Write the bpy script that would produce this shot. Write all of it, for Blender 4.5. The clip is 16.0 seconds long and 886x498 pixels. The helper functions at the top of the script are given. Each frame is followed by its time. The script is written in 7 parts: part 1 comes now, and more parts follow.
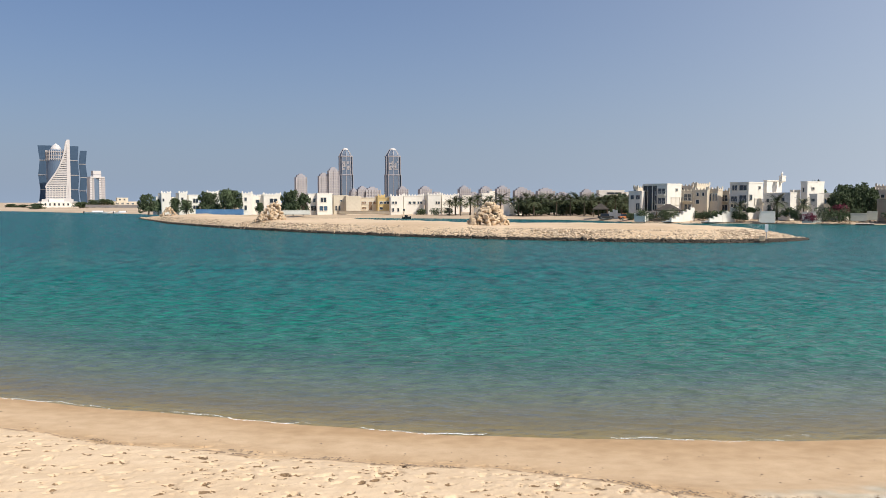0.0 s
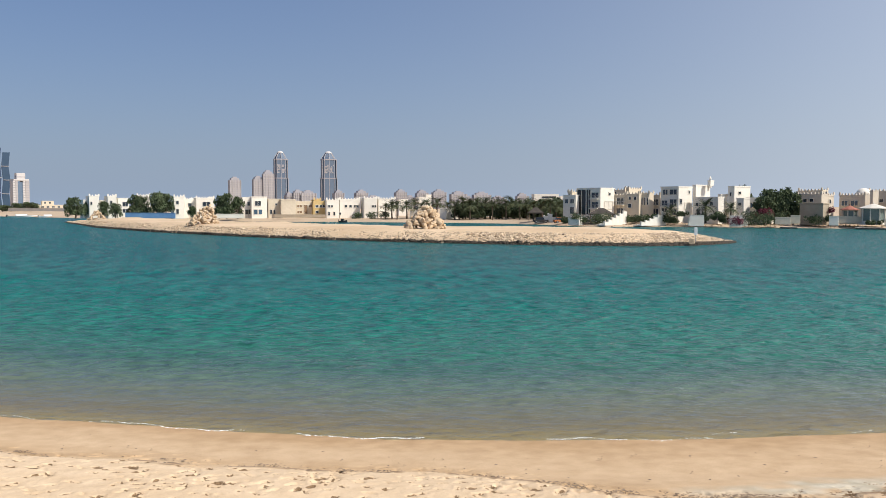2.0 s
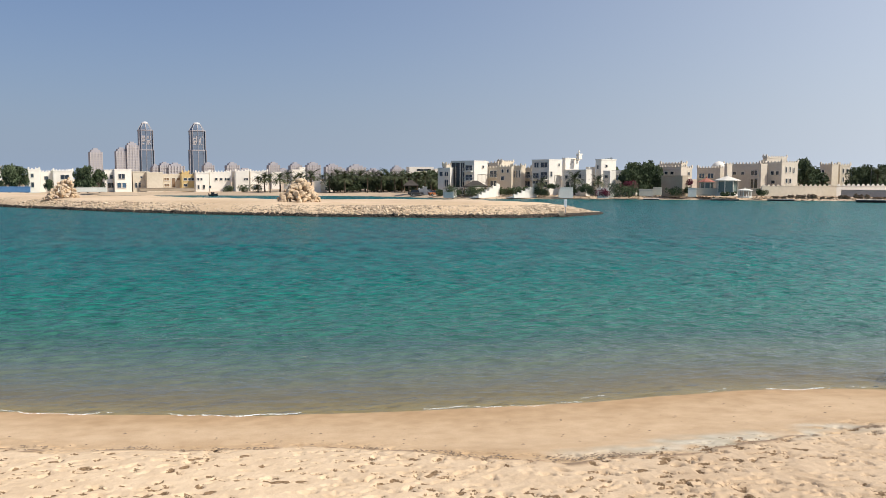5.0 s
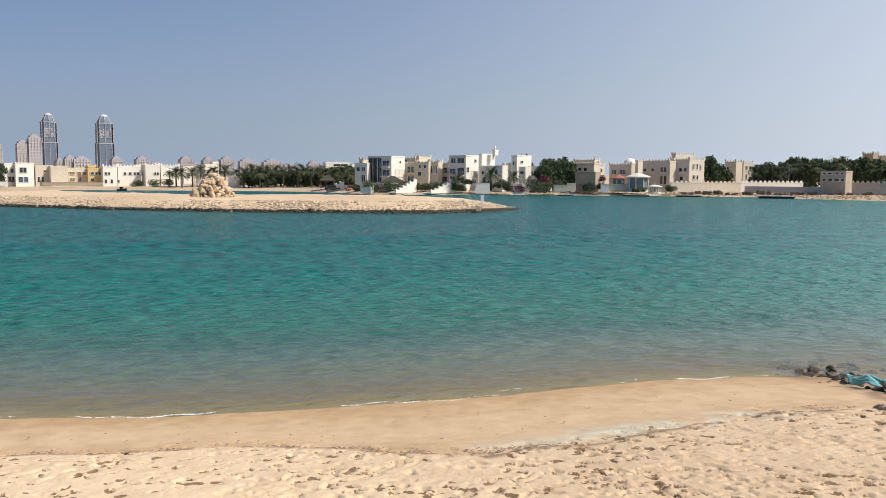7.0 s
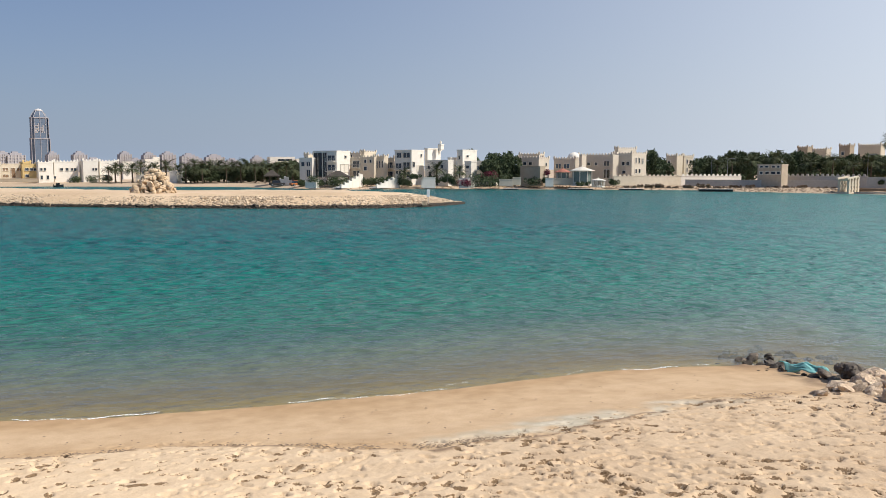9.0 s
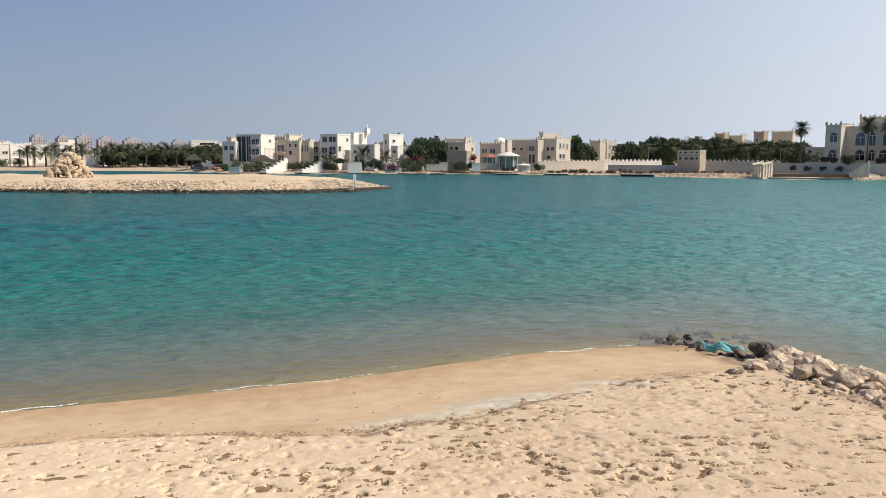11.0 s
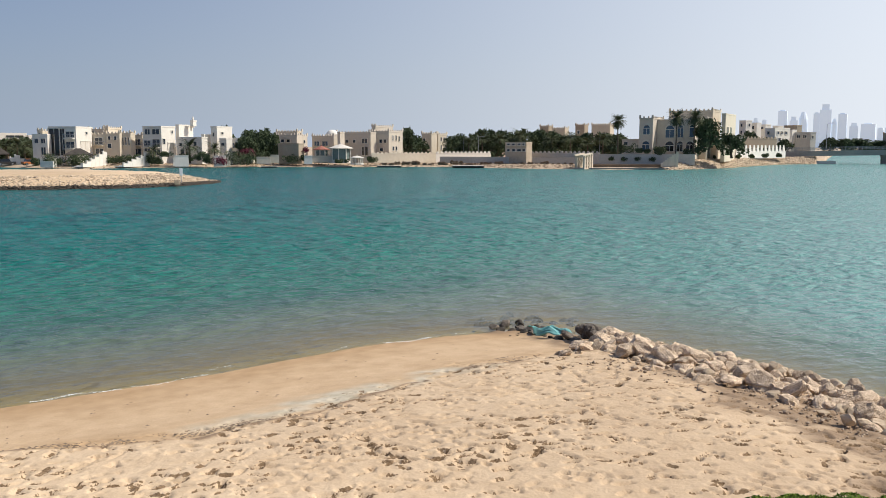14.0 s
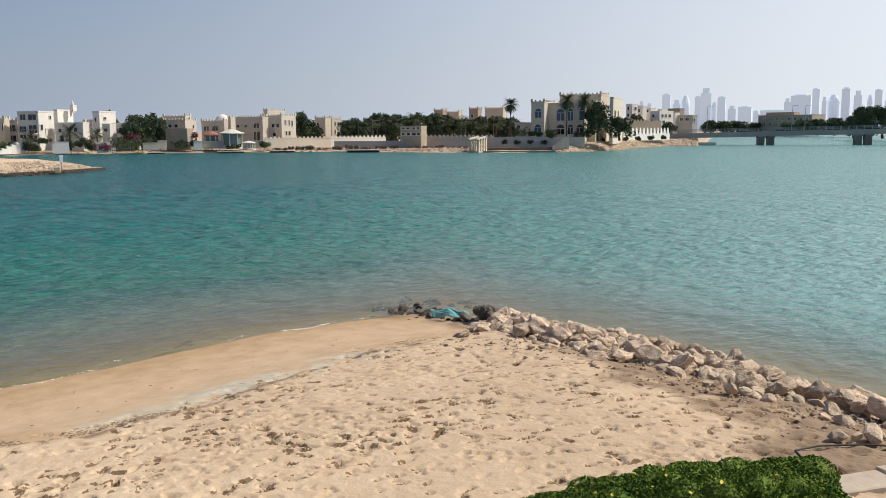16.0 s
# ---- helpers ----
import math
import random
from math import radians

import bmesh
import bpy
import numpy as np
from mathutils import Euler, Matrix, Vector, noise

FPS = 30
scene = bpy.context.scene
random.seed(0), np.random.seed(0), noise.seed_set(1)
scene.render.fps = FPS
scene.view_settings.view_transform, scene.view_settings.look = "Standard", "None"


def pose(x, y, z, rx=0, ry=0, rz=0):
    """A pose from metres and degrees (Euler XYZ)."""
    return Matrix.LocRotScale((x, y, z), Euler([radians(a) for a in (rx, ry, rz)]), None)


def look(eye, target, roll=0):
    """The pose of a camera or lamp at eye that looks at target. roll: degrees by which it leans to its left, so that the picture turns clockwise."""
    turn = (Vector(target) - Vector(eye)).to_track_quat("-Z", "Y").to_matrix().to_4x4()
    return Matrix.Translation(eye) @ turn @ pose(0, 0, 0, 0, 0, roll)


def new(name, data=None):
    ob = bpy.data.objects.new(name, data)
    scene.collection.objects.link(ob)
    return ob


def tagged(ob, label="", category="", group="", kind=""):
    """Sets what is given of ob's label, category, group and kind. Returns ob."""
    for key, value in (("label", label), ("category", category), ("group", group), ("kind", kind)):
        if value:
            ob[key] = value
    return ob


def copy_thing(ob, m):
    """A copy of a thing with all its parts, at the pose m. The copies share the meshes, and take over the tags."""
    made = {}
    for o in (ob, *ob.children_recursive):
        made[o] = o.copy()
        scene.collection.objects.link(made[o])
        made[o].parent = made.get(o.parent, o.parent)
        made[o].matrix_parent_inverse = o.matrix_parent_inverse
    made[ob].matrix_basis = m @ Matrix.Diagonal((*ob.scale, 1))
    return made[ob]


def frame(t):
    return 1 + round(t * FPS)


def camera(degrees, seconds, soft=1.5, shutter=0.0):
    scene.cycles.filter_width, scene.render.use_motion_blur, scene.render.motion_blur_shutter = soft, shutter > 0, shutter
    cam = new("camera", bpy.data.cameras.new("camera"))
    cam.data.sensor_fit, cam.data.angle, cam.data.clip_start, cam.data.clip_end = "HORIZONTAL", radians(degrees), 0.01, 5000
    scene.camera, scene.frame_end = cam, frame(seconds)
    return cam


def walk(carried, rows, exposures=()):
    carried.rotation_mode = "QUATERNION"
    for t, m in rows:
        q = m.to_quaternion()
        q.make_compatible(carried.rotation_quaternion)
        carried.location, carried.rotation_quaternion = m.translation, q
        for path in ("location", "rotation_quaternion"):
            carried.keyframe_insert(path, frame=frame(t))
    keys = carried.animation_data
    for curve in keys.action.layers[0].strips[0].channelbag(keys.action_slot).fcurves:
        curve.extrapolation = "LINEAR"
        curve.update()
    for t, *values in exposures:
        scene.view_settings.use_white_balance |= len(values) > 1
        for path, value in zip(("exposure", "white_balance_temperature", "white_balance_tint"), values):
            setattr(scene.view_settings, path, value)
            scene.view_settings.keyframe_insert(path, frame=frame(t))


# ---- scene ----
cam = camera(55.0, 16.0, soft=0.6)
EYE = (0.0, 0.0, 5.5)
# seconds, yaw, pitch, roll: the viewer turns on the spot
PATH = [
    (0, 0.06, -3.17, 0.01),
    (0.5, -0.99, -3.00, -0.16),
    (1, -1.93, -2.93, -0.13),
    (1.5, -3.07, -2.93, -0.02),
    (2, -4.21, -2.92, 0.07),
    (2.5, -5.42, -2.92, -0.07),
    (3, -6.49, -3.60, -0.34),
    (3.5, -7.49, -4.47, -0.40),
    (4, -8.96, -4.63, -0.19),
    (4.5, -10.89, -4.60, -0.01),
    (5, -12.58, -4.74, 0.00),
    (7.3, -18.41, -5.06, 0.15),
    (7.5, -18.47, -5.09, 0.03),
    (8, -19.19, -5.25, -0.33),
    (8.5, -20.77, -5.30, -0.38),
    (9, -21.76, -5.39, 0.03),
    (9.2, -21.71, -5.43, 0.26),
    (11.3, -27.58, -6.60, -0.07),
    (11.5, -28.07, -6.71, -0.33),
    (12, -29.38, -6.66, -0.71),
    (12.5, -31.16, -6.40, -0.75),
    (13, -33.23, -6.44, -0.52),
    (13.5, -35.59, -6.47, -0.22),
    (14, -37.82, -6.88, 0.05),
    (14.5, -39.51, -7.18, 0.04),
    (15, -40.99, -7.36, -0.19),
    (15.5, -42.92, -7.76, -0.31),
    (16, -44.79, -7.95, -0.29),
]


def aim(yaw, pitch):
    y, p = radians(yaw), radians(pitch)
    return (EYE[0] - math.sin(y) * math.cos(p), EYE[1] + math.cos(y) * math.cos(p), EYE[2] + math.sin(p))


walk(cam, [(t, look(EYE, aim(yaw, pitch), roll)) for t, yaw, pitch, roll in PATH],
     exposures=[(0.0, 0.07), (5.0, 0.07), (9.0, 0.04), (12.5, 0.02), (14.0, -0.02), (14.5, 0.0), (15.0, -0.18), (15.5, -0.11), (16.0, -0.13)])

# ---- daylight ----
SUN_AZ, SUN_EL = 127.0, 48.0   # clockwise from +y, above the horizon
world = bpy.data.worlds.new("sky")
scene.world = world
world.use_nodes = True
wn = world.node_tree.nodes
sky = wn.new("ShaderNodeTexSky")
sky.sky_type = "NISHITA"
sky.sun_disc = False
sky.sun_elevation, sky.sun_rotation = radians(SUN_EL), radians(SUN_AZ)
sky.air_density, sky.dust_density, sky.ozone_density = 1.2, 0.9, 4.0
wn["Background"].inputs["Strength"].default_value = 0.12
flat = wn.new("ShaderNodeGamma")          # haze evens the sky out
flat.inputs["Gamma"].default_value = 0.72
tint = wn.new("ShaderNodeMix")
tint.data_type, tint.blend_type = "RGBA", "MULTIPLY"
tint.inputs["Factor"].default_value = 1.0
tint.inputs[7].default_value = (0.675, 0.79, 1.075, 1)
world.node_tree.links.new(sky.outputs["Color"], flat.inputs["Color"])
world.node_tree.links.new(flat.outputs[0], tint.inputs[6])
# the haze whitens the sky towards the sunny side
way = wn.new("ShaderNodeTexCoord")
toward = wn.new("ShaderNodeVectorMath")
toward.operation = "DOT_PRODUCT"
toward.inputs[1].default_value = (math.sin(radians(100)), math.cos(radians(100)), 0)
lift, curve = wn.new("ShaderNodeMath"), wn.new("ShaderNodeMath")
lift.operation, curve.operation = "MULTIPLY_ADD", "POWER"
lift.inputs[1].default_value = lift.inputs[2].default_value = 0.5
curve.inputs[1].default_value = 3.5
share = wn.new("ShaderNodeMath")
share.operation = "MULTIPLY"
share.inputs[1].default_value = 0.86
haze = wn.new("ShaderNodeMix")
haze.data_type = "RGBA"
haze.inputs[7].default_value = (9.3, 9.65, 10.1, 1)
wl = world.node_tree.links
wl.new(way.outputs["Generated"], toward.inputs[0])
wl.new(toward.outputs["Value"], lift.inputs[0])
wl.new(lift.outputs[0], curve.inputs[0])
wl.new(curve.outputs[0], share.inputs[0])
wl.new(share.outputs[0], haze.inputs["Factor"])
low = wn.new("ShaderNodeSeparateXYZ")      # and it pales the sky over the horizon
rise, thin, band = wn.new("ShaderNodeMapRange"), wn.new("ShaderNodeMath"), wn.new("ShaderNodeMix")
rise.inputs["To Min"].default_value, rise.inputs["To Max"].default_value = 1.0, 0.0
thin.operation, thin.inputs[1].default_value = "POWER", 9.0
band.data_type = "RGBA"
band.inputs[7].default_value = (2.4, 3.05, 4.1, 1)
wl.new(way.outputs["Generated"], low.inputs[0])
wl.new(low.outputs["Z"], rise.inputs["Value"])
wl.new(rise.outputs["Result"], thin.inputs[0])
wl.new(thin.outputs[0], band.inputs["Factor"])
wl.new(tint.outputs[2], band.inputs[6])
wl.new(band.outputs[2], haze.inputs[6])
wl.new(haze.outputs[2], wn["Background"].inputs["Color"])
sun = new("sun", bpy.data.lights.new("sun", "SUN"))
sun.data.energy, sun.data.angle, sun.data.color = 4.6, radians(0.55), (1.0, 0.93, 0.83)
_a, _e = radians(SUN_AZ), radians(SUN_EL)
sun.matrix_basis = look((0, 0, 60), (-math.sin(_a) * math.cos(_e), -math.cos(_a) * math.cos(_e), 60 - math.sin(_e)))


# ---- materials ----
def nodes_of(m):
    m.use_nodes = True
    nt = m.node_tree
    return nt, nt.nodes, nt.links, nt.nodes["Principled BSDF"]


def noise_tex(nt, scale, detail=4.0, coord="Object", stretch=(1, 1, 1)):
    tc, mp, nz = nt.nodes.new("ShaderNodeTexCoord"), nt.nodes.new("ShaderNodeMapping"), nt.nodes.new("ShaderNodeTexNoise")
    mp.inputs["Scale"].default_value = stretch
    nz.inputs["Scale"].default_value, nz.inputs["Detail"].default_value = scale, detail
    nt.links.new(tc.outputs[coord], mp.inputs["Vector"])
    nt.links.new(mp.outputs["Vector"], nz.inputs["Vector"])
    return nz.outputs["Fac"]


def ramp(nt, fac, stops):
    r = nt.nodes.new("ShaderNodeValToRGB")
    while len(r.color_ramp.elements) < len(stops):
        r.color_ramp.elements.new(0.5)
    for e, (p, c) in zip(r.color_ramp.elements, stops):
        e.position, e.color = p, (*c, 1) if len(c) == 3 else c
    nt.links.new(fac, r.inputs["Fac"])
    return r.outputs["Color"]


def mix(nt, fac, a, b, kind="MIX"):
    m = nt.nodes.new("ShaderNodeMix")
    m.data_type, m.blend_type = "RGBA", kind
    for sock, v in ((m.inputs["Factor"], fac), (m.inputs[6], a), (m.inputs[7], b)):
        if isinstance(v, (int, float)):
            sock.default_value = v
        elif isinstance(v, tuple):
            sock.default_value = (*v, 1)
        else:
            nt.links.new(v, sock)
    return m.outputs[2]


def math_node(nt, op, a, b=0.0, c=0.0):
    m = nt.nodes.new("ShaderNodeMath")
    m.operation = op
    for sock, v in zip(m.inputs, (a, b, c)):
        if isinstance(v, (int, float)):
            sock.default_value = v
        else:
            nt.links.new(v, sock)
    return m.outputs[0]


def bump(nt, height, strength, distance, normal=None):
    b = nt.nodes.new("ShaderNodeBump")
    b.inputs["Strength"].default_value, b.inputs["Distance"].default_value = strength, distance
    nt.links.new(height, b.inputs["Height"])
    if normal is not None:
        nt.links.new(normal, b.inputs["Normal"])
    return b.outputs["Normal"]


def attr(nt, name):
    a = nt.nodes.new("ShaderNodeAttribute")
    a.attribute_name = name
    return a.outputs["Fac"]


def plain(name, dark, light, coarse=0.5, fine=6.0, rough=0.8, relief=0.02, metal=0.0, vary=0.0, island=0.0):
    """A surface that varies between two colours at two scales, with fine relief; vary: from object to object, island: from piece to piece."""
    m = bpy.data.materials.new(name)
    nt, n, l, p = nodes_of(m)
    a, b = noise_tex(nt, coarse), noise_tex(nt, fine, 6.0)
    fac = math_node(nt, "MULTIPLY_ADD", math_node(nt, "SUBTRACT", math_node(nt, "ADD", math_node(nt, "MULTIPLY", a, 0.6), math_node(nt, "MULTIPLY", b, 0.4)), 0.5), 2.2, 0.5)
    col = ramp(nt, fac, [(0.1, dark), (0.9, light)])
    if vary or island:
        src = n.new("ShaderNodeObjectInfo").outputs["Random"] if vary else n.new("ShaderNodeNewGeometry").outputs["Random Per Island"]
        amount = vary or island
        hsv = n.new("ShaderNodeHueSaturation")
        l.new(math_node(nt, "MULTIPLY_ADD", src, 2 * amount, 1.0 - amount), hsv.inputs["Value"])
        l.new(col, hsv.inputs["Color"])
        col = hsv.outputs["Color"]
    l.new(col, p.inputs["Base Color"])
    p.inputs["Roughness"].default_value, p.inputs["Metallic"].default_value = rough, metal
    if relief:
        l.new(bump(nt, b, 0.6, relief), p.inputs["Normal"])
    return m


def leafy(name, dark, light):
    m = plain(name, dark, light, 0.4, 3.0, 0.55, 0.0, island=0.35)
    nt, n, l, p = nodes_of(m)
    p.inputs["Specular IOR Level"].default_value, p.inputs["Roughness"].default_value = 0.15, 0.7
    return m


def glazing(name, colour, rough=0.08):
    m = plain(name, tuple(c * 0.7 for c in colour), colour, 0.3, 2.0, rough, 0.0, vary=0.25)
    nt, n, l, p = nodes_of(m)
    p.inputs["Specular IOR Level"].default_value = 0.6
    return m


M = {
    "white": plain("white_stucco", (0.72, 0.67, 0.585), (0.84, 0.80, 0.72), 0.12, 1.2, 0.85, 0.03, vary=0.05),
    "cream": plain("cream_stucco", (0.58, 0.50, 0.38), (0.70, 0.62, 0.49), 0.12, 1.2, 0.85, 0.03, vary=0.05),
    "beige": plain("beige_stucco", (0.549, 0.480, 0.385), (0.683, 0.610, 0.506), 0.12, 1.2, 0.88, 0.03, vary=0.05),
    "tan": plain("tan_stucco", (0.36, 0.29, 0.21), (0.46, 0.38, 0.28), 0.12, 1.2, 0.88, 0.03, vary=0.05),
    "yellow": plain("yellow_stucco", (0.55, 0.40, 0.17), (0.66, 0.50, 0.24), 0.12, 1.2, 0.85, 0.03),
    "slab": plain("sandy_stone_slab", (0.42, 0.34, 0.25), (0.58, 0.48, 0.36), 0.8, 7.0, 0.9, 0.02),
    "trim": plain("stucco_trim", (0.62, 0.58, 0.50), (0.74, 0.70, 0.62), 0.3, 2.0, 0.85, 0.02),
    "glass": glazing("window_glass", (0.045, 0.06, 0.08)),
    "blueglass": glazing("blue_window_glass", (0.06, 0.12, 0.19)),
    "blackglass": glazing("black_facade_glass", (0.012, 0.016, 0.02), 0.05),
    "metal": plain("grey_metal", (0.28, 0.29, 0.30), (0.38, 0.39, 0.40), 0.6, 8.0, 0.45, 0.0, metal=0.7),
    "wood": plain("weathered_wood", (0.16, 0.10, 0.06), (0.30, 0.20, 0.12), 0.8, 9.0, 0.75, 0.01),
    "darkroof": plain("dark_thatch", (0.035, 0.03, 0.027), (0.09, 0.075, 0.06), 0.8, 9.0, 0.9, 0.03),
    "redroof": plain("red_clay_tiles", (0.26, 0.09, 0.06), (0.40, 0.16, 0.11), 0.8, 6.0, 0.8, 0.03),
    "concrete": plain("bridge_concrete", (0.24, 0.235, 0.225), (0.36, 0.35, 0.33), 0.15, 2.0, 0.85, 0.02),
    "greywall": plain("grey_garden_wall", (0.40, 0.375, 0.335), (0.55, 0.52, 0.465), 0.15, 2.0, 0.88, 0.03),
    "leaf": leafy("tree_leaves", (0.045, 0.066, 0.033), (0.125, 0.155, 0.08)),
    "palmleaf": leafy("palm_leaves", (0.050, 0.066, 0.034), (0.135, 0.150, 0.080)),
    "shrub": leafy("hedge_leaves", (0.045, 0.095, 0.010), (0.19, 0.265, 0.038)),
    "bloom": leafy("bougainvillea_flowers", (0.09, 0.02, 0.035), (0.26, 0.06, 0.09)),
    "petal": plain("yellow_petals", (0.55, 0.38, 0.03), (0.75, 0.55, 0.06), 2.0, 9.0, 0.7, 0.0),
    "bark": plain("bark", (0.06, 0.045, 0.03), (0.13, 0.10, 0.07), 1.0, 8.0, 0.9, 0.02),
    "boulder": plain("limestone_boulder", (0.40, 0.28, 0.17), (0.66, 0.52, 0.36), 0.7, 5.0, 0.9, 0.06, vary=0.12),
    "rubble": plain("limestone_rubble", (0.36, 0.27, 0.18), (0.60, 0.48, 0.34), 0.9, 5.0, 0.92, 0.03, island=0.30),
    "wetrock": plain("wet_dark_rock", (0.026, 0.020, 0.014), (0.070, 0.054, 0.037), 0.9, 6.0, 0.8, 0.04, island=0.35),
    "groyne": plain("pale_groyne_rock", (0.36, 0.25, 0.16), (0.80, 0.635, 0.46), 2.2, 11.0, 0.92, 0.10, vary=0.30),
    "groynegrit": plain("brown_grit", (0.24, 0.17, 0.11), (0.50, 0.39, 0.28), 1.6, 9.0, 0.92, 0.0, island=0.35),
    "groynewet": plain("algae_dark_groyne_rock", (0.05, 0.04, 0.03), (0.19, 0.15, 0.11), 2.0, 9.0, 0.7, 0.05, vary=0.3),
    "islandsand": plain("island_sand", (0.50, 0.36, 0.22), (0.68, 0.52, 0.35), 0.06, 1.4, 0.95, 0.05),
    "farsand": plain("far_shore_sand", (0.40, 0.30, 0.20), (0.56, 0.43, 0.30), 0.03, 0.7, 0.95, 0.05),
    "cloth": plain("turquoise_cloth", (0.07, 0.30, 0.31), (0.24, 0.50, 0.49), 2.0, 14.0, 0.7, 0.01),
    "bluefence": plain("blue_hoarding", (0.095, 0.216, 0.420), (0.171, 0.324, 0.520), 0.3, 3.0, 0.6, 0.0),
    # hazy tower colours: the distance haze is painted into the base tones
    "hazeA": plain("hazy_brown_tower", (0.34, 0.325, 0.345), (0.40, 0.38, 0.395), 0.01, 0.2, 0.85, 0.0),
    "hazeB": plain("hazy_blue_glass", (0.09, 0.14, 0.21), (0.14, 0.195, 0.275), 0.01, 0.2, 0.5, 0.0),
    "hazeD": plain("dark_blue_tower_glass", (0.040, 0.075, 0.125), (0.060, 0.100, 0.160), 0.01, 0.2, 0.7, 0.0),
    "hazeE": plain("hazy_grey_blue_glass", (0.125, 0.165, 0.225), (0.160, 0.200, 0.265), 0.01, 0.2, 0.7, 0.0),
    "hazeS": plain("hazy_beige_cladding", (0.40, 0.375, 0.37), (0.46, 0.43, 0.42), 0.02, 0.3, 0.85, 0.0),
    "earth": plain("brown_earth", (0.13, 0.095, 0.065), (0.25, 0.19, 0.13), 0.4, 3.0, 0.95, 0.05),
    "paleglass": glazing("pale_green_glass", (0.20, 0.26, 0.24), 0.2),
    "weed": plain("dry_brown_weed", (0.14, 0.10, 0.065), (0.30, 0.225, 0.155), 2.0, 14.0, 0.9, 0.0),
    "hazeC": plain("far_tower_painted_haze", (0.54, 0.60, 0.69), (0.60, 0.66, 0.74), 0.004, 0.05, 0.9, 0.0, vary=0.1),
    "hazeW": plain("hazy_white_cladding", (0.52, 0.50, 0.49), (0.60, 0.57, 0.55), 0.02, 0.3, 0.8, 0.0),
    "paint": plain("white_car_paint", (0.70, 0.70, 0.70), (0.80, 0.80, 0.80), 0.5, 3.0, 0.3, 0.0),
    "rubber": plain("black_rubber", (0.015, 0.015, 0.015), (0.03, 0.03, 0.03), 1.0, 9.0, 0.8, 0.0),
    "rust": plain("orange_paint", (0.42, 0.12, 0.03), (0.55, 0.18, 0.05), 0.8, 6.0, 0.6, 0.0),
    "foam": plain("sea_foam", (0.72, 0.74, 0.72), (0.88, 0.88, 0.86), 2.0, 20.0, 0.6, 0.0),
}


def sand_material():
    m = bpy.data.materials.new("beach_sand")
    nt, n, l, p = nodes_of(m)
    grain, patch, big = noise_tex(nt, 140.0, 3.0), noise_tex(nt, 2.2, 6.0), noise_tex(nt, 0.35, 3.0)
    dry = ramp(nt, math_node(nt, "ADD", math_node(nt, "MULTIPLY", patch, 0.7), math_node(nt, "MULTIPLY", big, 0.3)), [(0.3, (0.57, 0.415, 0.265)), (0.7, (0.71, 0.535, 0.36))])
    wet = ramp(nt, patch, [(0.3, (0.38, 0.245, 0.125)), (0.7, (0.48, 0.32, 0.175))])
    silt = ramp(nt, patch, [(0.3, (0.42, 0.365, 0.265)), (0.7, (0.60, 0.53, 0.415))])
    w = attr(nt, "wet")
    col = mix(nt, w, dry, wet)
    col = mix(nt, attr(nt, "silt"), col, silt)
    col = mix(nt, math_node(nt, "MULTIPLY", attr(nt, "dirt"), 0.85), col, (0.21, 0.142, 0.088))
    # dark marks: damp sand and print shade together, put in as colour
    print_dark = math_node(nt, "ADD", attr(nt, "dug_shade"), math_node(nt, "MULTIPLY_ADD", noise_tex(nt, 16.0, 4.0), 2.2, -1.1))
    print_dark = ramp(nt, print_dark, [(0.50, (0, 0, 0)), (0.66, (1, 1, 1))])
    col = mix(nt, print_dark, col, ramp(nt, noise_tex(nt, 34.0, 3.0), [(0.35, (0.13, 0.082, 0.043)), (0.65, (0.28, 0.188, 0.11))]))
    col = mix(nt, 0.22, col, ramp(nt, grain, [(0.3, (0.3, 0.3, 0.3)), (0.7, (0.85, 0.85, 0.85))]), "OVERLAY")
    l.new(col, p.inputs["Base Color"])
    l.new(math_node(nt, "MULTIPLY_ADD", w, -0.25, 0.95), p.inputs["Roughness"])
    p.inputs["Specular IOR Level"].default_value = 0.25
    firm = math_node(nt, "MULTIPLY_ADD", w, -0.85, 1.0)   # wet sand lies smooth
    coarse = bump(nt, noise_tex(nt, 6.5, 4.0), 0.4, 0.045)
    fine = bump(nt, grain, 0.3, 0.004, coarse)
    clods = bump(nt, noise_tex(nt, 19.0, 6.0), 0.5, 0.024, fine)
    for normal, amount in ((coarse, 0.4), (fine, 0.3), (clods, 0.5)):
        l.new(math_node(nt, "MULTIPLY", firm, amount), normal.node.inputs["Strength"])
    l.new(clods, p.inputs["Normal"])
    return m


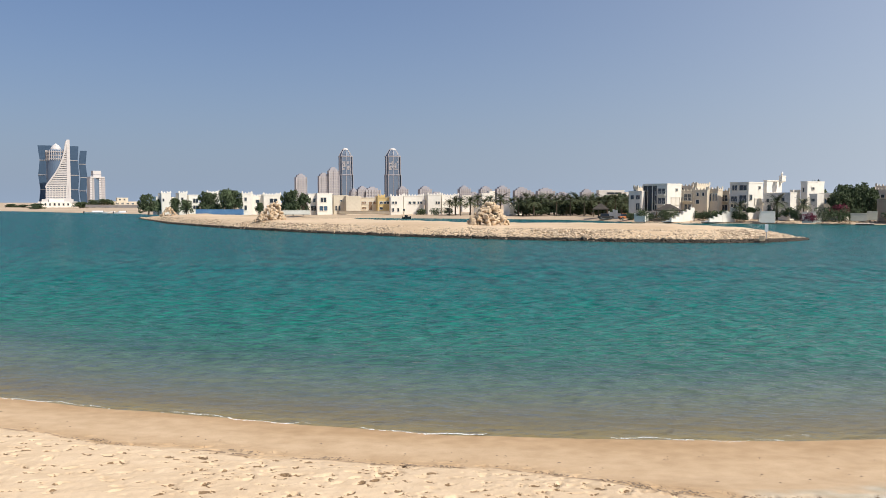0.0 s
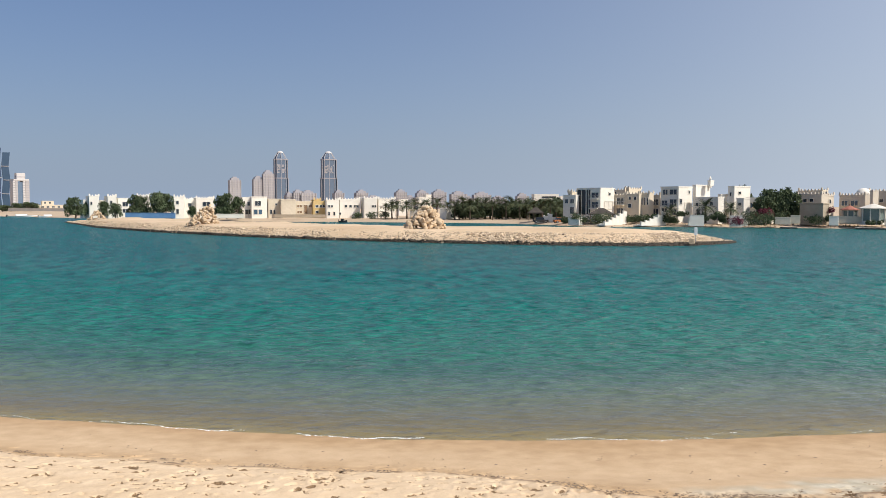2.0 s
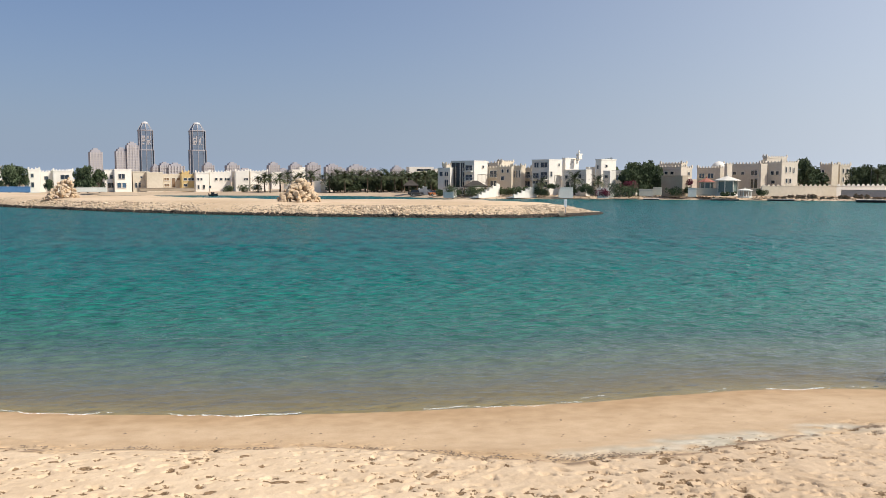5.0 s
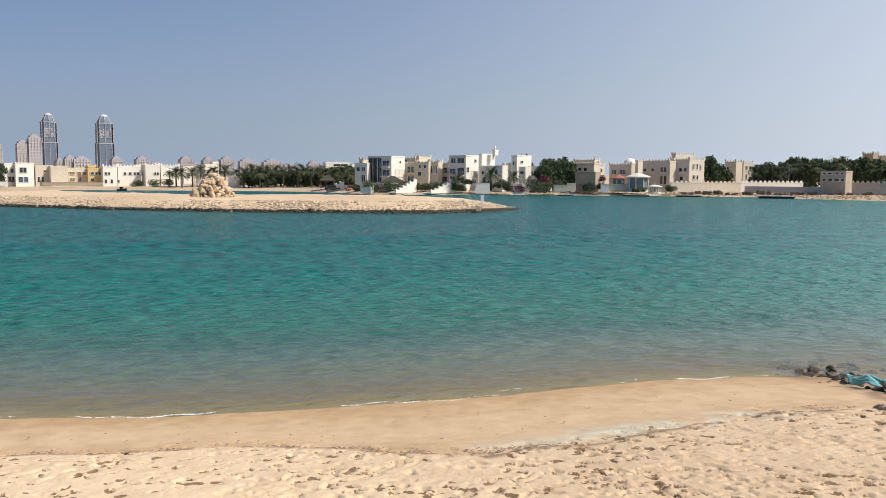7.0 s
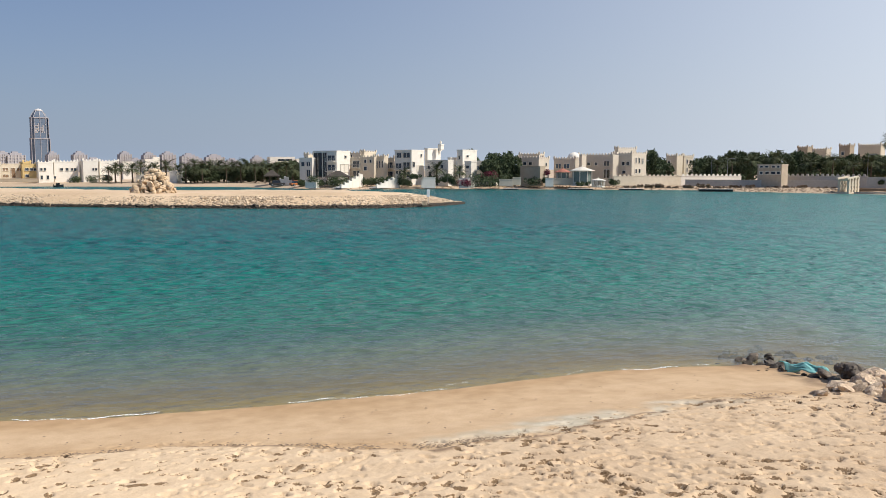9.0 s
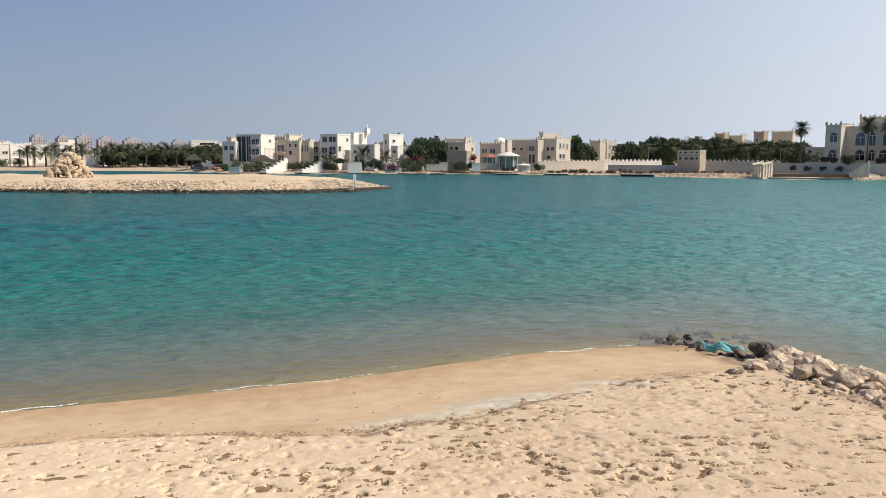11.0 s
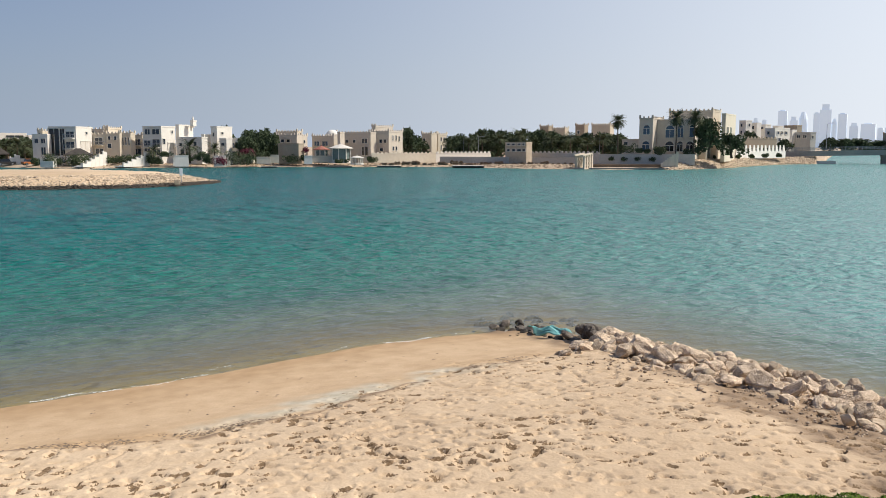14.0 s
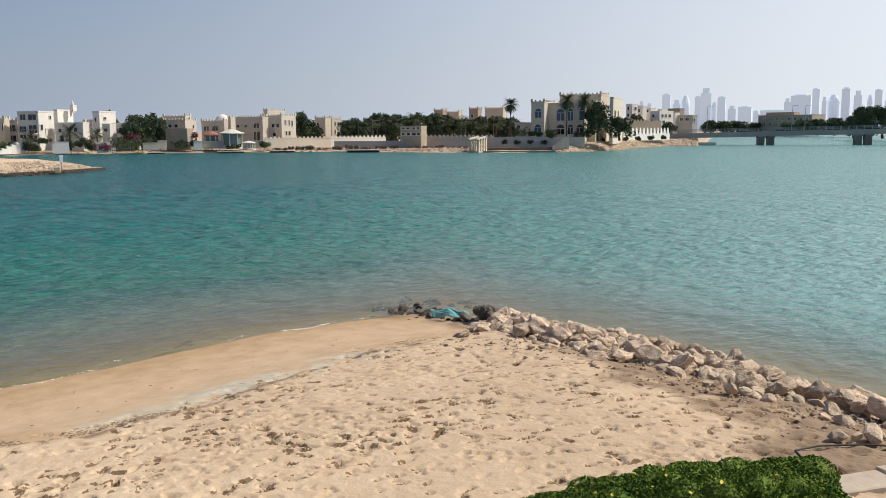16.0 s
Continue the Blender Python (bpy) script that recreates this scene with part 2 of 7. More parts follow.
def water_material():
    """Clear over the shallows, turquoise with depth, and the sky's gloss on its waves."""
    m = bpy.data.materials.new("lagoon_water")
    nt, n, l, p = nodes_of(m)
    n.remove(p)
    depth = attr(nt, "depth")
    patch = noise_tex(nt, 0.06, 3.0, stretch=(0.5, 1.6, 1))
    col = ramp(nt, math_node(nt, "MULTIPLY", math_node(nt, "ADD", depth, math_node(nt, "MULTIPLY_ADD", patch, 5.0, -2.5)), 1 / 60.0),
               [(0.0, (0.29, 0.25, 0.170)), (0.05, (0.185, 0.205, 0.145)), (0.09, (0.100, 0.150, 0.112)), (0.135, (0.045, 0.118, 0.093)), (0.19, (0.026, 0.138, 0.103)), (0.29, (0.012, 0.140, 0.109)), (0.5, (0.004, 0.124, 0.106)), (1.0, (0.002, 0.096, 0.096))])
    col = mix(nt, attr(nt, "sky_sheen"), col, (0.150, 0.325, 0.305))   # pale sky sheen towards the bridge, painted into the water colour
    # chop's light and shade painted in as noise: pale crests, dark troughs
    wave_shade = noise_tex(nt, 2.7, 1.6, stretch=(0.5, 1.0, 1))
    wave_shade.node.inputs["Vector"].links[0].from_node.inputs["Rotation"].default_value = (0, 0, radians(20))
    drawn = noise_tex(nt, 0.8, 2.5, stretch=(1.0, 0.35, 1))      # coarser painted wave streaks for farther off, drawn out away from the viewer
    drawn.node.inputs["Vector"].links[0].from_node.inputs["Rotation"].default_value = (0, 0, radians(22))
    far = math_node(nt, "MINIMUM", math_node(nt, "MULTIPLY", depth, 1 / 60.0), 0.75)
    wave_shade = math_node(nt, "ADD", math_node(nt, "MULTIPLY", wave_shade, math_node(nt, "SUBTRACT", 1.0, far)), math_node(nt, "MULTIPLY", drawn, far))
    col = mix(nt, math_node(nt, "MULTIPLY_ADD", depth, 0.05, 0.12), col, ramp(nt, wave_shade, [(0.34, (0.54, 0.60, 0.63)), (0.5, (1, 1, 1)), (0.66, (1.42, 1.38, 1.33))]), "MULTIPLY")
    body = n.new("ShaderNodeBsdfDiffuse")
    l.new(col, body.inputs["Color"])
    clear = n.new("ShaderNodeBsdfTransparent")
    clear.inputs["Color"].default_value = (0.82, 0.92, 0.82, 1)
    turbid = n.new("ShaderNodeMixShader")
    l.new(ramp(nt, math_node(nt, "MULTIPLY", depth, 1 / 14.0), [(0.0, (0.05, 0.05, 0.05)), (0.18, (0.6, 0.6, 0.6)), (0.42, (1, 1, 1))]), turbid.inputs["Fac"])
    l.new(clear.outputs[0], turbid.inputs[1])
    l.new(body.outputs[0], turbid.inputs[2])
    swell = noise_tex(nt, 1.1, 4.0, stretch=(0.8, 1.0, 1))
    chop = noise_tex(nt, 2.8, 3.0, stretch=(0.55, 1.0, 1))
    chop.node.inputs["Vector"].links[0].from_node.inputs["Rotation"].default_value = (0, 0, radians(20))
    nrm = bump(nt, chop, 1.0, 0.25, bump(nt, swell, 1.0, 0.45))
    calm = n.new("ShaderNodeMapRange")   # wavelets die out over the shallows
    calm.inputs["From Max"].default_value, calm.inputs["To Min"].default_value = 14.0, 0.3
    l.new(depth, calm.inputs["Value"])
    for b in [k for k in n if k.bl_idname == "ShaderNodeBump"]:
        l.new(calm.outputs["Result"], b.inputs["Strength"])
    gloss = n.new("ShaderNodeBsdfGlossy")
    gloss.inputs["Roughness"].default_value = 0.22
    fres = n.new("ShaderNodeFresnel")
    fres.inputs["IOR"].default_value = 1.33
    for s in (gloss, fres, body):
        l.new(nrm, s.inputs["Normal"])
    top = n.new("ShaderNodeMixShader")
    l.new(math_node(nt, "MULTIPLY", fres.outputs[0], 0.80), top.inputs["Fac"])
    l.new(turbid.outputs[0], top.inputs[1])
    l.new(gloss.outputs[0], top.inputs[2])
    l.new(top.outputs[0], n["Material Output"].inputs["Surface"])
    return m


_haze = M["hazeC"].node_tree.nodes["Principled BSDF"]   # backdrop skyline: its haze is painted as a pale colour and a glow
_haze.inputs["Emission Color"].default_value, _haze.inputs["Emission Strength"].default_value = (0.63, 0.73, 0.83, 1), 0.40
for _key in ("hazeD", "hazeE"):
    M[_key].node_tree.nodes["Principled BSDF"].inputs["Specular IOR Level"].default_value = 0.2
M["sand"], M["water"] = sand_material(), water_material()


# ---- building helpers ----
def spot(az, d, z=0.0):
    """A place by its bearing, clockwise from +y, and its distance from the viewer."""
    return (d * math.sin(radians(az)), d * math.cos(radians(az)), z)


def mesh_of(name, bm, material, smooth=False):
    me = bpy.data.meshes.new(name)
    bm.to_mesh(me)
    bm.free()
    me.materials.append(M[material])
    if smooth:
        me.shade_smooth()
    return me


def part(name, bm, material, parent, label="", smooth=False):
    ob = new(name, mesh_of(name, bm, material, smooth))
    ob.parent = parent
    return tagged(ob, label) if label else ob


def thing(name, label, category, m, group="", kind=""):
    ob = new(name)
    ob.matrix_basis = m
    ob.empty_display_size = 0.5
    return tagged(ob, label, category, group, kind)


def box(bm, x0, x1, y0, y1, z0, z1, bevel=0.0):
    vs = [bm.verts.new((x, y, z)) for z in (z0, z1) for x, y in ((x0, y0), (x1, y0), (x1, y1), (x0, y1))]
    fs = [bm.faces.new([vs[i] for i in q]) for q in ((3, 2, 1, 0), (4, 5, 6, 7), (0, 1, 5, 4), (1, 2, 6, 5), (2, 3, 7, 6), (3, 0, 4, 7))]
    if bevel:
        bmesh.ops.bevel(bm, geom=list({e for f in fs for e in f.edges}), offset=bevel, segments=1, affect="EDGES")
    return bm


def boxes(*rows, bevel=0.0):
    bm = bmesh.new()
    for r in rows:
        box(bm, *r, bevel=bevel)
    return bm


def prism(bm, ring, z0, z1, top=1.0, centre=(0, 0)):
    """A closed prism over a ring of (x, y), its top scaled round the centre."""
    lo = [bm.verts.new((x, y, z0)) for x, y in ring]
    hi = [bm.verts.new((centre[0] + (x - centre[0]) * top, centre[1] + (y - centre[1]) * top, z1)) for x, y in ring]
    k = len(ring)
    for i in range(k):
        bm.faces.new((lo[i], lo[(i + 1) % k], hi[(i + 1) % k], hi[i]))
    bm.faces.new(hi)
    bm.faces.new(lo[::-1])
    return bm


def circle(r, k=16, cx=0.0, cy=0.0, start=0.0):
    return [(cx + r * math.cos(2 * math.pi * i / k + start), cy + r * math.sin(2 * math.pi * i / k + start)) for i in range(k)]


def turned(bm, profile, k=16, cx=0.0, cy=0.0):
    """A body of revolution over (radius, height) rows."""
    rings = [[bm.verts.new((cx + r * math.cos(2 * math.pi * i / k), cy + r * math.sin(2 * math.pi * i / k), z)) for i in range(k)] for r, z in profile]
    for a, b in zip(rings, rings[1:]):
        for i in range(k):
            bm.faces.new((a[i], a[(i + 1) % k], b[(i + 1) % k], b[i]))
    bm.faces.new(rings[-1])
    bm.faces.new(rings[0][::-1])
    return bm


def tube(bm, pts, radii, k=6):
    rings = []
    for i, (p, r) in enumerate(zip(pts, radii)):
        d = (Vector(pts[min(i + 1, len(pts) - 1)]) - Vector(pts[max(i - 1, 0)])).normalized()
        u = d.orthogonal().normalized()
        v = d.cross(u)
        rings.append([bm.verts.new(Vector(p) + r * (math.cos(2 * math.pi * j / k) * u + math.sin(2 * math.pi * j / k) * v)) for j in range(k)])
    for a, b in zip(rings, rings[1:]):
        for j in range(k):
            bm.faces.new((a[j], a[(j + 1) % k], b[(j + 1) % k], b[j]))
    bm.faces.new(rings[-1])
    bm.faces.new(rings[0][::-1])
    return bm


def numpy_mesh(name, verts, faces, material, smooth=True, attrs=()):
    me = bpy.data.meshes.new(name)
    me.from_pydata(np.asarray(verts, float).tolist(), [], np.asarray(faces, int).tolist())
    me.materials.append(M[material])
    if smooth:
        me.shade_smooth()
    for key, values in attrs:
        me.attributes.new(key, "FLOAT", "POINT").data.foreach_set("value", np.asarray(values, np.float32).ravel())
    return me


def grid_faces(rows, cols):
    i = np.arange(rows * cols).reshape(rows, cols)
    return np.stack([i[:-1, :-1], i[:-1, 1:], i[1:, 1:], i[1:, :-1]], -1).reshape(-1, 4)


def smooth_noise(x, y, cell, seed):
    """Value noise over arrays, cells of the given size in metres."""
    rng = np.random.default_rng(seed)
    table = rng.random((256, 256))
    u, v = x / cell, y / cell
    iu, iv = np.floor(u).astype(int), np.floor(v).astype(int)
    fu, fv = u - iu, v - iv
    fu, fv = fu * fu * (3 - 2 * fu), fv * fv * (3 - 2 * fv)
    a, b = table[iu % 256, iv % 256], table[(iu + 1) % 256, iv % 256]
    c, d = table[iu % 256, (iv + 1) % 256], table[(iu + 1) % 256, (iv + 1) % 256]
    return (a * (1 - fu) + b * fu) * (1 - fv) + (c * (1 - fu) + d * fu) * fv


def rock_verts(rng, sub=1, rough=0.28):
    bm = bmesh.new()
    bmesh.ops.create_icosphere(bm, subdivisions=sub, radius=1.0)
    co = np.array([v.co[:] for v in bm.verts])
    fs = [[v.index for v in f.verts] for f in bm.faces]
    bm.free()
    for _ in range(7):  # knock flats off it
        nrm = rng.normal(size=3)
        nrm /= np.linalg.norm(nrm)
        over = co @ nrm - rng.uniform(0.55, 0.9)
        co = co - np.outer(np.maximum(over, 0), nrm)
    co *= 1 + rng.uniform(-rough, rough, (len(co), 1)) * 0.45
    return co, fs


def broken_rock(rng, sub):
    """A blocky piece of quarried stone: flat broken faces, blunt edges, pitted skin."""
    bm = bmesh.new()
    bmesh.ops.create_icosphere(bm, subdivisions=sub, radius=1.0)
    co = np.array([v.co[:] for v in bm.verts])
    fs = [[v.index for v in f.verts] for f in bm.faces]
    bm.free()
    axes = np.linalg.qr(rng.normal(size=(3, 3)))[0]
    flats = [(s * a, rng.uniform(0.62, 0.85)) for a in axes for s in (1, -1)]
    for _ in range(9):
        a = rng.normal(size=3)
        flats.append((a / np.linalg.norm(a), rng.uniform(0.6, 0.88)))
    for a, reach in flats:
        over = co @ a - reach
        co = co - np.outer(np.maximum(over, 0) * 0.9, a)
    shift = Vector(rng.uniform(-20, 20, 3))
    skin = np.array([noise.noise(Vector(c) * 1.9 + shift) + 0.7 * noise.noise(Vector(c) * 4.2 + shift) + 0.45 * noise.noise(Vector(c) * 9.0 + shift) for c in co])
    co = co * (1.10 + 0.22 * skin)[:, None]
    return co * (rng.uniform(1.0, 1.3), rng.uniform(0.8, 1.0), rng.uniform(0.6, 0.85)), fs


# ---- the lie of the beach ----
def shore_y(x):
    """The water's edge along the beach."""
    return np.interp(x, [-60, -30, -12.5, -9.7, -6.5, -4.0, 0.2, 4.1, 8.0, 12.1, 15.0, 17.5, 30], [52, 33, 23.7, 22.6, 21.7, 20.9, 19.8, 19.45, 19.3, 19.6, 19.2, 18.3, 18.3])


def off_shore(x, y):
    """Metres out from the water's edge; less than nothing on the sand."""
    a, b = y - shore_y(x), x - np.interp(y, [-60, 0, 6, 10, 14, 18, 21], [16.6, 17.2, 17.7, 18.2, 18.2, 18.0, 17.6])
    return np.maximum(a, np.where(b > 0, 0.9, 2.0) * b)


def sand_z(x, y):
    q = -off_shore(x, y)
    z = np.interp(q, [-40, -14, -5, 0, 3.4, 4.6, 9, 20, 60], [-3.0, -1.6, -0.45, 0.0, 0.26, 0.42, 0.72, 1.2, 1.6])
    return z


# ---- ground, beach, water ----
def spaced(near0, near1, step, far):
    """Even lines over the near stretch, then ever wider ones."""
    mid = list(np.arange(near0, near1 + 1e-6, step))
    up, dn, s = [near1], [near0], step
    while up[-1] < far:
        s *= 1.25
        up.append(min(up[-1] + s, far))
        dn.append(max(dn[-1] - s, -far))
    return np.array(dn[:0:-1] + mid + up[1:])


def make_seabed():
    bm = bmesh.new()
    bmesh.ops.create_circle(bm, cap_ends=True, segments=64, radius=4600)
    for v in bm.verts:
        v.co.z = -3.2
    ob = new("ground", mesh_of("ground", bm, "farsand"))
    tagged(ob, "sandy sea bed and ground reaching the horizon", "ground", kind="structure")


def make_water():
    xs, ys = spaced(-34, 62, 0.21, 4500), spaced(18, 72, 0.21, 4500)
    x, y = np.meshgrid(xs, ys)
    # the depth that sets the colour is capped lower towards the bridge
    d = np.clip(off_shore(x, y), -2, np.interp(np.degrees(np.arctan2(x, y)), [15, 60], [75, 24]))
    # wind waves running in to the beach, as fine as the mesh can carry them
    step = np.maximum(np.gradient(xs)[None, :], np.gradient(ys)[:, None])
    rng = np.random.default_rng(6)
    z = 0 * x
    for _ in range(44):
        length = math.exp(rng.uniform(math.log(0.8), math.log(2.4)))
        way = -1.75 + rng.normal(0, 0.55)
        k = 2 * math.pi / length
        phase = k * (x * math.cos(way) + y * math.sin(way)) + rng.uniform(0, 6.28) + 1.5 * smooth_noise(x, y, 6 * length, 5)
        z += 0.0040 * length * (1 - np.abs(np.sin(phase / 2)) * 2 + 0.27) * np.clip(length / step / 3 - 1, 0, 1)
    z *= np.clip(d / 9, 0.0, 1) ** 0.8 * (0.6 + 0.8 * smooth_noise(x, y, 9.0, 7))
    z = np.where(d <= 0, 0.0, z)
    # the painted sky sheen strengthens with bearing and fades in the shallows
    me = numpy_mesh("water", np.stack([x, y, z], -1).reshape(-1, 3), grid_faces(*x.shape), "water", attrs=[("depth", np.maximum(d, 0)), ("sky_sheen", np.clip((np.degrees(np.arctan2(x, y)) - 32) / 40, 0, 1) ** 1.3 * np.clip(d / 9, 0, 1))])
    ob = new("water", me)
    tagged(ob, "rippled turquoise lagoon water, clear brown in the shallows", "water", kind="structure")


def stamp(h, x0, y0, step, cx, cy, ang, length, width, depth):
    """Press one footprint into the height grid: a hollow with a raised rim."""
    r = length * 0.95
    i0, i1 = int((cx - r - x0) / step), int((cx + r - x0) / step) + 2
    j0, j1 = int((cy - r - y0) / step), int((cy + r - y0) / step) + 2
    if i0 < 0 or j0 < 0 or i1 >= h.shape[1] or j1 >= h.shape[0]:
        return
    gx = x0 + np.arange(i0, i1) * step - cx
    gy = y0 + np.arange(j0, j1) * step - cy
    u = gx[None, :] * math.cos(ang) + gy[:, None] * math.sin(ang)
    v = -gx[None, :] * math.sin(ang) + gy[:, None] * math.cos(ang)
    rr = np.sqrt((u / (length / 2)) ** 2 + (v / (width / 2)) ** 2)
    h[j0:j1, i0:i1] += depth * (-np.exp(-rr ** 8) * (1 + 0.45 * np.clip(u / length, -1, 1)) + 0.14 * np.exp(-((rr - 1.3) / 0.22) ** 2))


def trodden(rng, count):
    """Walked lines and scattered single prints on the dry sand."""
    out = []
    for _ in range(count):
        x, y = rng.uniform(-18, 15), rng.uniform(1, 20)
        along_shore = -0.1 if x < 4 else -0.55
        ang = rng.choice([rng.normal(along_shore, 0.3), rng.normal(along_shore + 3.14, 0.3), rng.uniform(0, 6.28)])
        for k in range(rng.integers(2, 14)):
            side = 0.11 if k % 2 else -0.11
            out.append((x - side * math.sin(ang) + rng.normal(0, 0.05), y + side * math.cos(ang) + rng.normal(0, 0.05), ang + rng.normal(0, 0.25)))
            ang += rng.normal(0, 0.08)
            x, y = x + 0.62 * math.cos(ang), y + 0.62 * math.sin(ang)
    return out


def make_beach():
    step = 0.036
    xs, ys = np.arange(-17, 18.6, step), np.arange(2.0, 25.0, step)
    x, y = np.meshgrid(xs, ys)
    wob = 0.6 * (smooth_noise(x, y, 2.3, 11) - 0.5) + 0.35 * (smooth_noise(x, y, 0.6, 12) - 0.5)
    q = -off_shore(x, y) + 0.35 * (smooth_noise(x, y, 3.1, 2) - 0.5)
    edge = np.interp(x, [-17, -10, -7, -2, 1, 3.3, 5.2, 8.5, 10.5, 15], [3.6, 3.6, 3.9, 3.5, 3.5, 4.4, 5.4, 5.4, 5.0, 4.7])
    dry = np.clip((shore_y(x) - y + 0.35 * (smooth_noise(x, y, 3.1, 2) - 0.5) - edge - wob) / 0.30, 0, 1)
    back = shore_y(x) - y + 0.35 * (smooth_noise(x, y, 3.1, 2) - 0.5)
    h = np.zeros_like(x)
    rng = np.random.default_rng(4)
    dug_shade = np.zeros_like(x)   # damp sand turned up in prints, with the prints' shade painted in

    def busy(px, py):
        return min(1.0, max(0.4, 2.6 * float(smooth_noise(np.array([px]), np.array([py]), 2.6, 29)[0]) - 0.4))
    for px, py, ang in trodden(rng, 900):
        if rng.random() > np.interp(px, [-17, -5, 0, 5, 9], [0.25, 0.4, 0.8, 1.0, 1.0]) * busy(px, py):
            continue
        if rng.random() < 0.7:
            stamp(dug_shade, xs[0], ys[0], step, px + rng.normal(0, 0.02), py + rng.normal(0, 0.02), ang + rng.normal(0, 0.2), rng.uniform(0.16, 0.34), rng.uniform(0.09, 0.16), -1.0)
        stamp(h, xs[0], ys[0], step, px, py, ang, rng.uniform(0.20, 0.32), rng.uniform(0.085, 0.13), rng.uniform(0.025, 0.058))
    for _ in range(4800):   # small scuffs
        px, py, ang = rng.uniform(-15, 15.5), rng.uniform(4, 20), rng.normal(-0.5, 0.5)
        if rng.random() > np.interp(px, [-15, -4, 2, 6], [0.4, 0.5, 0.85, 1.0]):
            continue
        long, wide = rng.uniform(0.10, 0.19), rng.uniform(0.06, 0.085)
        stamp(dug_shade, xs[0], ys[0], step, px, py, ang, long, wide, -0.9)
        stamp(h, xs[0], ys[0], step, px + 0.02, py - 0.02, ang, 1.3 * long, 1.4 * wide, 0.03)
    for _ in range(1300):
        stamp(h, xs[0], ys[0], step, rng.uniform(-16, 16), rng.uniform(3, 20), rng.uniform(0, 6.28), rng.uniform(0.09, 0.2), rng.uniform(0.06, 0.11), rng.uniform(0.010, 0.034))
    walked = np.clip((back - edge - wob + 1.0) / 1.0, 0, 1)   # the prints begin on the damp sand
    dug_shade = walked * np.clip(dug_shade, 0, 1) * np.clip(2.8 * smooth_noise(x, y, 1.2, 26) - 0.35, 0, 1)
    lumps = 0.03 * (smooth_noise(x, y, 0.9, 21) - 0.5) + 0.012 * (smooth_noise(x, y, 0.32, 22) - 0.5) + 0.013 * (smooth_noise(x, y, 0.11, 23) - 0.5)
    scarp = 0.05 * dry
    z = sand_z(x, y) + walked * h + dry * lumps + scarp + (1 - dry) * 0.008 * (smooth_noise(x, y, 1.1, 24) - 0.5)
    wrack = np.exp(-((back - edge - wob - 0.12) / 0.16) ** 2) * (smooth_noise(x, 3 * y, 0.34, 31) > 0.52) * (smooth_noise(x, y, 1.6, 32) > 0.36)
    z += 0.03 * wrack
    damp = np.clip(1 - (back - edge - wob + 0.35) / 0.65, 0, 1)
    damp *= np.interp(back / edge + 0.12 * (smooth_noise(x, y, 1.3, 27) - 0.5), [0, 0.12, 0.3, 0.6, 0.85, 1], [1.0, 0.95, 0.68, 0.5, 0.62, 0.85])
    damp *= 0.88 + 0.24 * smooth_noise(x, y * 3, 1.7, 28)
    sx, sy = (x - 9.2) / 3.6, (y - (14.65 + 0.02 * (x - 9))) / 0.62
    silt = np.clip(1.25 - np.sqrt(sx ** 2 + sy ** 2) + 1.3 * (smooth_noise(x, y, 0.8, 41) - 0.5), 0, 1) * np.clip(1.3 * smooth_noise(x, y, 0.35, 42), 0, 1)
    ridge = np.interp(y, [-2, 6, 10, 18], [16.0, 16.6, 17.3, 17.3])
    soil = np.clip((x - ridge + np.interp(y, [4, 9, 12, 16], [4.6, 4.0, 2.5, 1.3]) + 1.6 * (smooth_noise(x, y, 1.1, 45) - 0.5)) / 0.8, 0, 1) * np.clip(0.25 + smooth_noise(x, y, 0.4, 43), 0, 1)
    soil = np.maximum(soil, np.clip((x - 10.8) / 0.6, 0, 1) * np.clip((5.6 - y) / 0.6, 0, 1))
    z += 0.10 * soil * (smooth_noise(x, y, 0.3, 46) - 0.3)
    dirt = np.clip(1.1 * wrack + soil + 0.28 * dry * np.clip((x - 1) / 7, 0, 1) * (0.6 + 0.6 * smooth_noise(x, y, 1.9, 44)), 0, 1)
    f = grid_faces(*x.shape)
    keep = ((np.hypot(x, y) > 9.2) & (q > -3.2)).ravel()
    f = f[keep[f].all(1)]
    me = numpy_mesh("beach", np.stack([x, y, z], -1).reshape(-1, 3), f, "sand", attrs=[("wet", damp), ("silt", silt), ("dirt", dirt), ("dug_shade", dug_shade)])
    ob = new("beach", me)
    tagged(ob, "pale trodden beach sand, damp and brown along the water", "beach", kind="structure")
    # the sand round about, out of the walked part
    bx, by = spaced(-60, 22, 1.0, 400), spaced(-40, 30, 1.0, 400)
    x, y = np.meshgrid(bx, by)
    z = sand_z(x, y)
    inside = (x > -16.2) & (x < 17.6) & (y > 3.2) & (y < 24.0) & (np.hypot(x, y) > 10.8) & (off_shore(x, y) < 2.2)
    z = np.where(inside, z - 0.35, z - 0.02)
    z = np.where(off_shore(x, y) > 34, -3.3, z)
    me = numpy_mesh("beach_surround", np.stack([x, y, z], -1).reshape(-1, 3), grid_faces(*x.shape), "sand", attrs=[("wet", (off_shore(x, y) > -4.5) * 1.0), ("silt", 0 * x), ("dirt", 0 * x), ("dug_shade", 0 * x)])
    tagged(new("beach_surround", me), "pale sand of the shore round the viewer", "beach", kind="structure")


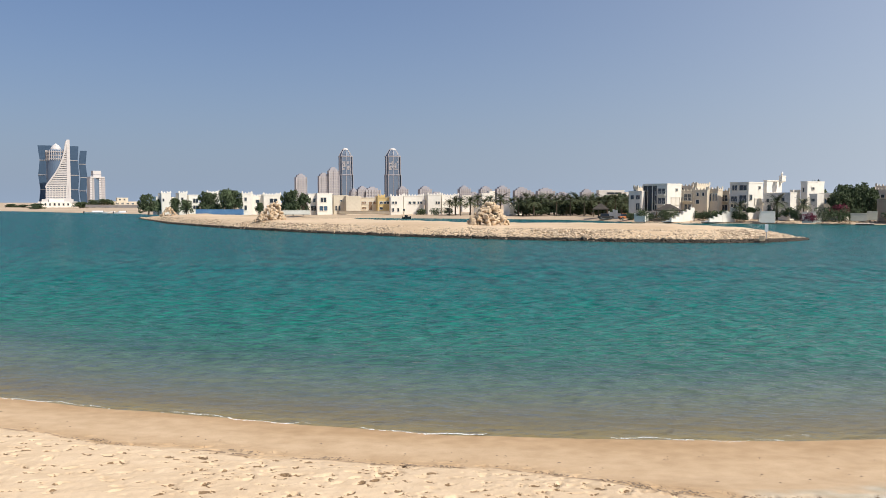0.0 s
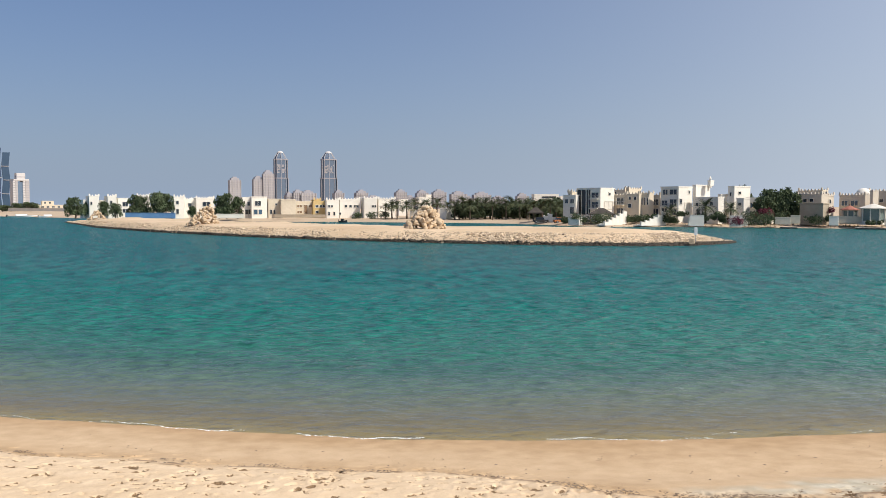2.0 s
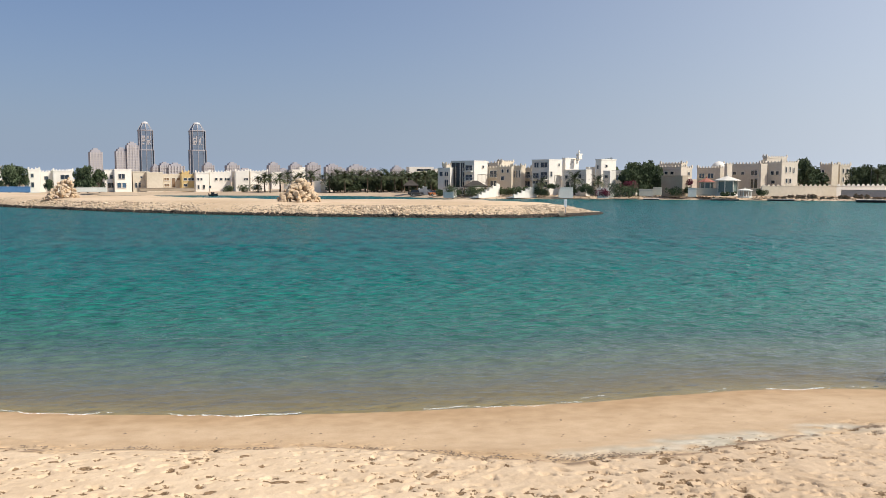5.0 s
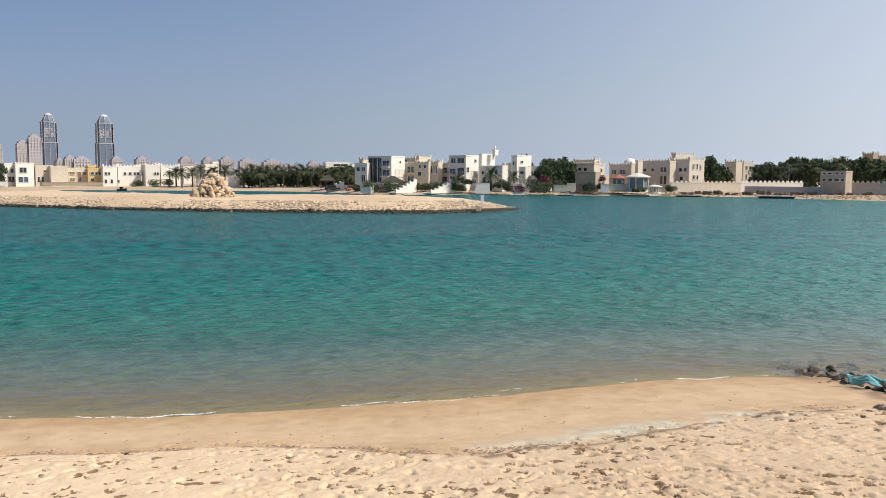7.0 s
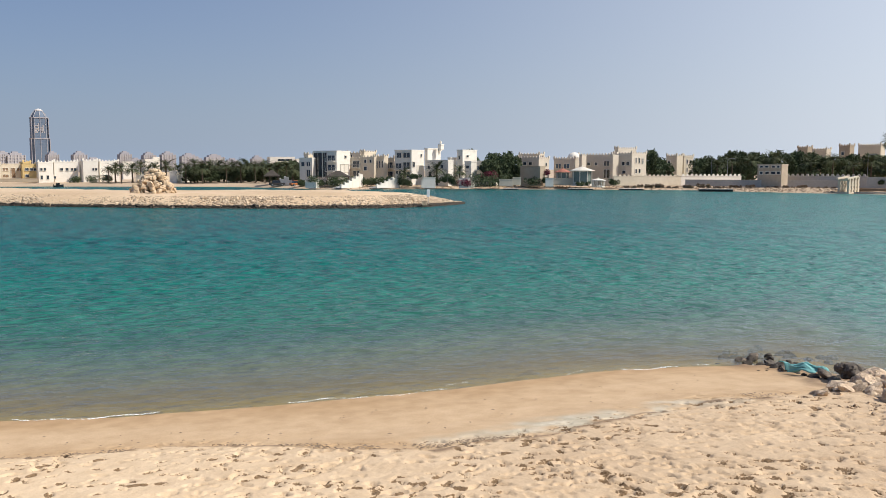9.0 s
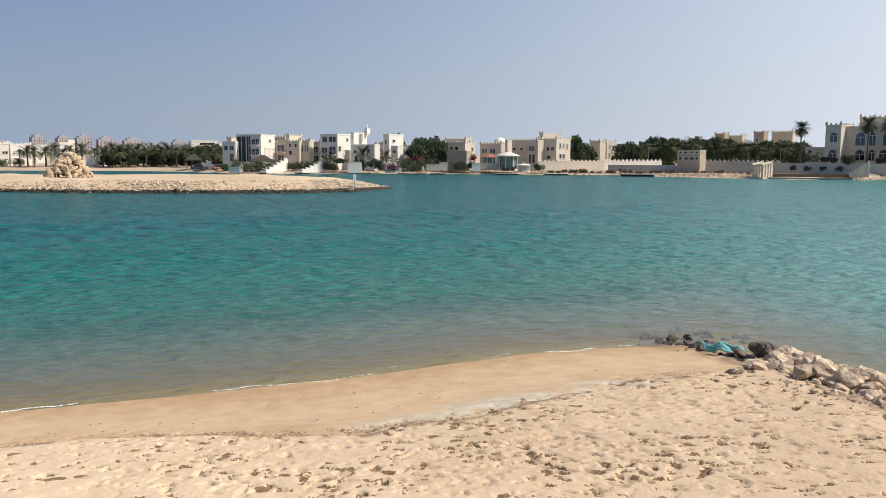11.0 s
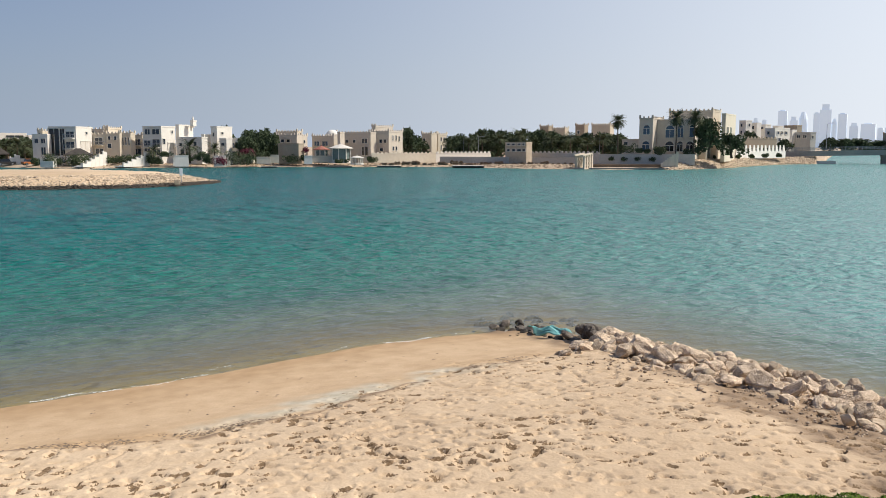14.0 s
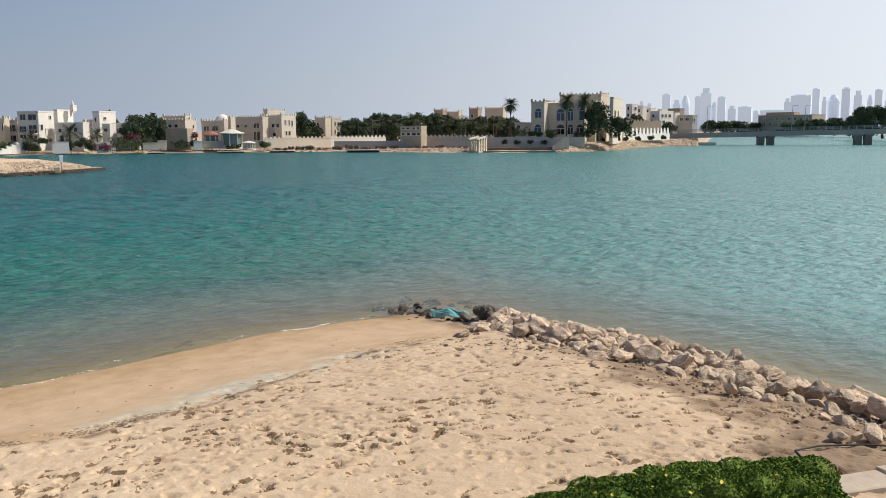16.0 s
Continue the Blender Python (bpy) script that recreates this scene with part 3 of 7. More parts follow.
def make_foam():
    """Broken specks and threads of foam where the wavelets end."""
    rng = np.random.default_rng(9)
    vs, fs = [], []
    x = -16.0
    while x < 17.0:
        run = rng.uniform(0.15, 1.6)
        off = x > 2 and rng.random() < 0.25
        dense = rng.choice([0.0, 0.25, 0.6, 1.0], p=[0.34, 0.36, 0.20, 0.10])
        for _ in range(int(run * 75 * dense)):
            px = x + rng.random() * run
            py = float(shore_y(px)) + 0.10 * math.sin(px * 1.7) + 0.05 * math.sin(px * 5.3 + 1) + rng.normal(0.03, 0.022) + (0.3 if off else 0.0)
            a, r = rng.normal(0, 0.5), rng.uniform(0.005, 0.017)
            b = len(vs)
            for k in range(5):
                t = a + k * 1.2566
                vs.append((px + 1.7 * r * math.cos(t), py + r * math.sin(t) * rng.uniform(0.6, 1.2), 0.012))
            vs.append((px, py, 0.024))
            fs += [(b + k, b + (k + 1) % 5, b + 5) for k in range(5)]
        x += run
    ob = new("sea_foam", numpy_mesh("sea_foam", vs, fs, "foam"))
    tagged(ob, "thin broken white foam along the water's edge", "foam", kind="stuff")


# ---- the island ----
FRONT = [(-100.2, 279.6), (-69.2, 213.6), (-45.4, 176.8), (-23.7, 150.8), (-7.8, 135.6), (9.4, 123.5), (24.4, 116.4), (35.2, 113.3), (43.6, 115.0), (50.2, 120.4), (53.2, 124.4)]
BACK = [(-101.0, 284.0), (-78.0, 272.0), (-56.0, 243.0), (-40.0, 214.0), (-24.0, 193.0), (-9.6, 172.0), (6.0, 160.0), (22.0, 157.0), (36.0, 152.0), (44.0, 139.0), (53.6, 126.6)]


def along(pts, s):
    pts = np.array(pts)
    k = np.linspace(0, 1, len(pts))
    return np.stack([np.interp(s, k, pts[:, 0]), np.interp(s, k, pts[:, 1])], -1)


def island_z(w, s):
    """Height at w metres in from the nearer edge."""
    tip = np.clip(np.minimum(s / 0.10, (1 - s) / 0.16), 0.12, 1)
    return np.interp(w, [0, 0.9, 3.5, 8.0, 12.0], [-0.2, 0.4, 1.05, 1.75, 1.85]) * tip ** 0.7


def make_island():
    s = np.linspace(0, 1, 240)
    u = np.r_[np.linspace(0, 0.3, 26), np.linspace(0.34, 1, 24)]
    a, b = along(FRONT, s), along(BACK, s)
    span = np.linalg.norm(b - a, axis=1)
    pts = a[None] + u[:, None, None] * (b - a)[None]
    w = np.minimum(u[:, None], 1 - u[:, None]) * span[None]
    z = island_z(w, s[None] + 0 * w)
    z = z + np.clip(w / 4, 0, 1) * (0.35 * (smooth_noise(pts[..., 0], pts[..., 1], 9.0, 51) - 0.5) + 0.18 * (smooth_noise(pts[..., 0], pts[..., 1], 2.5, 52) - 0.5))
    me = numpy_mesh("island", np.concatenate([pts, z[..., None]], -1).reshape(-1, 3), grid_faces(*w.shape), "islandsand")
    ob = new("island", me)
    tagged(ob, "low bare sand island edged with limestone rubble", "island", kind="structure")
    # loose stones on its near slope
    rng = np.random.default_rng(17)
    shapes = [rock_verts(rng, 1) for _ in range(8)]
    for name, count, lo, hi, size, mat, label in (("island_rubble", 9500, 1.0, 6.5, (0.08, 0.25), "rubble", "pale limestone rubble strewn on the island's slope"),
                                                  ("island_edge_rock", 8000, -0.15, 0.8, (0.12, 0.28), "wetrock", "dark wet rocks along the island's waterline")):
        vs, fs, base = [], [], 0
        for _ in range(count):
            t = rng.random() ** (0.75 if lo > 0.5 else 0.9)
            d = rng.uniform(lo, hi)
            p, q = along(FRONT, t), along(BACK, t)
            g = q - p
            gl = np.linalg.norm(g)
            pos = p + g / gl * min(d * 1.0, gl * 0.9)
            co, f = shapes[rng.integers(8)]
            r = rng.uniform(*size) * (1.5 if rng.random() < 0.06 else 1)
            c, sn = math.cos(rng.random() * 6.28), math.sin(rng.random() * 6.28)
            rot = np.array([[c, -sn, 0], [sn, c, 0], [0, 0, 1]])
            zz = float(island_z(np.array(min(max(d, 0), gl / 2)), np.array(t)))
            vs.append(co @ rot.T * (r * rng.uniform(0.8, 1.3), r * rng.uniform(0.8, 1.3), r * rng.uniform(0.55, 0.85)) + (pos[0], pos[1], zz + 0.12 * r))
            fs += [[i + base for i in q3] for q3 in f]
            base += len(co)
        ob2 = new(name, numpy_mesh(name, np.concatenate(vs), fs, mat, smooth=False))
        tagged(ob2, label, "rocks", kind="stuff")


BOULDERS = []


def boulder_mesh(k):
    while len(BOULDERS) <= k:
        rng = np.random.default_rng(100 + len(BOULDERS))
        co, fs = broken_rock(rng, 2)
        BOULDERS.append(numpy_mesh("boulder", co * (1.0, rng.uniform(0.75, 1.0), rng.uniform(0.65, 0.9)), fs, "boulder", smooth=False))
    return BOULDERS[k]


def boulder_mound(az, d, z, width, height, count, seed, label, lean=0.0):
    """A steep heap of large stones; lean shifts its peak to one side."""
    rng = np.random.default_rng(seed)
    top = thing("boulder_mound", label, "rock pile", pose(*spot(az, d, z), 0, 0, -az), "mounds on the island")
    for i in range(count):
        f = math.sqrt((i + 0.5) / count)
        a = i * 2.4 + rng.uniform(-0.4, 0.4)
        size = rng.choice([rng.uniform(0.36, 0.52), rng.uniform(0.52, 0.72)]) * width / 7.2
        r = f * (width / 2 - size * 0.8)
        h = (height - size * 0.75) * max(0.0, 1 - f ** 1.15) * rng.uniform(0.85, 1.04) + size * 0.4
        ob = new("boulder", boulder_mesh(int(rng.integers(0, 9))))
        ob.parent = top
        ob.matrix_basis = pose(r * math.cos(a) + lean * width * (1 - f), r * math.sin(a) * 0.8, h, rng.uniform(-50, 50), rng.uniform(-50, 50), rng.uniform(0, 360)) @ Matrix.Diagonal((size, size, size, 1))


# ---- the far shore ----
SHORE = [(-75, 900), (-50, 760), (-36, 660), (-27, 560), (-24.5, 490), (-21.3, 433), (-16, 335), (-12, 310), (-8.5, 294), (-3.2, 288), (4.4, 272), (8, 264), (10, 252), (12.5, 234), (15, 226), (22, 232),
         (27.5, 230), (32.4, 229), (38, 228), (42, 216), (45.4, 210), (49, 208), (53, 211), (55, 222), (56.6, 236), (58, 262), (59.5, 285), (60.6, 291), (61.4, 294), (61.9, 340), (62.4, 640), (66, 760), (74, 760), (84, 700), (100, 800)]


def make_mainland():
    az = np.interp(np.linspace(0, len(SHORE) - 1, 8 * len(SHORE)), range(len(SHORE)), [a for a, _ in SHORE])
    d0 = np.interp(np.linspace(0, len(SHORE) - 1, 8 * len(SHORE)), range(len(SHORE)), [d for _, d in SHORE])
    d0 = d0 + 1.2 * (smooth_noise(az * 3, az * 0, 1.0, 61) - 0.5)
    rows = [(-6, -1.5), (0, -0.05), (4, 0.35), (9, 0.75), (20, 1.0), (45, 1.2), (120, 1.3), (500, 1.4), (3800, 1.4)]
    vs = []
    for off, z in rows:
        d = np.minimum(d0 + off, 4550)
        vs.append(np.stack([d * np.sin(np.radians(az)), d * np.cos(np.radians(az)), z + 0 * d], -1))
    v = np.array(vs)
    v[3:7, :, 2] += 0.3 * (smooth_noise(v[3:7, :, 0], v[3:7, :, 1], 7.0, 62) - 0.5)
    ob = new("far_shore", numpy_mesh("far_shore", v.reshape(-1, 3), grid_faces(len(rows), len(az)), "farsand"))
    tagged(ob, "low sandy mainland shore across the lagoon", "shore", kind="structure")


make_seabed()
make_water()
make_beach()
make_foam()
make_island()
boulder_mound(3.0, 136, 1.7, 7.4, 4.1, 105, 1, "heap of large pale limestone boulders on the sand island", 0.04)
boulder_mound(-11.6, 176, 1.5, 6.6, 4.5, 70, 2, "steep heap of pale limestone boulders on the sand island", 0.22)
boulder_mound(-17.9, 258, 1.2, 5.4, 3.3, 40, 3, "small heap of pale boulders near the island's far end", 0.0)
make_mainland()


# ---- buildings across the water ----
def villa(label, x, y, z, turn, category="villa", name="villa"):
    """A house whose near corner stands at x, y; its front runs off to -x and its right side to +y, before the turn."""
    return thing(name, label, category, pose(x, y, z, 0, 0, turn))


def block(v, mat, cx, cy, w, d, h, battlement=False, low=0.0, name="wall"):
    """One storeyed block with its parapet: corner cx, cy; w to the left, d deep."""
    x0, x1, y0, y1 = cx - w, cx, cy, cy + d
    b = part(name, boxes((x0, x1, y0, y1, low, h), bevel=0.06), mat, v)
    t = 0.22
    rim = boxes((x0 - 0.05, x1 + 0.05, y0 - 0.05, y0 + t, h, h + 0.35), (x0 - 0.05, x1 + 0.05, y1 - t, y1 + 0.05, h, h + 0.35),
                (x0 - 0.05, x0 + t, y0 + t, y1 - t, h, h + 0.35), (x1 - t, x1 + 0.05, y0 + t, y1 - t, h, h + 0.35))
    part("parapet", rim, mat, b)
    if battlement:
        bm = bmesh.new()
        for n, horizontal in ((max(2, round(w / 1.1)), True), (max(2, round(d / 1.1)), False)):
            span = (w if horizontal else d) / n
            for i in range(n + 1):
                s = 0.26 if 0 < i < n else 0.34
                e = 0.75 if i in (0, n) else 0.42
                if horizontal:
                    c = min(max(x0 + i * span, x0 + s / 2), x1 - s / 2)
                    prism(bm, [(c - s, y0 - 0.06), (c + s, y0 - 0.06), (c + s, y0 + 0.24), (c - s, y0 + 0.24)], h + 0.34, h + 0.34 + e, 0.55, (c, y0 + 0.09))
                elif i:
                    c = y0 + i * span
                    prism(bm, [(x1 - 0.24, c - s), (x1 + 0.06, c - s), (x1 + 0.06, c + s), (x1 - 0.24, c + s)], h + 0.34, h + 0.34 + e, 0.55, (x1 - 0.09, c))
        tagged(part("battlement", bm, mat, b), kind="stuff")
    return b


def opening(wall, mat, front, cx, cy, a0, a1, z0, z1, arch=False, frame="trim"):
    """A window in a wall's front (along x, from the corner) or right side (along y), with a raised surround."""
    def strip(bm, p0, p1, q0, q1, s0, s1):
        if front:
            box(bm, cx + p0, cx + p1, cy - s1, cy - s0, q0, q1)
        else:
            box(bm, cx + s0, cx + s1, cy + p0, cy + p1, q0, q1)
    w = bmesh.new()
    f = 0.13
    for r in ((a0 - f, a0, z0 - f, z1 + f), (a1, a1 + f, z0 - f, z1 + f), (a0, a1, z1, z1 + f), (a0, a1, z0 - f, z0)):
        strip(w, *r, -0.04, 0.16)
    n = 1 if a1 - a0 > 1.3 else 0
    for k in range(n):
        strip(w, (a0 + a1) / 2 - 0.05, (a0 + a1) / 2 + 0.05, z0, z1, 0.02, 0.09)
    if arch:
        r, c, k = (a1 - a0) / 2 + f, (a0 + a1) / 2, 8
        for i in range(k):
            t0, t1 = math.pi * i / k, math.pi * (i + 1) / k
            m0, m1 = c + r * math.cos(t1), c + r * math.cos(t0)
            strip(w, m0, m1, z1 + f + min(r * math.sin(t0), r * math.sin(t1)), z1 + f + max(r * math.sin(t0), r * math.sin(t1)) + 0.05, -0.04, 0.16)
    win = part("window", w, frame, wall)
    p = bmesh.new()
    strip(p, a0, a1, z0, z1, -0.02, 0.035)
    if arch:
        r, c, k = (a1 - a0) / 2, (a0 + a1) / 2, 6
        for i in range(k):
            s0, s1 = z1 + r * i / k, z1 + r * (i + 1) / k
            half = r * math.sqrt(max(0.02, 1 - ((i + 0.5) / k) ** 2))
            strip(p, c - half, c + half, s0, s1, -0.02, 0.03)
    part("pane", p, mat, win)


def balcony(wall, mat, cx, cy, a0, a1, z):
    """A balcony on a wall's front: slab, handrail and uprights."""
    b = part("balcony", boxes((cx + a0, cx + a1, cy - 1.1, cy, z - 0.18, z)), mat, wall)
    part("handrail", boxes((cx + a0, cx + a1, cy - 1.1, cy - 1.02, z + 0.92, z + 1.0), (cx + a0, cx + a0 + 0.07, cy - 1.02, cy, z + 0.92, z + 1.0), (cx + a1 - 0.07, cx + a1, cy - 1.02, cy, z + 0.92, z + 1.0)), "metal", b)
    n = max(2, round((a1 - a0) / 0.5))
    for i in range(n + 1):
        x = cx + a0 + (a1 - a0 - 0.06) * i / n
        part("baluster", boxes((x, x + 0.06, cy - 1.09, cy - 1.03, z, z + 0.92)), "metal", b)


def leaf_cloud(rng, centres, radii, count, size, flat=1.0, inner=0.45):
    """Many small leaf clumps on and inside some overlapping lobes."""
    centres, radii = np.array(centres), np.array(radii)
    pick = rng.choice(len(centres), count, p=radii ** 2 / (radii ** 2).sum())
    d = rng.normal(size=(count, 3))
    d /= np.linalg.norm(d, axis=1, keepdims=True)
    r = radii[pick] * (inner + (1.07 - inner) * rng.random(count) ** 0.45)
    pos = centres[pick] + d * r[:, None] * (1, 1, flat)
    t1 = rng.normal(size=(count, 3))
    t1 /= np.linalg.norm(t1, axis=1, keepdims=True)
    t2 = np.cross(t1, rng.normal(size=(count, 3)))
    t2 /= np.linalg.norm(t2, axis=1, keepdims=True)
    s = size * rng.uniform(0.5, 1.3, (count, 1))
    v = np.stack([pos - t1 * s, pos + t2 * s * 0.45, pos + t1 * s, pos - t2 * s * 0.45], 1).reshape(-1, 3)
    return v, np.arange(4 * count).reshape(-1, 4)


KINDS = {}


def tree(az, d, z, height, width, label="dense dark green broadleaf tree beside the villas", kind=0):
    """A broadleaf tree; each of a few sorts is built once and then copied at its own size."""
    if ("tree", kind) not in KINDS:
        rng = np.random.default_rng(300 + kind)
        t = thing("tree", label, "tree", pose(0, 0, -50))
        bm = tube(bmesh.new(), [(0, 0, 0), (0.02, 0.01, 0.18), (0.0, 0.02, 0.36)], [0.045, 0.034, 0.028], 8)
        for k in range(6):
            a = k * 1.05 + rng.uniform(-0.3, 0.3)
            tube(bm, [(0, 0.01, 0.28), (0.14 * math.cos(a), 0.14 * math.sin(a), 0.45), (0.3 * math.cos(a), 0.3 * math.sin(a), 0.62)], [0.024, 0.016, 0.007], 5)
        part("trunk", bm, "bark", t)
        rs = [rng.uniform(0.08, 0.19) for _ in range(30)]
        cs = [(rng.uniform(-0.34, 0.34), rng.uniform(-0.34, 0.34), (0.22 + (0.76 - r) * rng.random() ** 0.8)) for r in rs]
        cs = [(x * (1.25 - 0.75 * z), y * (1.25 - 0.75 * z), z) for x, y, z in cs]
        v, f = leaf_cloud(rng, cs, rs, 2600, 0.051)
        crown = new("crown", numpy_mesh("crown", v, f, "leaf", smooth=False))
        crown.parent = t
        KINDS["tree", kind] = t
        out = t
        t.matrix_basis = pose(*spot(az, d, z), 0, 0, 40 * kind) @ Matrix.Diagonal((width, width, height, 1))
    else:
        src = KINDS["tree", kind]
        out = copy_thing(src, Matrix.Identity(4))
        out.matrix_basis = pose(*spot(az, d, z), 0, 0, (az * 977) % 360) @ Matrix.Diagonal((width, width, height, 1))
    return tagged(out, label, "tree")


def palm(az, d, z, height, label="date palm with a slim trunk and arching fronds", kind=0, spread=1.0):
    """A palm of about 6 m, built once for each sort, then copied."""
    if ("palm", kind) not in KINDS:
        rng = np.random.default_rng(400 + kind)
        t = thing("palm_tree", label, "palm tree", pose(0, 0, -50))
        tall = (4.6, 3.0, 8.2)[kind]
        bm = tube(bmesh.new(), [(0, 0, 0), (0.05, 0, tall * 0.3), (0.02, 0.03, tall * 0.7), (0, 0, tall)], [0.15, 0.11, 0.10, 0.14] if kind < 2 else [0.19, 0.13, 0.11, 0.17], 8)
        part("trunk", bm, "bark", t)
        vs, fs = [], []
        for k in range(105 if kind == 2 else 46):
            a, up = k * 2.4 + rng.uniform(-0.2, 0.2), rng.uniform(-0.9, 1.4) if kind == 2 else rng.uniform(-0.45, 1.4)
            ln = rng.uniform(1.8, 2.3) if kind == 2 else rng.uniform(1.7, 2.3)
            side = np.array([-math.sin(a), math.cos(a), 0])
            prev = np.array([0, 0, tall])
            for s in range(9):
                ang = up - (0.11 if kind == 2 else 0.13) * s
                nxt = prev + ln / 9 * np.array([math.cos(a) * math.cos(ang), math.sin(a) * math.cos(ang), math.sin(ang)])
                lw = (0.6 if kind == 2 else 0.42) * math.sin(math.pi * (s + 1.2) / 10.5)
                for sg in (1, -1):
                    for h in (0.0, 0.5):
                        p0, p1 = prev + (nxt - prev) * h, prev + (nxt - prev) * (h + 0.28)
                        tip = p1 + side * sg * lw + (nxt - prev) * 0.8 - (0, 0, 0.10 * lw)
                        b = len(vs)
                        vs += [p0, p1, tip]
                        fs.append((b, b + 1, b + 2))
                prev = nxt
        crown = new("crown", numpy_mesh("crown", np.array(vs), fs, "palmleaf", smooth=False))
        crown.parent = t
        KINDS["palm", kind] = (t, tall + 1.5)
        out = t
    else:
        out = copy_thing(KINDS["palm", kind][0], Matrix.Identity(4))
    s = height / KINDS["palm", kind][1]
    out.matrix_basis = pose(*spot(az, d, z), 0, 0, (az * 613) % 360) @ Matrix.Diagonal((s * spread, s * spread, s, 1))
    return tagged(out, label, "palm tree")


def bush(az, d, z, height, width, label, mat="leaf", seed=0):
    rng = np.random.default_rng(500 + seed)
    cs = [(rng.uniform(-0.38, 0.38) * width, rng.uniform(-0.2, 0.2) * width, rng.uniform(0.2, 0.62) * height) for _ in range(9)]
    v, f = leaf_cloud(rng, cs, [rng.uniform(0.26, 0.4) * min(height, width) for _ in cs], 1500, 0.16)
    v[:, 2] = np.maximum(v[:, 2], 0.0)
    ob = new("bush", numpy_mesh("bush", v, f, mat, smooth=False))
    ob.matrix_basis = pose(*spot(az, d, z), 0, 0, -az)
    return tagged(ob, label, "bush")


def garden_wall(label, az0, d0, az1, d1, z0, z1, mat, merlon=0.0, thick=0.3, pitch=1.2):
    """A straight wall between two places, with merlons along its top if wanted."""
    a, b = Vector(spot(az0, d0)), Vector(spot(az1, d1))
    ln = (b - a).length
    w = thing("garden_wall", label, "wall", pose(a.x, a.y, z0, 0, 0, math.degrees(math.atan2(b.y - a.y, b.x - a.x))))
    part("wall", boxes((0, ln, 0, thick, 0, z1 - z0), bevel=0.03), mat, w)
    part("coping", boxes((-0.05, ln + 0.05, -0.06, thick + 0.06, z1 - z0, z1 - z0 + 0.12)), mat, w)
    if merlon:
        n = max(2, int(ln / pitch))
        for i in range(n):
            c = (i + 0.5) * ln / n
            bm = prism(bmesh.new(), [(c - 0.33 * ln / n, 0.02), (c + 0.33 * ln / n, 0.02), (c + 0.33 * ln / n, thick - 0.02), (c - 0.33 * ln / n, thick - 0.02)], z1 - z0 + 0.12, z1 - z0 + 0.12 + merlon, 0.45, (c, thick / 2))
            part("merlon", bm, mat, w)
    return w


def stepped_wall(label, az0, d0, az1, d1, z0, heights, mat="white"):
    """A garden stair's parapet that climbs in steps."""
    a, b = Vector(spot(az0, d0)), Vector(spot(az1, d1))
    ln, n = (b - a).length, len(heights)
    w = thing("stepped_wall", label, "wall", pose(a.x, a.y, z0, 0, 0, math.degrees(math.atan2(b.y - a.y, b.x - a.x))), "stepped parapets on the shore")
    for i, h in enumerate(heights):
        part("step_panel", boxes((i * ln / n, (i + 1) * ln / n, 0, 0.35, 0, h), bevel=0.03), mat, w)
        part("post_cap", boxes((i * ln / n - 0.04, i * ln / n + 0.4, -0.06, 0.41, h, h + 0.22), bevel=0.03), mat, w)
        part("stair_body", boxes((i * ln / n, (i + 1) * ln / n, 0.35, 3.2, 0, max(0.2, h - 0.9))), mat, w)


def slab_tower(label, az, d, w, h, depth, mat, stripe, floors, bays, steps=(), turn=0.0, name="tower", category="tower", crown=None):
    """A far tower: body, floor bands and mullions that stand proud, set-back top storeys."""
    t = thing(name, label, category, pose(*spot(az, d, 1.0), 0, 0, -az + turn))
    part("body", boxes((-w / 2, w / 2, 0, depth, 0, h)), mat, t)
    for i in range(1, floors):
        z = h * i / floors
        part("floor_band", boxes((-w / 2 - 0.3, w / 2 + 0.3, -0.5, depth + 0.3, z, z + h / floors * 0.28)), stripe, t)
    for i in range(bays + 1):
        x = -w / 2 + w * i / bays
        part("mullion", boxes((x - w * 0.03, x + w * 0.03, -0.8, 0.2, 0, h)), stripe, t)
    z = h
    for f, dh in steps:
        part("setback", boxes((-w / 2 * f, w / 2 * f, depth * (1 - f) / 2, depth * (1 + f) / 2, z, z + dh)), mat if crown is None else crown, t)
        z += dh
    return t
v = villa("white villa with a black glass front and balconies", 61.54, 235.08, 0.7, -49.67)
b = block(v, "white", 0.0, 0.0, 8.13, 6.8, 9.54, False)
balcony(b, "white", 0.0, 0.0, -3.11, -0.36, 6.79)
balcony(b, "white", 0.0, 0.0, -3.11, -0.36, 4.12)
opening(b, "blackglass", True, 0.0, 0.0, -7.9, -4.95, 2.26, 9.3)
opening(b, "blackglass", True, 0.0, 0.0, -4.65, -3.35, 2.4, 9.3)
opening(b, "glass", True, 0.0, 0.0, -2.95, -0.57, 7.09, 8.49)
opening(b, "glass", True, 0.0, 0.0, -2.95, -0.57, 4.29, 5.86)
opening(b, "glass", False, 0.0, 0.0, 3.92, 4.73, 7.85, 8.49)
opening(b, "trim", False, 0.0, 0.0, 1.85, 5.77, 3.95, 5.99)
b = block(v, "white", -7.33, -1.59, 4.51, 9.0, 7.58, False)
opening(b, "glass", True, -7.33, -1.59, -3.77, -2.62, 5.53, 6.65)
opening(b, "glass", True, -7.33, -1.59, -1.89, -0.58, 5.53, 6.65)
opening(b, "glass", True, -7.33, -1.59, -1.89, -0.58, 2.52, 4.41)
b = block(v, "cream", -11.19, 1.77, 1.55, 2.5, 8.49, True)
opening(b, "glass", True, -11.19, 1.77, -1.18, -0.59, 7.34, 8.13)
v = villa("cream crenellated villa with long slit windows", 72.29, 234.09, 0.7, -47.16)
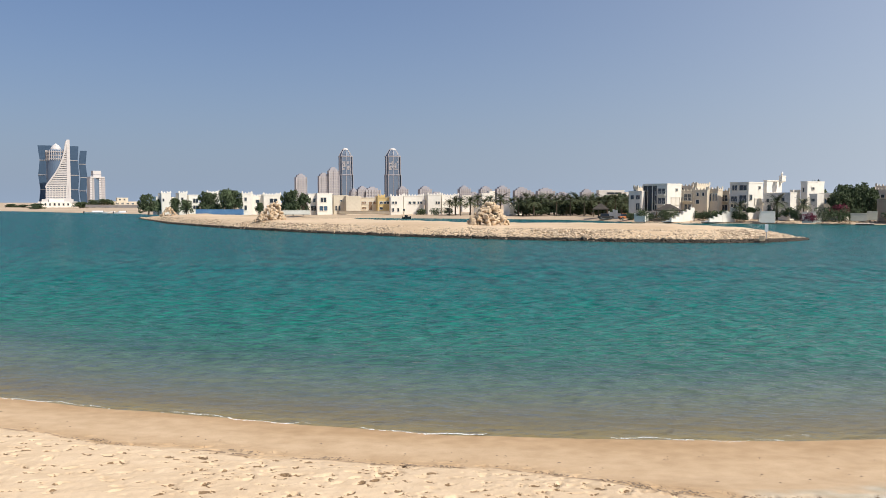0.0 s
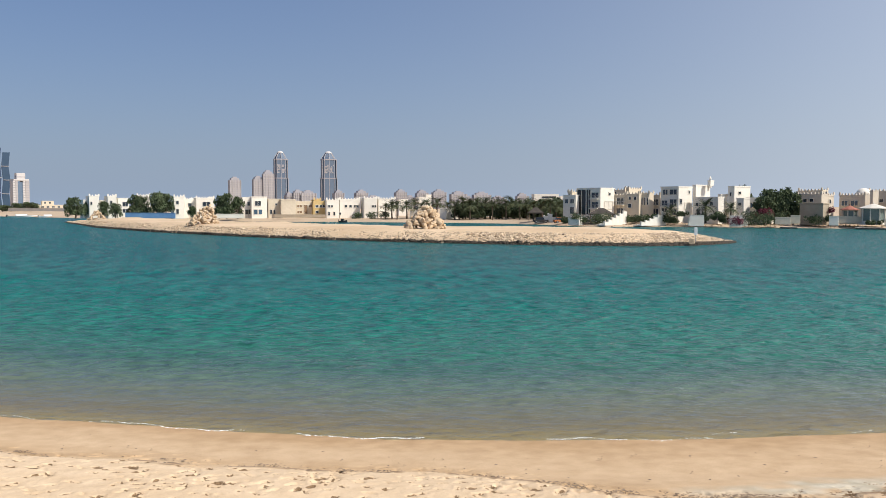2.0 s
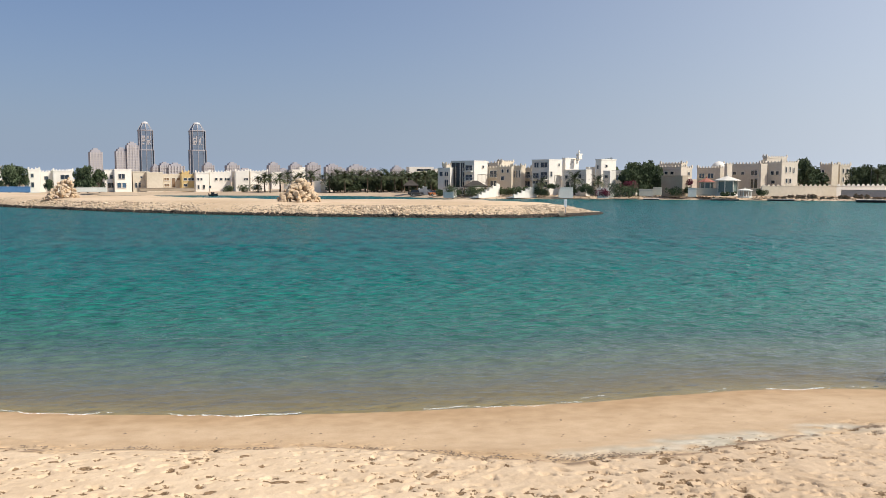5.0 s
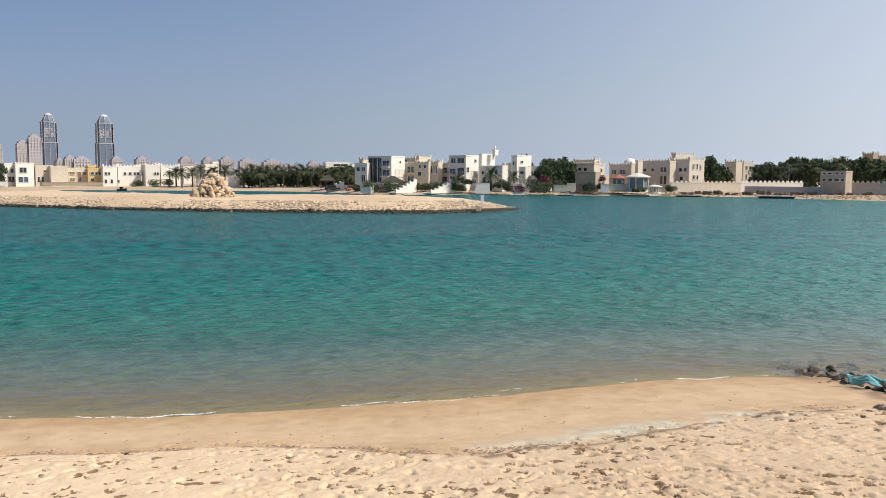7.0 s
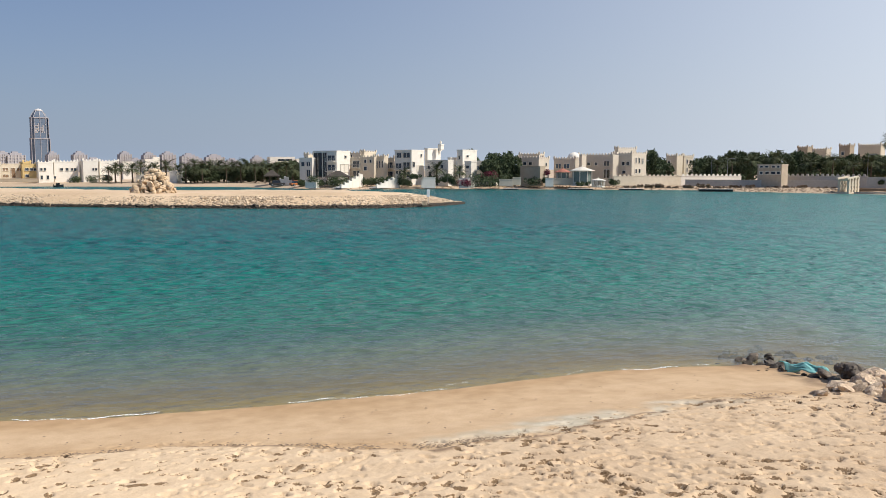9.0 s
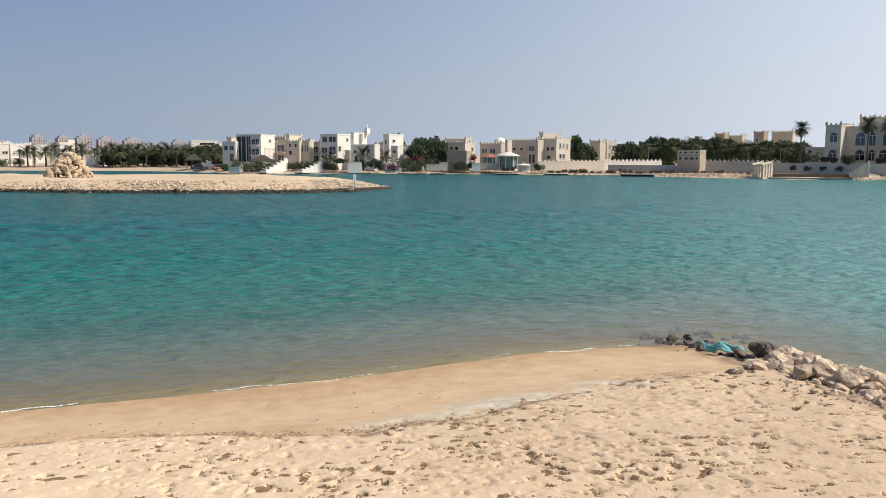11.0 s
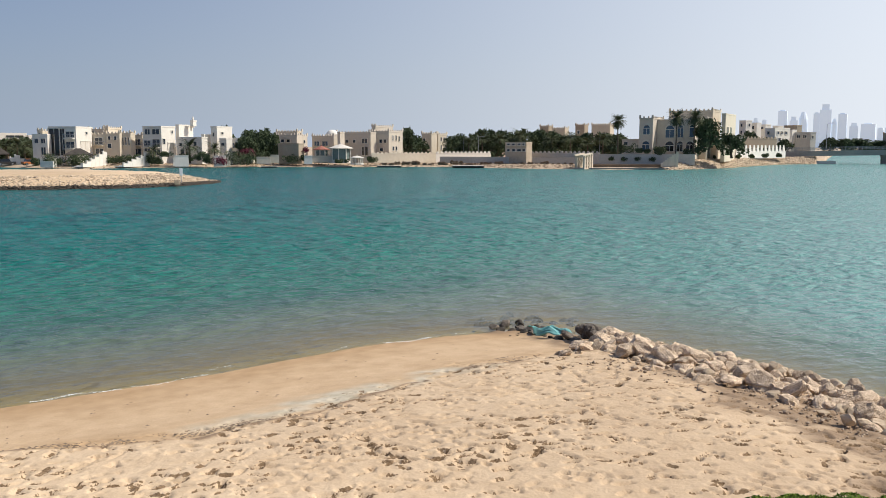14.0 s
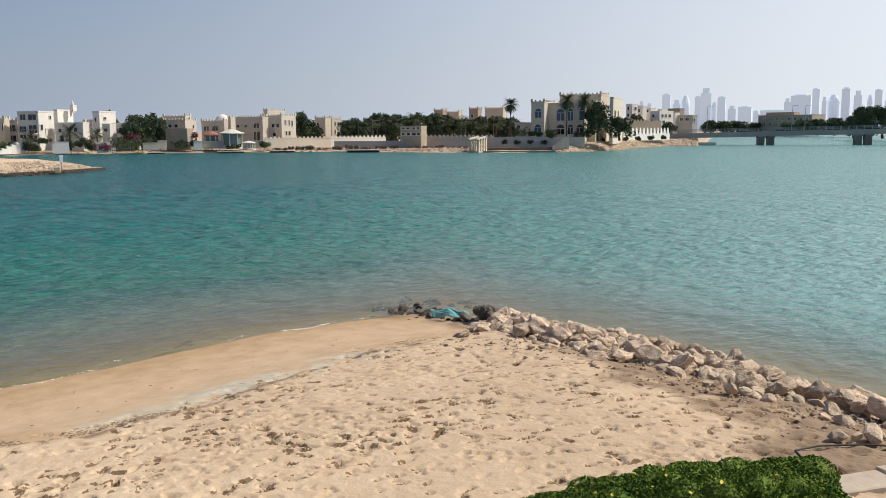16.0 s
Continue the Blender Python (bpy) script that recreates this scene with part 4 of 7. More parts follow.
b = block(v, "cream", 0.0, 0.0, 4.15, 2.5, 7.83, True)
opening(b, "glass", True, 0.0, 0.0, -3.26, -2.57, 6.47, 7.37)
opening(b, "glass", True, 0.0, 0.0, -1.53, -0.84, 6.47, 7.37)
opening(b, "glass", True, 0.0, 0.0, -3.46, -2.42, 4.29, 5.36)
b = block(v, "cream", -4.12, -0.1, 4.18, 2.5, 7.56, True)
balcony(b, "cream", -4.12, -0.1, -3.29, -0.35, 5.06)
opening(b, "glass", True, -4.12, -0.1, -2.94, -0.7, 5.23, 6.96)
opening(b, "glass", True, -4.12, -0.1, -2.79, -0.7, 2.56, 4.11)
b = block(v, "cream", -9.52, 8.32, 4.71, 2.5, 9.17, True)
opening(b, "glass", True, -9.52, 8.32, -3.63, -2.9, 8.34, 8.97)
b = block(v, "cream", -8.56, 8.9, 1.29, 7.18, 9.49, True)
b = block(v, "cream", 2.41, 1.38, 3.06, 2.5, 7.96, True)
opening(b, "glass", True, 2.41, 1.38, -2.37, -2.02, 5.06, 7.07)
opening(b, "glass", True, 2.41, 1.38, -1.53, -1.19, 5.06, 7.07)
opening(b, "glass", True, 2.41, 1.38, -0.64, -0.3, 5.06, 7.07)
b = block(v, "cream", 3.56, 5.44, 3.45, 2.5, 7.53, True)
balcony(b, "cream", 3.56, 5.44, -2.75, -0.35, 4.93)
opening(b, "glass", True, 3.56, 5.44, -2.55, -0.5, 5.06, 6.62)
opening(b, "glass", True, 3.56, 5.44, -2.4, -0.5, 2.25, 3.98)
v = villa("white three storey villa with large windows and a roof turret", 80.71, 226.02, 0.7, -59.65)
b = block(v, "white", 0.0, 0.0, 6.29, 5.67, 9.77, False)
balcony(b, "white", 0.0, 0.0, -5.91, -0.38, 4.59)
opening(b, "glass", True, 0.0, 0.0, -5.36, -3.72, 7.9, 9.24)
opening(b, "glass", True, 0.0, 0.0, -2.95, -0.55, 7.9, 9.24)
opening(b, "glass", True, 0.0, 0.0, -5.74, -3.72, 4.93, 6.27)
opening(b, "glass", True, 0.0, 0.0, -2.95, -0.55, 4.59, 6.56)
opening(b, "glass", True, 0.0, 0.0, -5.74, -3.88, 2.5, 4.17)
opening(b, "glass", True, 0.0, 0.0, -2.95, -0.55, 2.37, 3.88)
opening(b, "glass", False, 0.0, 0.0, 3.91, 4.56, 8.19, 8.95)
opening(b, "glass", False, 0.0, 0.0, 0.46, 1.3, 5.34, 6.68)
opening(b, "trim", False, 0.0, 0.0, 2.41, 4.56, 4.0, 5.64)
b = block(v, "white", -0.31, 7.52, 1.12, 6.15, 10.33, False)
b = block(v, "white", 9.83, 4.05, 8.37, 2.5, 6.89, False)
opening(b, "glass", True, 9.83, 4.05, -7.29, -6.37, 4.76, 5.63)
opening(b, "glass", True, 9.83, 4.05, -4.81, -3.89, 4.76, 5.63)
opening(b, "glass", True, 9.83, 4.05, -6.91, -5.83, 2.57, 3.89)
opening(b, "glass", True, 9.83, 4.05, -2.65, -1.62, 4.92, 5.92)
b = block(v, "white", 7.32, 8.42, 1.0, 2.96, 7.66, False)
b = block(v, "white", 2.06, 10.68, 1.0, 1.5, 11.52, False, 10.23)
v = villa("white flat roofed villa with plain walls", 94.44, 221.73, 0.7, -63.07)
b = block(v, "white", 0.0, 0.0, 2.14, 6.41, 9.83, False)
opening(b, "glass", True, 0.0, 0.0, -1.43, -0.88, 7.41, 8.42)
opening(b, "glass", False, 0.0, 0.0, 1.64, 2.49, 8.0, 8.59)
b = block(v, "white", 4.38, -1.56, 2.38, 2.5, 6.56, False)
opening(b, "glass", True, 4.38, -1.56, -1.73, -0.65, 4.92, 5.63)
b = block(v, "white", 5.87, 3.5, 4.98, 2.5, 6.71, False)
opening(b, "blueglass", True, 5.87, 3.5, -4.1, -2.73, 4.34, 5.64)
opening(b, "blueglass", True, 5.87, 3.5, -2.02, -0.66, 4.46, 5.64)
opening(b, "glass", True, 5.87, 3.5, -3.77, -2.57, 2.16, 3.33)
b = block(v, "white", 5.4, 8.21, 3.34, 2.5, 6.88, False)
opening(b, "blueglass", True, 5.4, 8.21, -2.45, -1.39, 4.63, 5.65)
v = villa("beige crenellated villa behind a tan garden wall", 114.64, 214.26, 0.7, -63.15)
b = block(v, "beige", 0.0, 0.0, 7.51, 2.5, 7.67, True)
opening(b, "glass", True, 0.0, 0.0, -5.38, -4.3, 5.9, 6.67)
opening(b, "glass", True, 0.0, 0.0, -3.42, -2.33, 5.9, 6.67)
opening(b, "glass", True, 0.0, 0.0, -5.38, -4.14, 3.02, 4.08)
b = block(v, "cream", -5.63, 8.27, 7.44, 2.5, 8.74, True)
b = block(v, "beige", -1.87, 4.79, 1.85, 3.17, 7.44, True)
opening(b, "glass", False, -1.87, 4.79, 1.06, 1.81, 5.62, 6.53)
b = block(v, "tan", 6.64, -8.78, 6.67, 2.5, 5.22, False)
v = villa("large beige crenellated villa with a square tower and tall windows", 136.02, 200.15, 0.7, -72.2)
b = block(v, "beige", 0.0, 0.0, 6.49, 6.52, 8.71, True)
opening(b, "glass", True, 0.0, 0.0, -5.31, -4.5, 5.77, 6.7)
opening(b, "glass", True, 0.0, 0.0, -3.32, -2.36, 5.77, 6.7)
opening(b, "glass", True, 0.0, 0.0, -1.77, -0.8, 5.77, 6.7)
opening(b, "blackglass", True, 0.0, 0.0, -5.9, -4.72, 3.45, 4.25)
opening(b, "glass", True, 0.0, 0.0, -3.16, -1.98, 3.45, 4.25)
opening(b, "glass", False, 0.0, 0.0, 1.51, 1.99, 6.41, 7.8)
opening(b, "glass", False, 0.0, 0.0, 3.02, 3.5, 6.41, 7.8)
opening(b, "glass", False, 0.0, 0.0, 4.53, 5.01, 6.24, 7.63)
opening(b, "glass", False, 0.0, 0.0, 1.51, 2.26, 3.62, 4.72)
opening(b, "glass", False, 0.0, 0.0, 3.02, 3.77, 3.62, 4.72)
b = block(v, "beige", -6.12, -1.05, 12.48, 2.5, 8.47, True)
opening(b, "glass", True, -6.12, -1.05, -6.08, -5.1, 5.83, 6.6)
opening(b, "glass", True, -6.12, -1.05, -2.77, -0.76, 5.66, 6.94)
opening(b, "blackglass", True, -6.12, -1.05, -2.77, -1.95, 2.06, 4.59)
opening(b, "blackglass", True, -6.12, -1.05, -1.57, -0.6, 2.06, 4.59)
opening(b, "glass", True, -6.12, -1.05, -9.01, -7.81, 5.83, 6.6)
b = block(v, "beige", -9.19, 5.47, 1.4, 8.36, 10.31, True)
b = block(v, "beige", -3.36, -3.96, 1.0, 2.5, 8.36, False)
b = block(v, "beige", -14.5, -6.88, 8.34, 2.5, 7.41, True)
opening(b, "blueglass", True, -14.5, -6.88, -7.36, -5.45, 4.93, 6.17)
opening(b, "blueglass", True, -14.5, -6.88, -4.3, -2.18, 4.93, 6.17)
b = block(v, "beige", -11.17, -7.95, 1.0, 2.0, 8.44, False)
v = villa("pale villa with a rounded corner tower among trees", 157.82, 209.13, 0.7, -77.04)
b = block(v, "cream", 0.0, 0.0, 4.0, 2.7, 8.36, True)
opening(b, "glass", True, 0.0, 0.0, -3.28, -2.45, 6.17, 7.18)
opening(b, "glass", True, 0.0, 0.0, -2.21, -1.31, 3.79, 4.8)
b = block(v, "cream", -0.97, 4.4, 1.09, 4.33, 8.24, True)
opening(b, "glass", False, -0.97, 4.4, 1.08, 1.66, 6.33, 7.54)
opening(b, "glass", False, -0.97, 4.4, 2.74, 3.25, 6.33, 7.54)
opening(b, "glass", False, -0.97, 4.4, 1.08, 1.66, 3.78, 5.12)
v = villa("flat roofed wooden clad kiosk on the waterside wall", 155.2, 164.29, 0.7, -78.37, "kiosk", "kiosk")
b = block(v, "slab", 0.0, 0.0, 6.93, 2.61, 5.63, False)
opening(b, "glass", True, 0.0, 0.0, -6.21, -5.3, 5.12, 5.55)
opening(b, "glass", True, 0.0, 0.0, -4.72, -3.66, 5.12, 5.55)
opening(b, "glass", True, 0.0, 0.0, -2.74, -1.83, 5.12, 5.55)
opening(b, "glass", True, 0.0, 0.0, -1.25, -0.53, 5.12, 5.55)
opening(b, "glass", True, 0.0, 0.0, -6.21, -5.3, 3.5, 4.09)
opening(b, "glass", True, 0.0, 0.0, -4.57, -3.47, 3.5, 4.09)
opening(b, "glass", True, 0.0, 0.0, -2.94, -1.64, 3.5, 4.09)
opening(b, "glass", True, 0.0, 0.0, -1.25, -0.34, 3.5, 4.09)
v = villa("beige crenellated villa half hidden behind trees", 234.64, 217.59, 0.7, -82.16)
b = block(v, "tan", 0.0, 0.0, 4.09, 2.5, 12.36, True)
opening(b, "glass", True, 0.0, 0.0, -3.07, -2.05, 9.49, 10.55)
b = block(v, "tan", -13.02, -4.57, 4.14, 2.5, 11.96, True)
b = block(v, "cream", -10.54, 2.28, 5.87, 2.5, 11.36, True)
b = block(v, "cream", 4.42, 10.25, 8.4, 2.5, 12.69, True)
v = villa("large pale villa with arched windows and crenellated roof", 176.97, 140.56, 1.6, -67.54)
b = block(v, "beige", 0.0, 0.0, 3.57, 10.0, 10.83, True)
opening(b, "blueglass", True, 0.0, 0.0, -2.46, -0.78, 6.98, 8.46, True)
opening(b, "blueglass", True, 0.0, 0.0, -2.63, -0.78, 2.87, 4.32, True)
b = block(v, "beige", 9.84, 3.61, 10.88, 12.0, 10.49, False)
opening(b, "blueglass", True, 9.84, 3.61, -7.5, -5.36, 6.2, 8.18, True)
opening(b, "blueglass", True, 9.84, 3.61, -4.45, -3.05, 6.2, 8.55, True)
opening(b, "blueglass", True, 9.84, 3.61, -1.4, -0.16, 6.32, 8.63, True)
opening(b, "blackglass", True, 9.84, 3.61, -7.5, -5.36, 2.67, 4.1, True)
opening(b, "blackglass", True, 9.84, 3.61, -4.45, -3.05, 2.67, 4.47, True)
opening(b, "blackglass", True, 9.84, 3.61, -2.14, -0.33, 2.67, 4.26, True)
b = block(v, "cream", 11.9, 13.31, 11.44, 10.0, 12.98, True)
b = block(v, "cream", 11.89, 7.16, 2.8, 15.44, 10.68, True)
b = block(v, "cream", 15.92, 10.07, 1.0, 12.93, 12.02, False)
opening(b, "glass", False, 15.92, 10.07, 1.62, 3.23, 7.38, 8.84)
opening(b, "glass", False, 15.92, 10.07, 6.02, 7.05, 7.38, 8.84)
b = block(v, "beige", -5.03, 4.77, 4.59, 8.0, 5.53, False)
opening(b, "glass", True, -5.03, 4.77, -3.96, -2.99, 4.22, 5.11)
v = villa("white villas stepping down behind the zigzag wall", 270.69, 174.38, 0.7, -97.21)
b = block(v, "white", -0.0, 0.0, 2.86, 3.23, 13.67, False)
opening(b, "glass", True, -0.0, 0.0, -2.13, -1.32, 11.83, 12.84)
opening(b, "glass", True, -0.0, 0.0, -2.13, -1.32, 9.35, 10.36)
opening(b, "glass", False, -0.0, 0.0, 1.31, 2.27, 11.83, 12.84)
b = block(v, "white", -0.99, 6.97, 2.69, 2.5, 12.98, False)
opening(b, "glass", True, -0.99, 6.97, -1.87, -1.05, 11.1, 12.13)
b = block(v, "white", 12.5, -0.14, 4.08, 7.84, 10.81, False)
opening(b, "glass", True, 12.5, -0.14, -3.08, -2.07, 8.97, 9.95)
opening(b, "glass", False, 12.5, -0.14, 1.19, 2.13, 8.97, 9.95)
opening(b, "glass", False, 12.5, -0.14, 3.07, 3.92, 8.97, 9.95)
opening(b, "glass", False, 12.5, -0.14, 5.12, 6.39, 8.97, 9.95)
opening(b, "glass", False, 12.5, -0.14, 1.79, 3.07, 6.61, 7.76)
b = block(v, "white", -1.24, 11.93, 2.72, 3.16, 12.45, False)
opening(b, "glass", True, -1.24, 11.93, -1.89, -0.83, 11.12, 11.93)
b = block(v, "white", -0.48, 17.64, 2.14, 3.28, 12.07, False)
b = block(v, "white", 9.52, 12.73, 1.56, 2.5, 10.37, False)
v = villa("grey and white modern villa by the bridge", 281.6, 156.16, 0.7, -105.99)
b = block(v, "greywall", -0.0, 0.0, 7.23, 2.5, 9.45, False)
opening(b, "glass", True, -0.0, 0.0, -6.12, -4.45, 7.78, 8.79)
opening(b, "glass", True, -0.0, 0.0, -3.34, -1.67, 7.78, 8.79)
opening(b, "glass", False, -0.0, 0.0, 0.56, 1.35, 7.55, 8.57)
b = block(v, "tan", -10.37, 3.73, 6.06, 2.5, 12.1, False)
v = villa("low tan building beyond the bridge with many windows", 593.56, 239.33, 0.7, -93.04, "building", "building")
b = block(v, "tan", -0.0, 0.0, 39.19, 20.0, 13.65, True)
opening(b, "glass", True, -0.0, 0.0, -35.0, -33.65, 10.39, 11.95)
opening(b, "glass", True, -0.0, 0.0, -35.0, -33.65, 6.92, 8.49)
opening(b, "glass", True, -0.0, 0.0, -30.57, -29.09, 10.39, 11.95)
opening(b, "glass", True, -0.0, 0.0, -30.57, -29.09, 6.92, 8.49)
opening(b, "glass", True, -0.0, 0.0, -26.01, -24.65, 10.39, 11.95)
opening(b, "glass", True, -0.0, 0.0, -26.01, -24.65, 6.92, 8.49)
opening(b, "glass", True, -0.0, 0.0, -21.57, -20.21, 10.39, 11.95)
opening(b, "glass", True, -0.0, 0.0, -21.57, -20.21, 6.92, 8.49)
opening(b, "glass", True, -0.0, 0.0, -17.13, -15.78, 10.39, 11.95)
opening(b, "glass", True, -0.0, 0.0, -17.13, -15.78, 6.92, 8.49)
opening(b, "glass", True, -0.0, 0.0, -12.69, -11.34, 10.39, 11.95)
opening(b, "glass", True, -0.0, 0.0, -12.69, -11.34, 6.92, 8.49)
opening(b, "glass", True, -0.0, 0.0, -8.38, -6.9, 10.39, 11.95)
opening(b, "glass", True, -0.0, 0.0, -8.38, -6.9, 6.92, 8.49)
opening(b, "glass", True, -0.0, 0.0, -3.94, -2.59, 10.39, 11.95)
opening(b, "glass", True, -0.0, 0.0, -3.94, -2.59, 6.92, 8.49)
b = block(v, "tan", -16.97, 8.52, 20.81, 8.66, 15.88, False)
v = villa("white villa with corner pinnacles among trees", -100.66, 314.27, 0.7, 25.76)
b = block(v, "white", 0.0, 0.0, 3.37, 9.0, 7.78, True)
opening(b, "glass", True, 0.0, 0.0, -2.97, -2.38, 4.92, 5.95)
b = block(v, "white", -2.52, 3.37, 2.41, 9.0, 6.43, False)
opening(b, "glass", True, -2.52, 3.37, -1.58, -0.59, 2.59, 4.28)
b = block(v, "white", 4.34, 4.42, 3.31, 9.0, 6.26, False)
opening(b, "glass", True, 4.34, 4.42, -2.66, -1.65, 4.04, 5.33)
v = villa("white villa with pinnacled parapet and flat side wing", -94.53, 314.08, 0.7, 24.75)
b = block(v, "white", 0.0, 0.0, 3.01, 9.0, 7.76, True)
opening(b, "glass", True, 0.0, 0.0, -2.2, -1.45, 5.32, 6.35)
b = block(v, "white", 4.44, 1.37, 3.84, 9.0, 7.1, False)
opening(b, "glass", True, 4.44, 1.37, -2.21, -0.41, 4.45, 5.95)
opening(b, "glass", True, 4.44, 1.37, -2.21, -0.41, 2.15, 3.42)
v = villa("white villa with pinnacles behind dark trees", -85.55, 324.93, 0.7, 22.75)
b = block(v, "white", 0.0, 0.0, 4.62, 9.0, 8.14, True)
opening(b, "glass", True, 0.0, 0.0, -3.32, -2.49, 5.74, 6.85)
v = villa("white villa with deep recessed windows", -69.53, 309.28, 0.7, 20.67)
b = block(v, "white", 0.0, 0.0, 3.63, 9.0, 7.53, True)
opening(b, "glass", True, 0.0, 0.0, -2.85, -2.01, 5.13, 6.35)
opening(b, "glass", True, 0.0, 0.0, -2.85, -2.01, 1.81, 3.47)
b = block(v, "white", 4.38, 3.4, 3.9, 9.0, 6.73, True)
opening(b, "glass", True, 4.38, 3.4, -2.66, -1.47, 4.3, 5.53)
b = block(v, "white", 10.45, 0.38, 6.35, 9.0, 7.16, True)
opening(b, "glass", True, 10.45, 0.38, -4.1, -1.41, 4.47, 5.97)
opening(b, "glass", True, 10.45, 0.38, -4.72, -3.49, 1.79, 3.46)
v = villa("white villa with tall garden windows", -45.75, 307.62, 0.7, 16.46)
b = block(v, "white", 0.28, 1.98, 3.25, 9.0, 7.45, False)
opening(b, "glass", True, 0.28, 1.98, -1.43, -0.61, 4.69, 5.95)
opening(b, "blackglass", True, 0.28, 1.98, -2.21, -0.17, 1.63, 3.27)
b = block(v, "white", 5.42, -0.81, 5.54, 9.0, 7.6, False)
opening(b, "glass", True, 5.42, -0.81, -4.28, -2.25, 4.69, 6.32)
opening(b, "blueglass", True, 5.42, -0.81, -4.71, -3.45, 1.65, 3.28)
opening(b, "blueglass", True, 5.42, -0.81, -3.07, -1.86, 1.65, 3.28)
v = villa("cream villa with blank walls", -34.78, 310.06, 0.7, 14.4)
b = block(v, "cream", 0.0, 0.0, 5.39, 9.0, 6.85, False)
opening(b, "glass", True, 0.0, 0.0, -4.73, -4.12, 1.64, 3.28)
opening(b, "glass", True, 0.0, 0.0, -3.52, -2.91, 1.64, 3.28)
opening(b, "glass", True, 0.0, 0.0, -2.91, -2.31, 4.91, 5.51)
b = block(v, "cream", 3.96, -3.62, 5.28, 9.0, 6.61, False)
v = villa("cream villa with wooden balcony screens", -24.22, 314.07, 0.7, 12.41)
b = block(v, "cream", 0.0, 0.0, 6.5, 9.0, 6.04, False)
opening(b, "wood", True, 0.0, 0.0, -6.05, -4.39, 4.09, 4.91)
opening(b, "wood", True, 0.0, 0.0, -3.55, -2.33, 1.78, 4.91)
opening(b, "wood", True, 0.0, 0.0, -1.89, -0.22, 4.09, 4.91)
opening(b, "wood", True, 0.0, 0.0, -6.05, -4.39, 2.0, 2.82)
v = villa("ochre yellow villa with small square windows", -19.7, 311.38, 0.7, 11.62)
b = block(v, "yellow", 0.0, 0.0, 4.56, 9.0, 6.03, False)
opening(b, "glass", True, 0.0, 0.0, -3.74, -2.69, 4.09, 4.91)
opening(b, "glass", True, 0.0, 0.0, -2.25, -1.43, 4.09, 4.91)
opening(b, "glass", True, 0.0, 0.0, -3.74, -2.69, 2.02, 2.84)
opening(b, "glass", True, 0.0, 0.0, -1.21, -0.38, 4.09, 4.91)
b = block(v, "yellow", -1.17, 5.21, 2.51, 9.0, 6.58, True)
v = villa("white villa with paired windows and a taller wing", -14.78, 307.65, 0.7, 10.75)
b = block(v, "white", 0.0, 0.0, 4.51, 9.0, 6.52, True)
opening(b, "glass", True, 0.0, 0.0, -3.91, -3.26, 4.1, 4.91)
opening(b, "glass", True, 0.0, 0.0, -2.88, -2.23, 4.1, 4.91)
opening(b, "glass", True, 0.0, 0.0, -3.91, -3.26, 1.25, 2.49)
opening(b, "glass", True, 0.0, 0.0, -2.06, -1.41, 1.25, 2.49)
b = block(v, "white", 7.77, 0.83, 7.43, 9.0, 6.75, True)
opening(b, "glass", True, 7.77, 0.83, -5.57, -4.75, 4.1, 4.91)
opening(b, "glass", True, 7.77, 0.83, -3.93, -3.06, 4.1, 4.91)
opening(b, "glass", True, 7.77, 0.83, -2.24, -1.64, 4.1, 4.91)
opening(b, "glass", True, 7.77, 0.83, -1.42, -0.6, 4.1, 4.91)
opening(b, "glass", True, 7.77, 0.83, -7.87, -6.99, 1.45, 2.26)
v = villa("white villa with a garden door and low side wing", -1.12, 306.0, 0.7, 8.21)
b = block(v, "white", 0.0, 0.0, 4.69, 9.0, 7.09, True)
opening(b, "glass", True, 0.0, 0.0, -1.83, -1.24, 4.11, 4.91)
opening(b, "glass", True, 0.0, 0.0, -1.02, -0.38, 4.11, 4.91)
b = block(v, "white", 6.92, 1.99, 6.21, 9.0, 6.95, True)
opening(b, "glass", True, 6.92, 1.99, -2.94, -2.07, 3.88, 4.91)
opening(b, "glass", True, 6.92, 1.99, -4.57, -3.54, 1.24, 2.64)
v = villa("distant white villa with rooftop rooms", 22.93, 419.37, 0.7, 4.87)
b = block(v, "white", 0.0, 0.0, 4.22, 12.0, 8.78, False)
b = block(v, "white", 3.33, 7.6, 2.87, 9.0, 9.98, False)
b = block(v, "white", -16.39, -58.38, 3.87, 9.0, 7.21, False)
v = villa("small white garden building by the channel", 22.35, 287.13, 0.7, -24.45)
b = block(v, "white", 0.0, 0.0, 2.41, 12.2, 3.6, False)
b = block(v, "white", -10.88, 0.11, 2.49, 5.0, 2.46, False)
b = block(v, "white", 5.32, 33.41, 2.66, 5.0, 2.67, False)
v = villa("white flat roofed villa above the tree tops", 68.27, 322.86, 0.7, -3.94)
b = block(v, "white", 0.0, 0.0, 9.5, 9.0, 8.9, False)
opening(b, "glass", True, 0.0, 0.0, -6.42, -1.05, 7.6, 8.4)
b = block(v, "white", 3.4, -2.32, 3.2, 9.0, 8.2, False)
v = villa("long low pale building on the far bank", -215.0, 602.8, 0.7, 24.63, "building", "building")
b = block(v, "cream", 0.0, 0.0, 21.3, 9.0, 4.67, False)
opening(b, "glass", True, 0.0, 0.0, -19.06, -17.6, 3.01, 4.13)
opening(b, "glass", True, 0.0, 0.0, -15.7, -14.24, 3.01, 4.13)
opening(b, "glass", True, 0.0, 0.0, -12.33, -10.88, 3.01, 4.13)
opening(b, "glass", True, 0.0, 0.0, -8.97, -7.51, 3.01, 4.13)
opening(b, "glass", True, 0.0, 0.0, -5.61, -4.15, 3.01, 4.13)
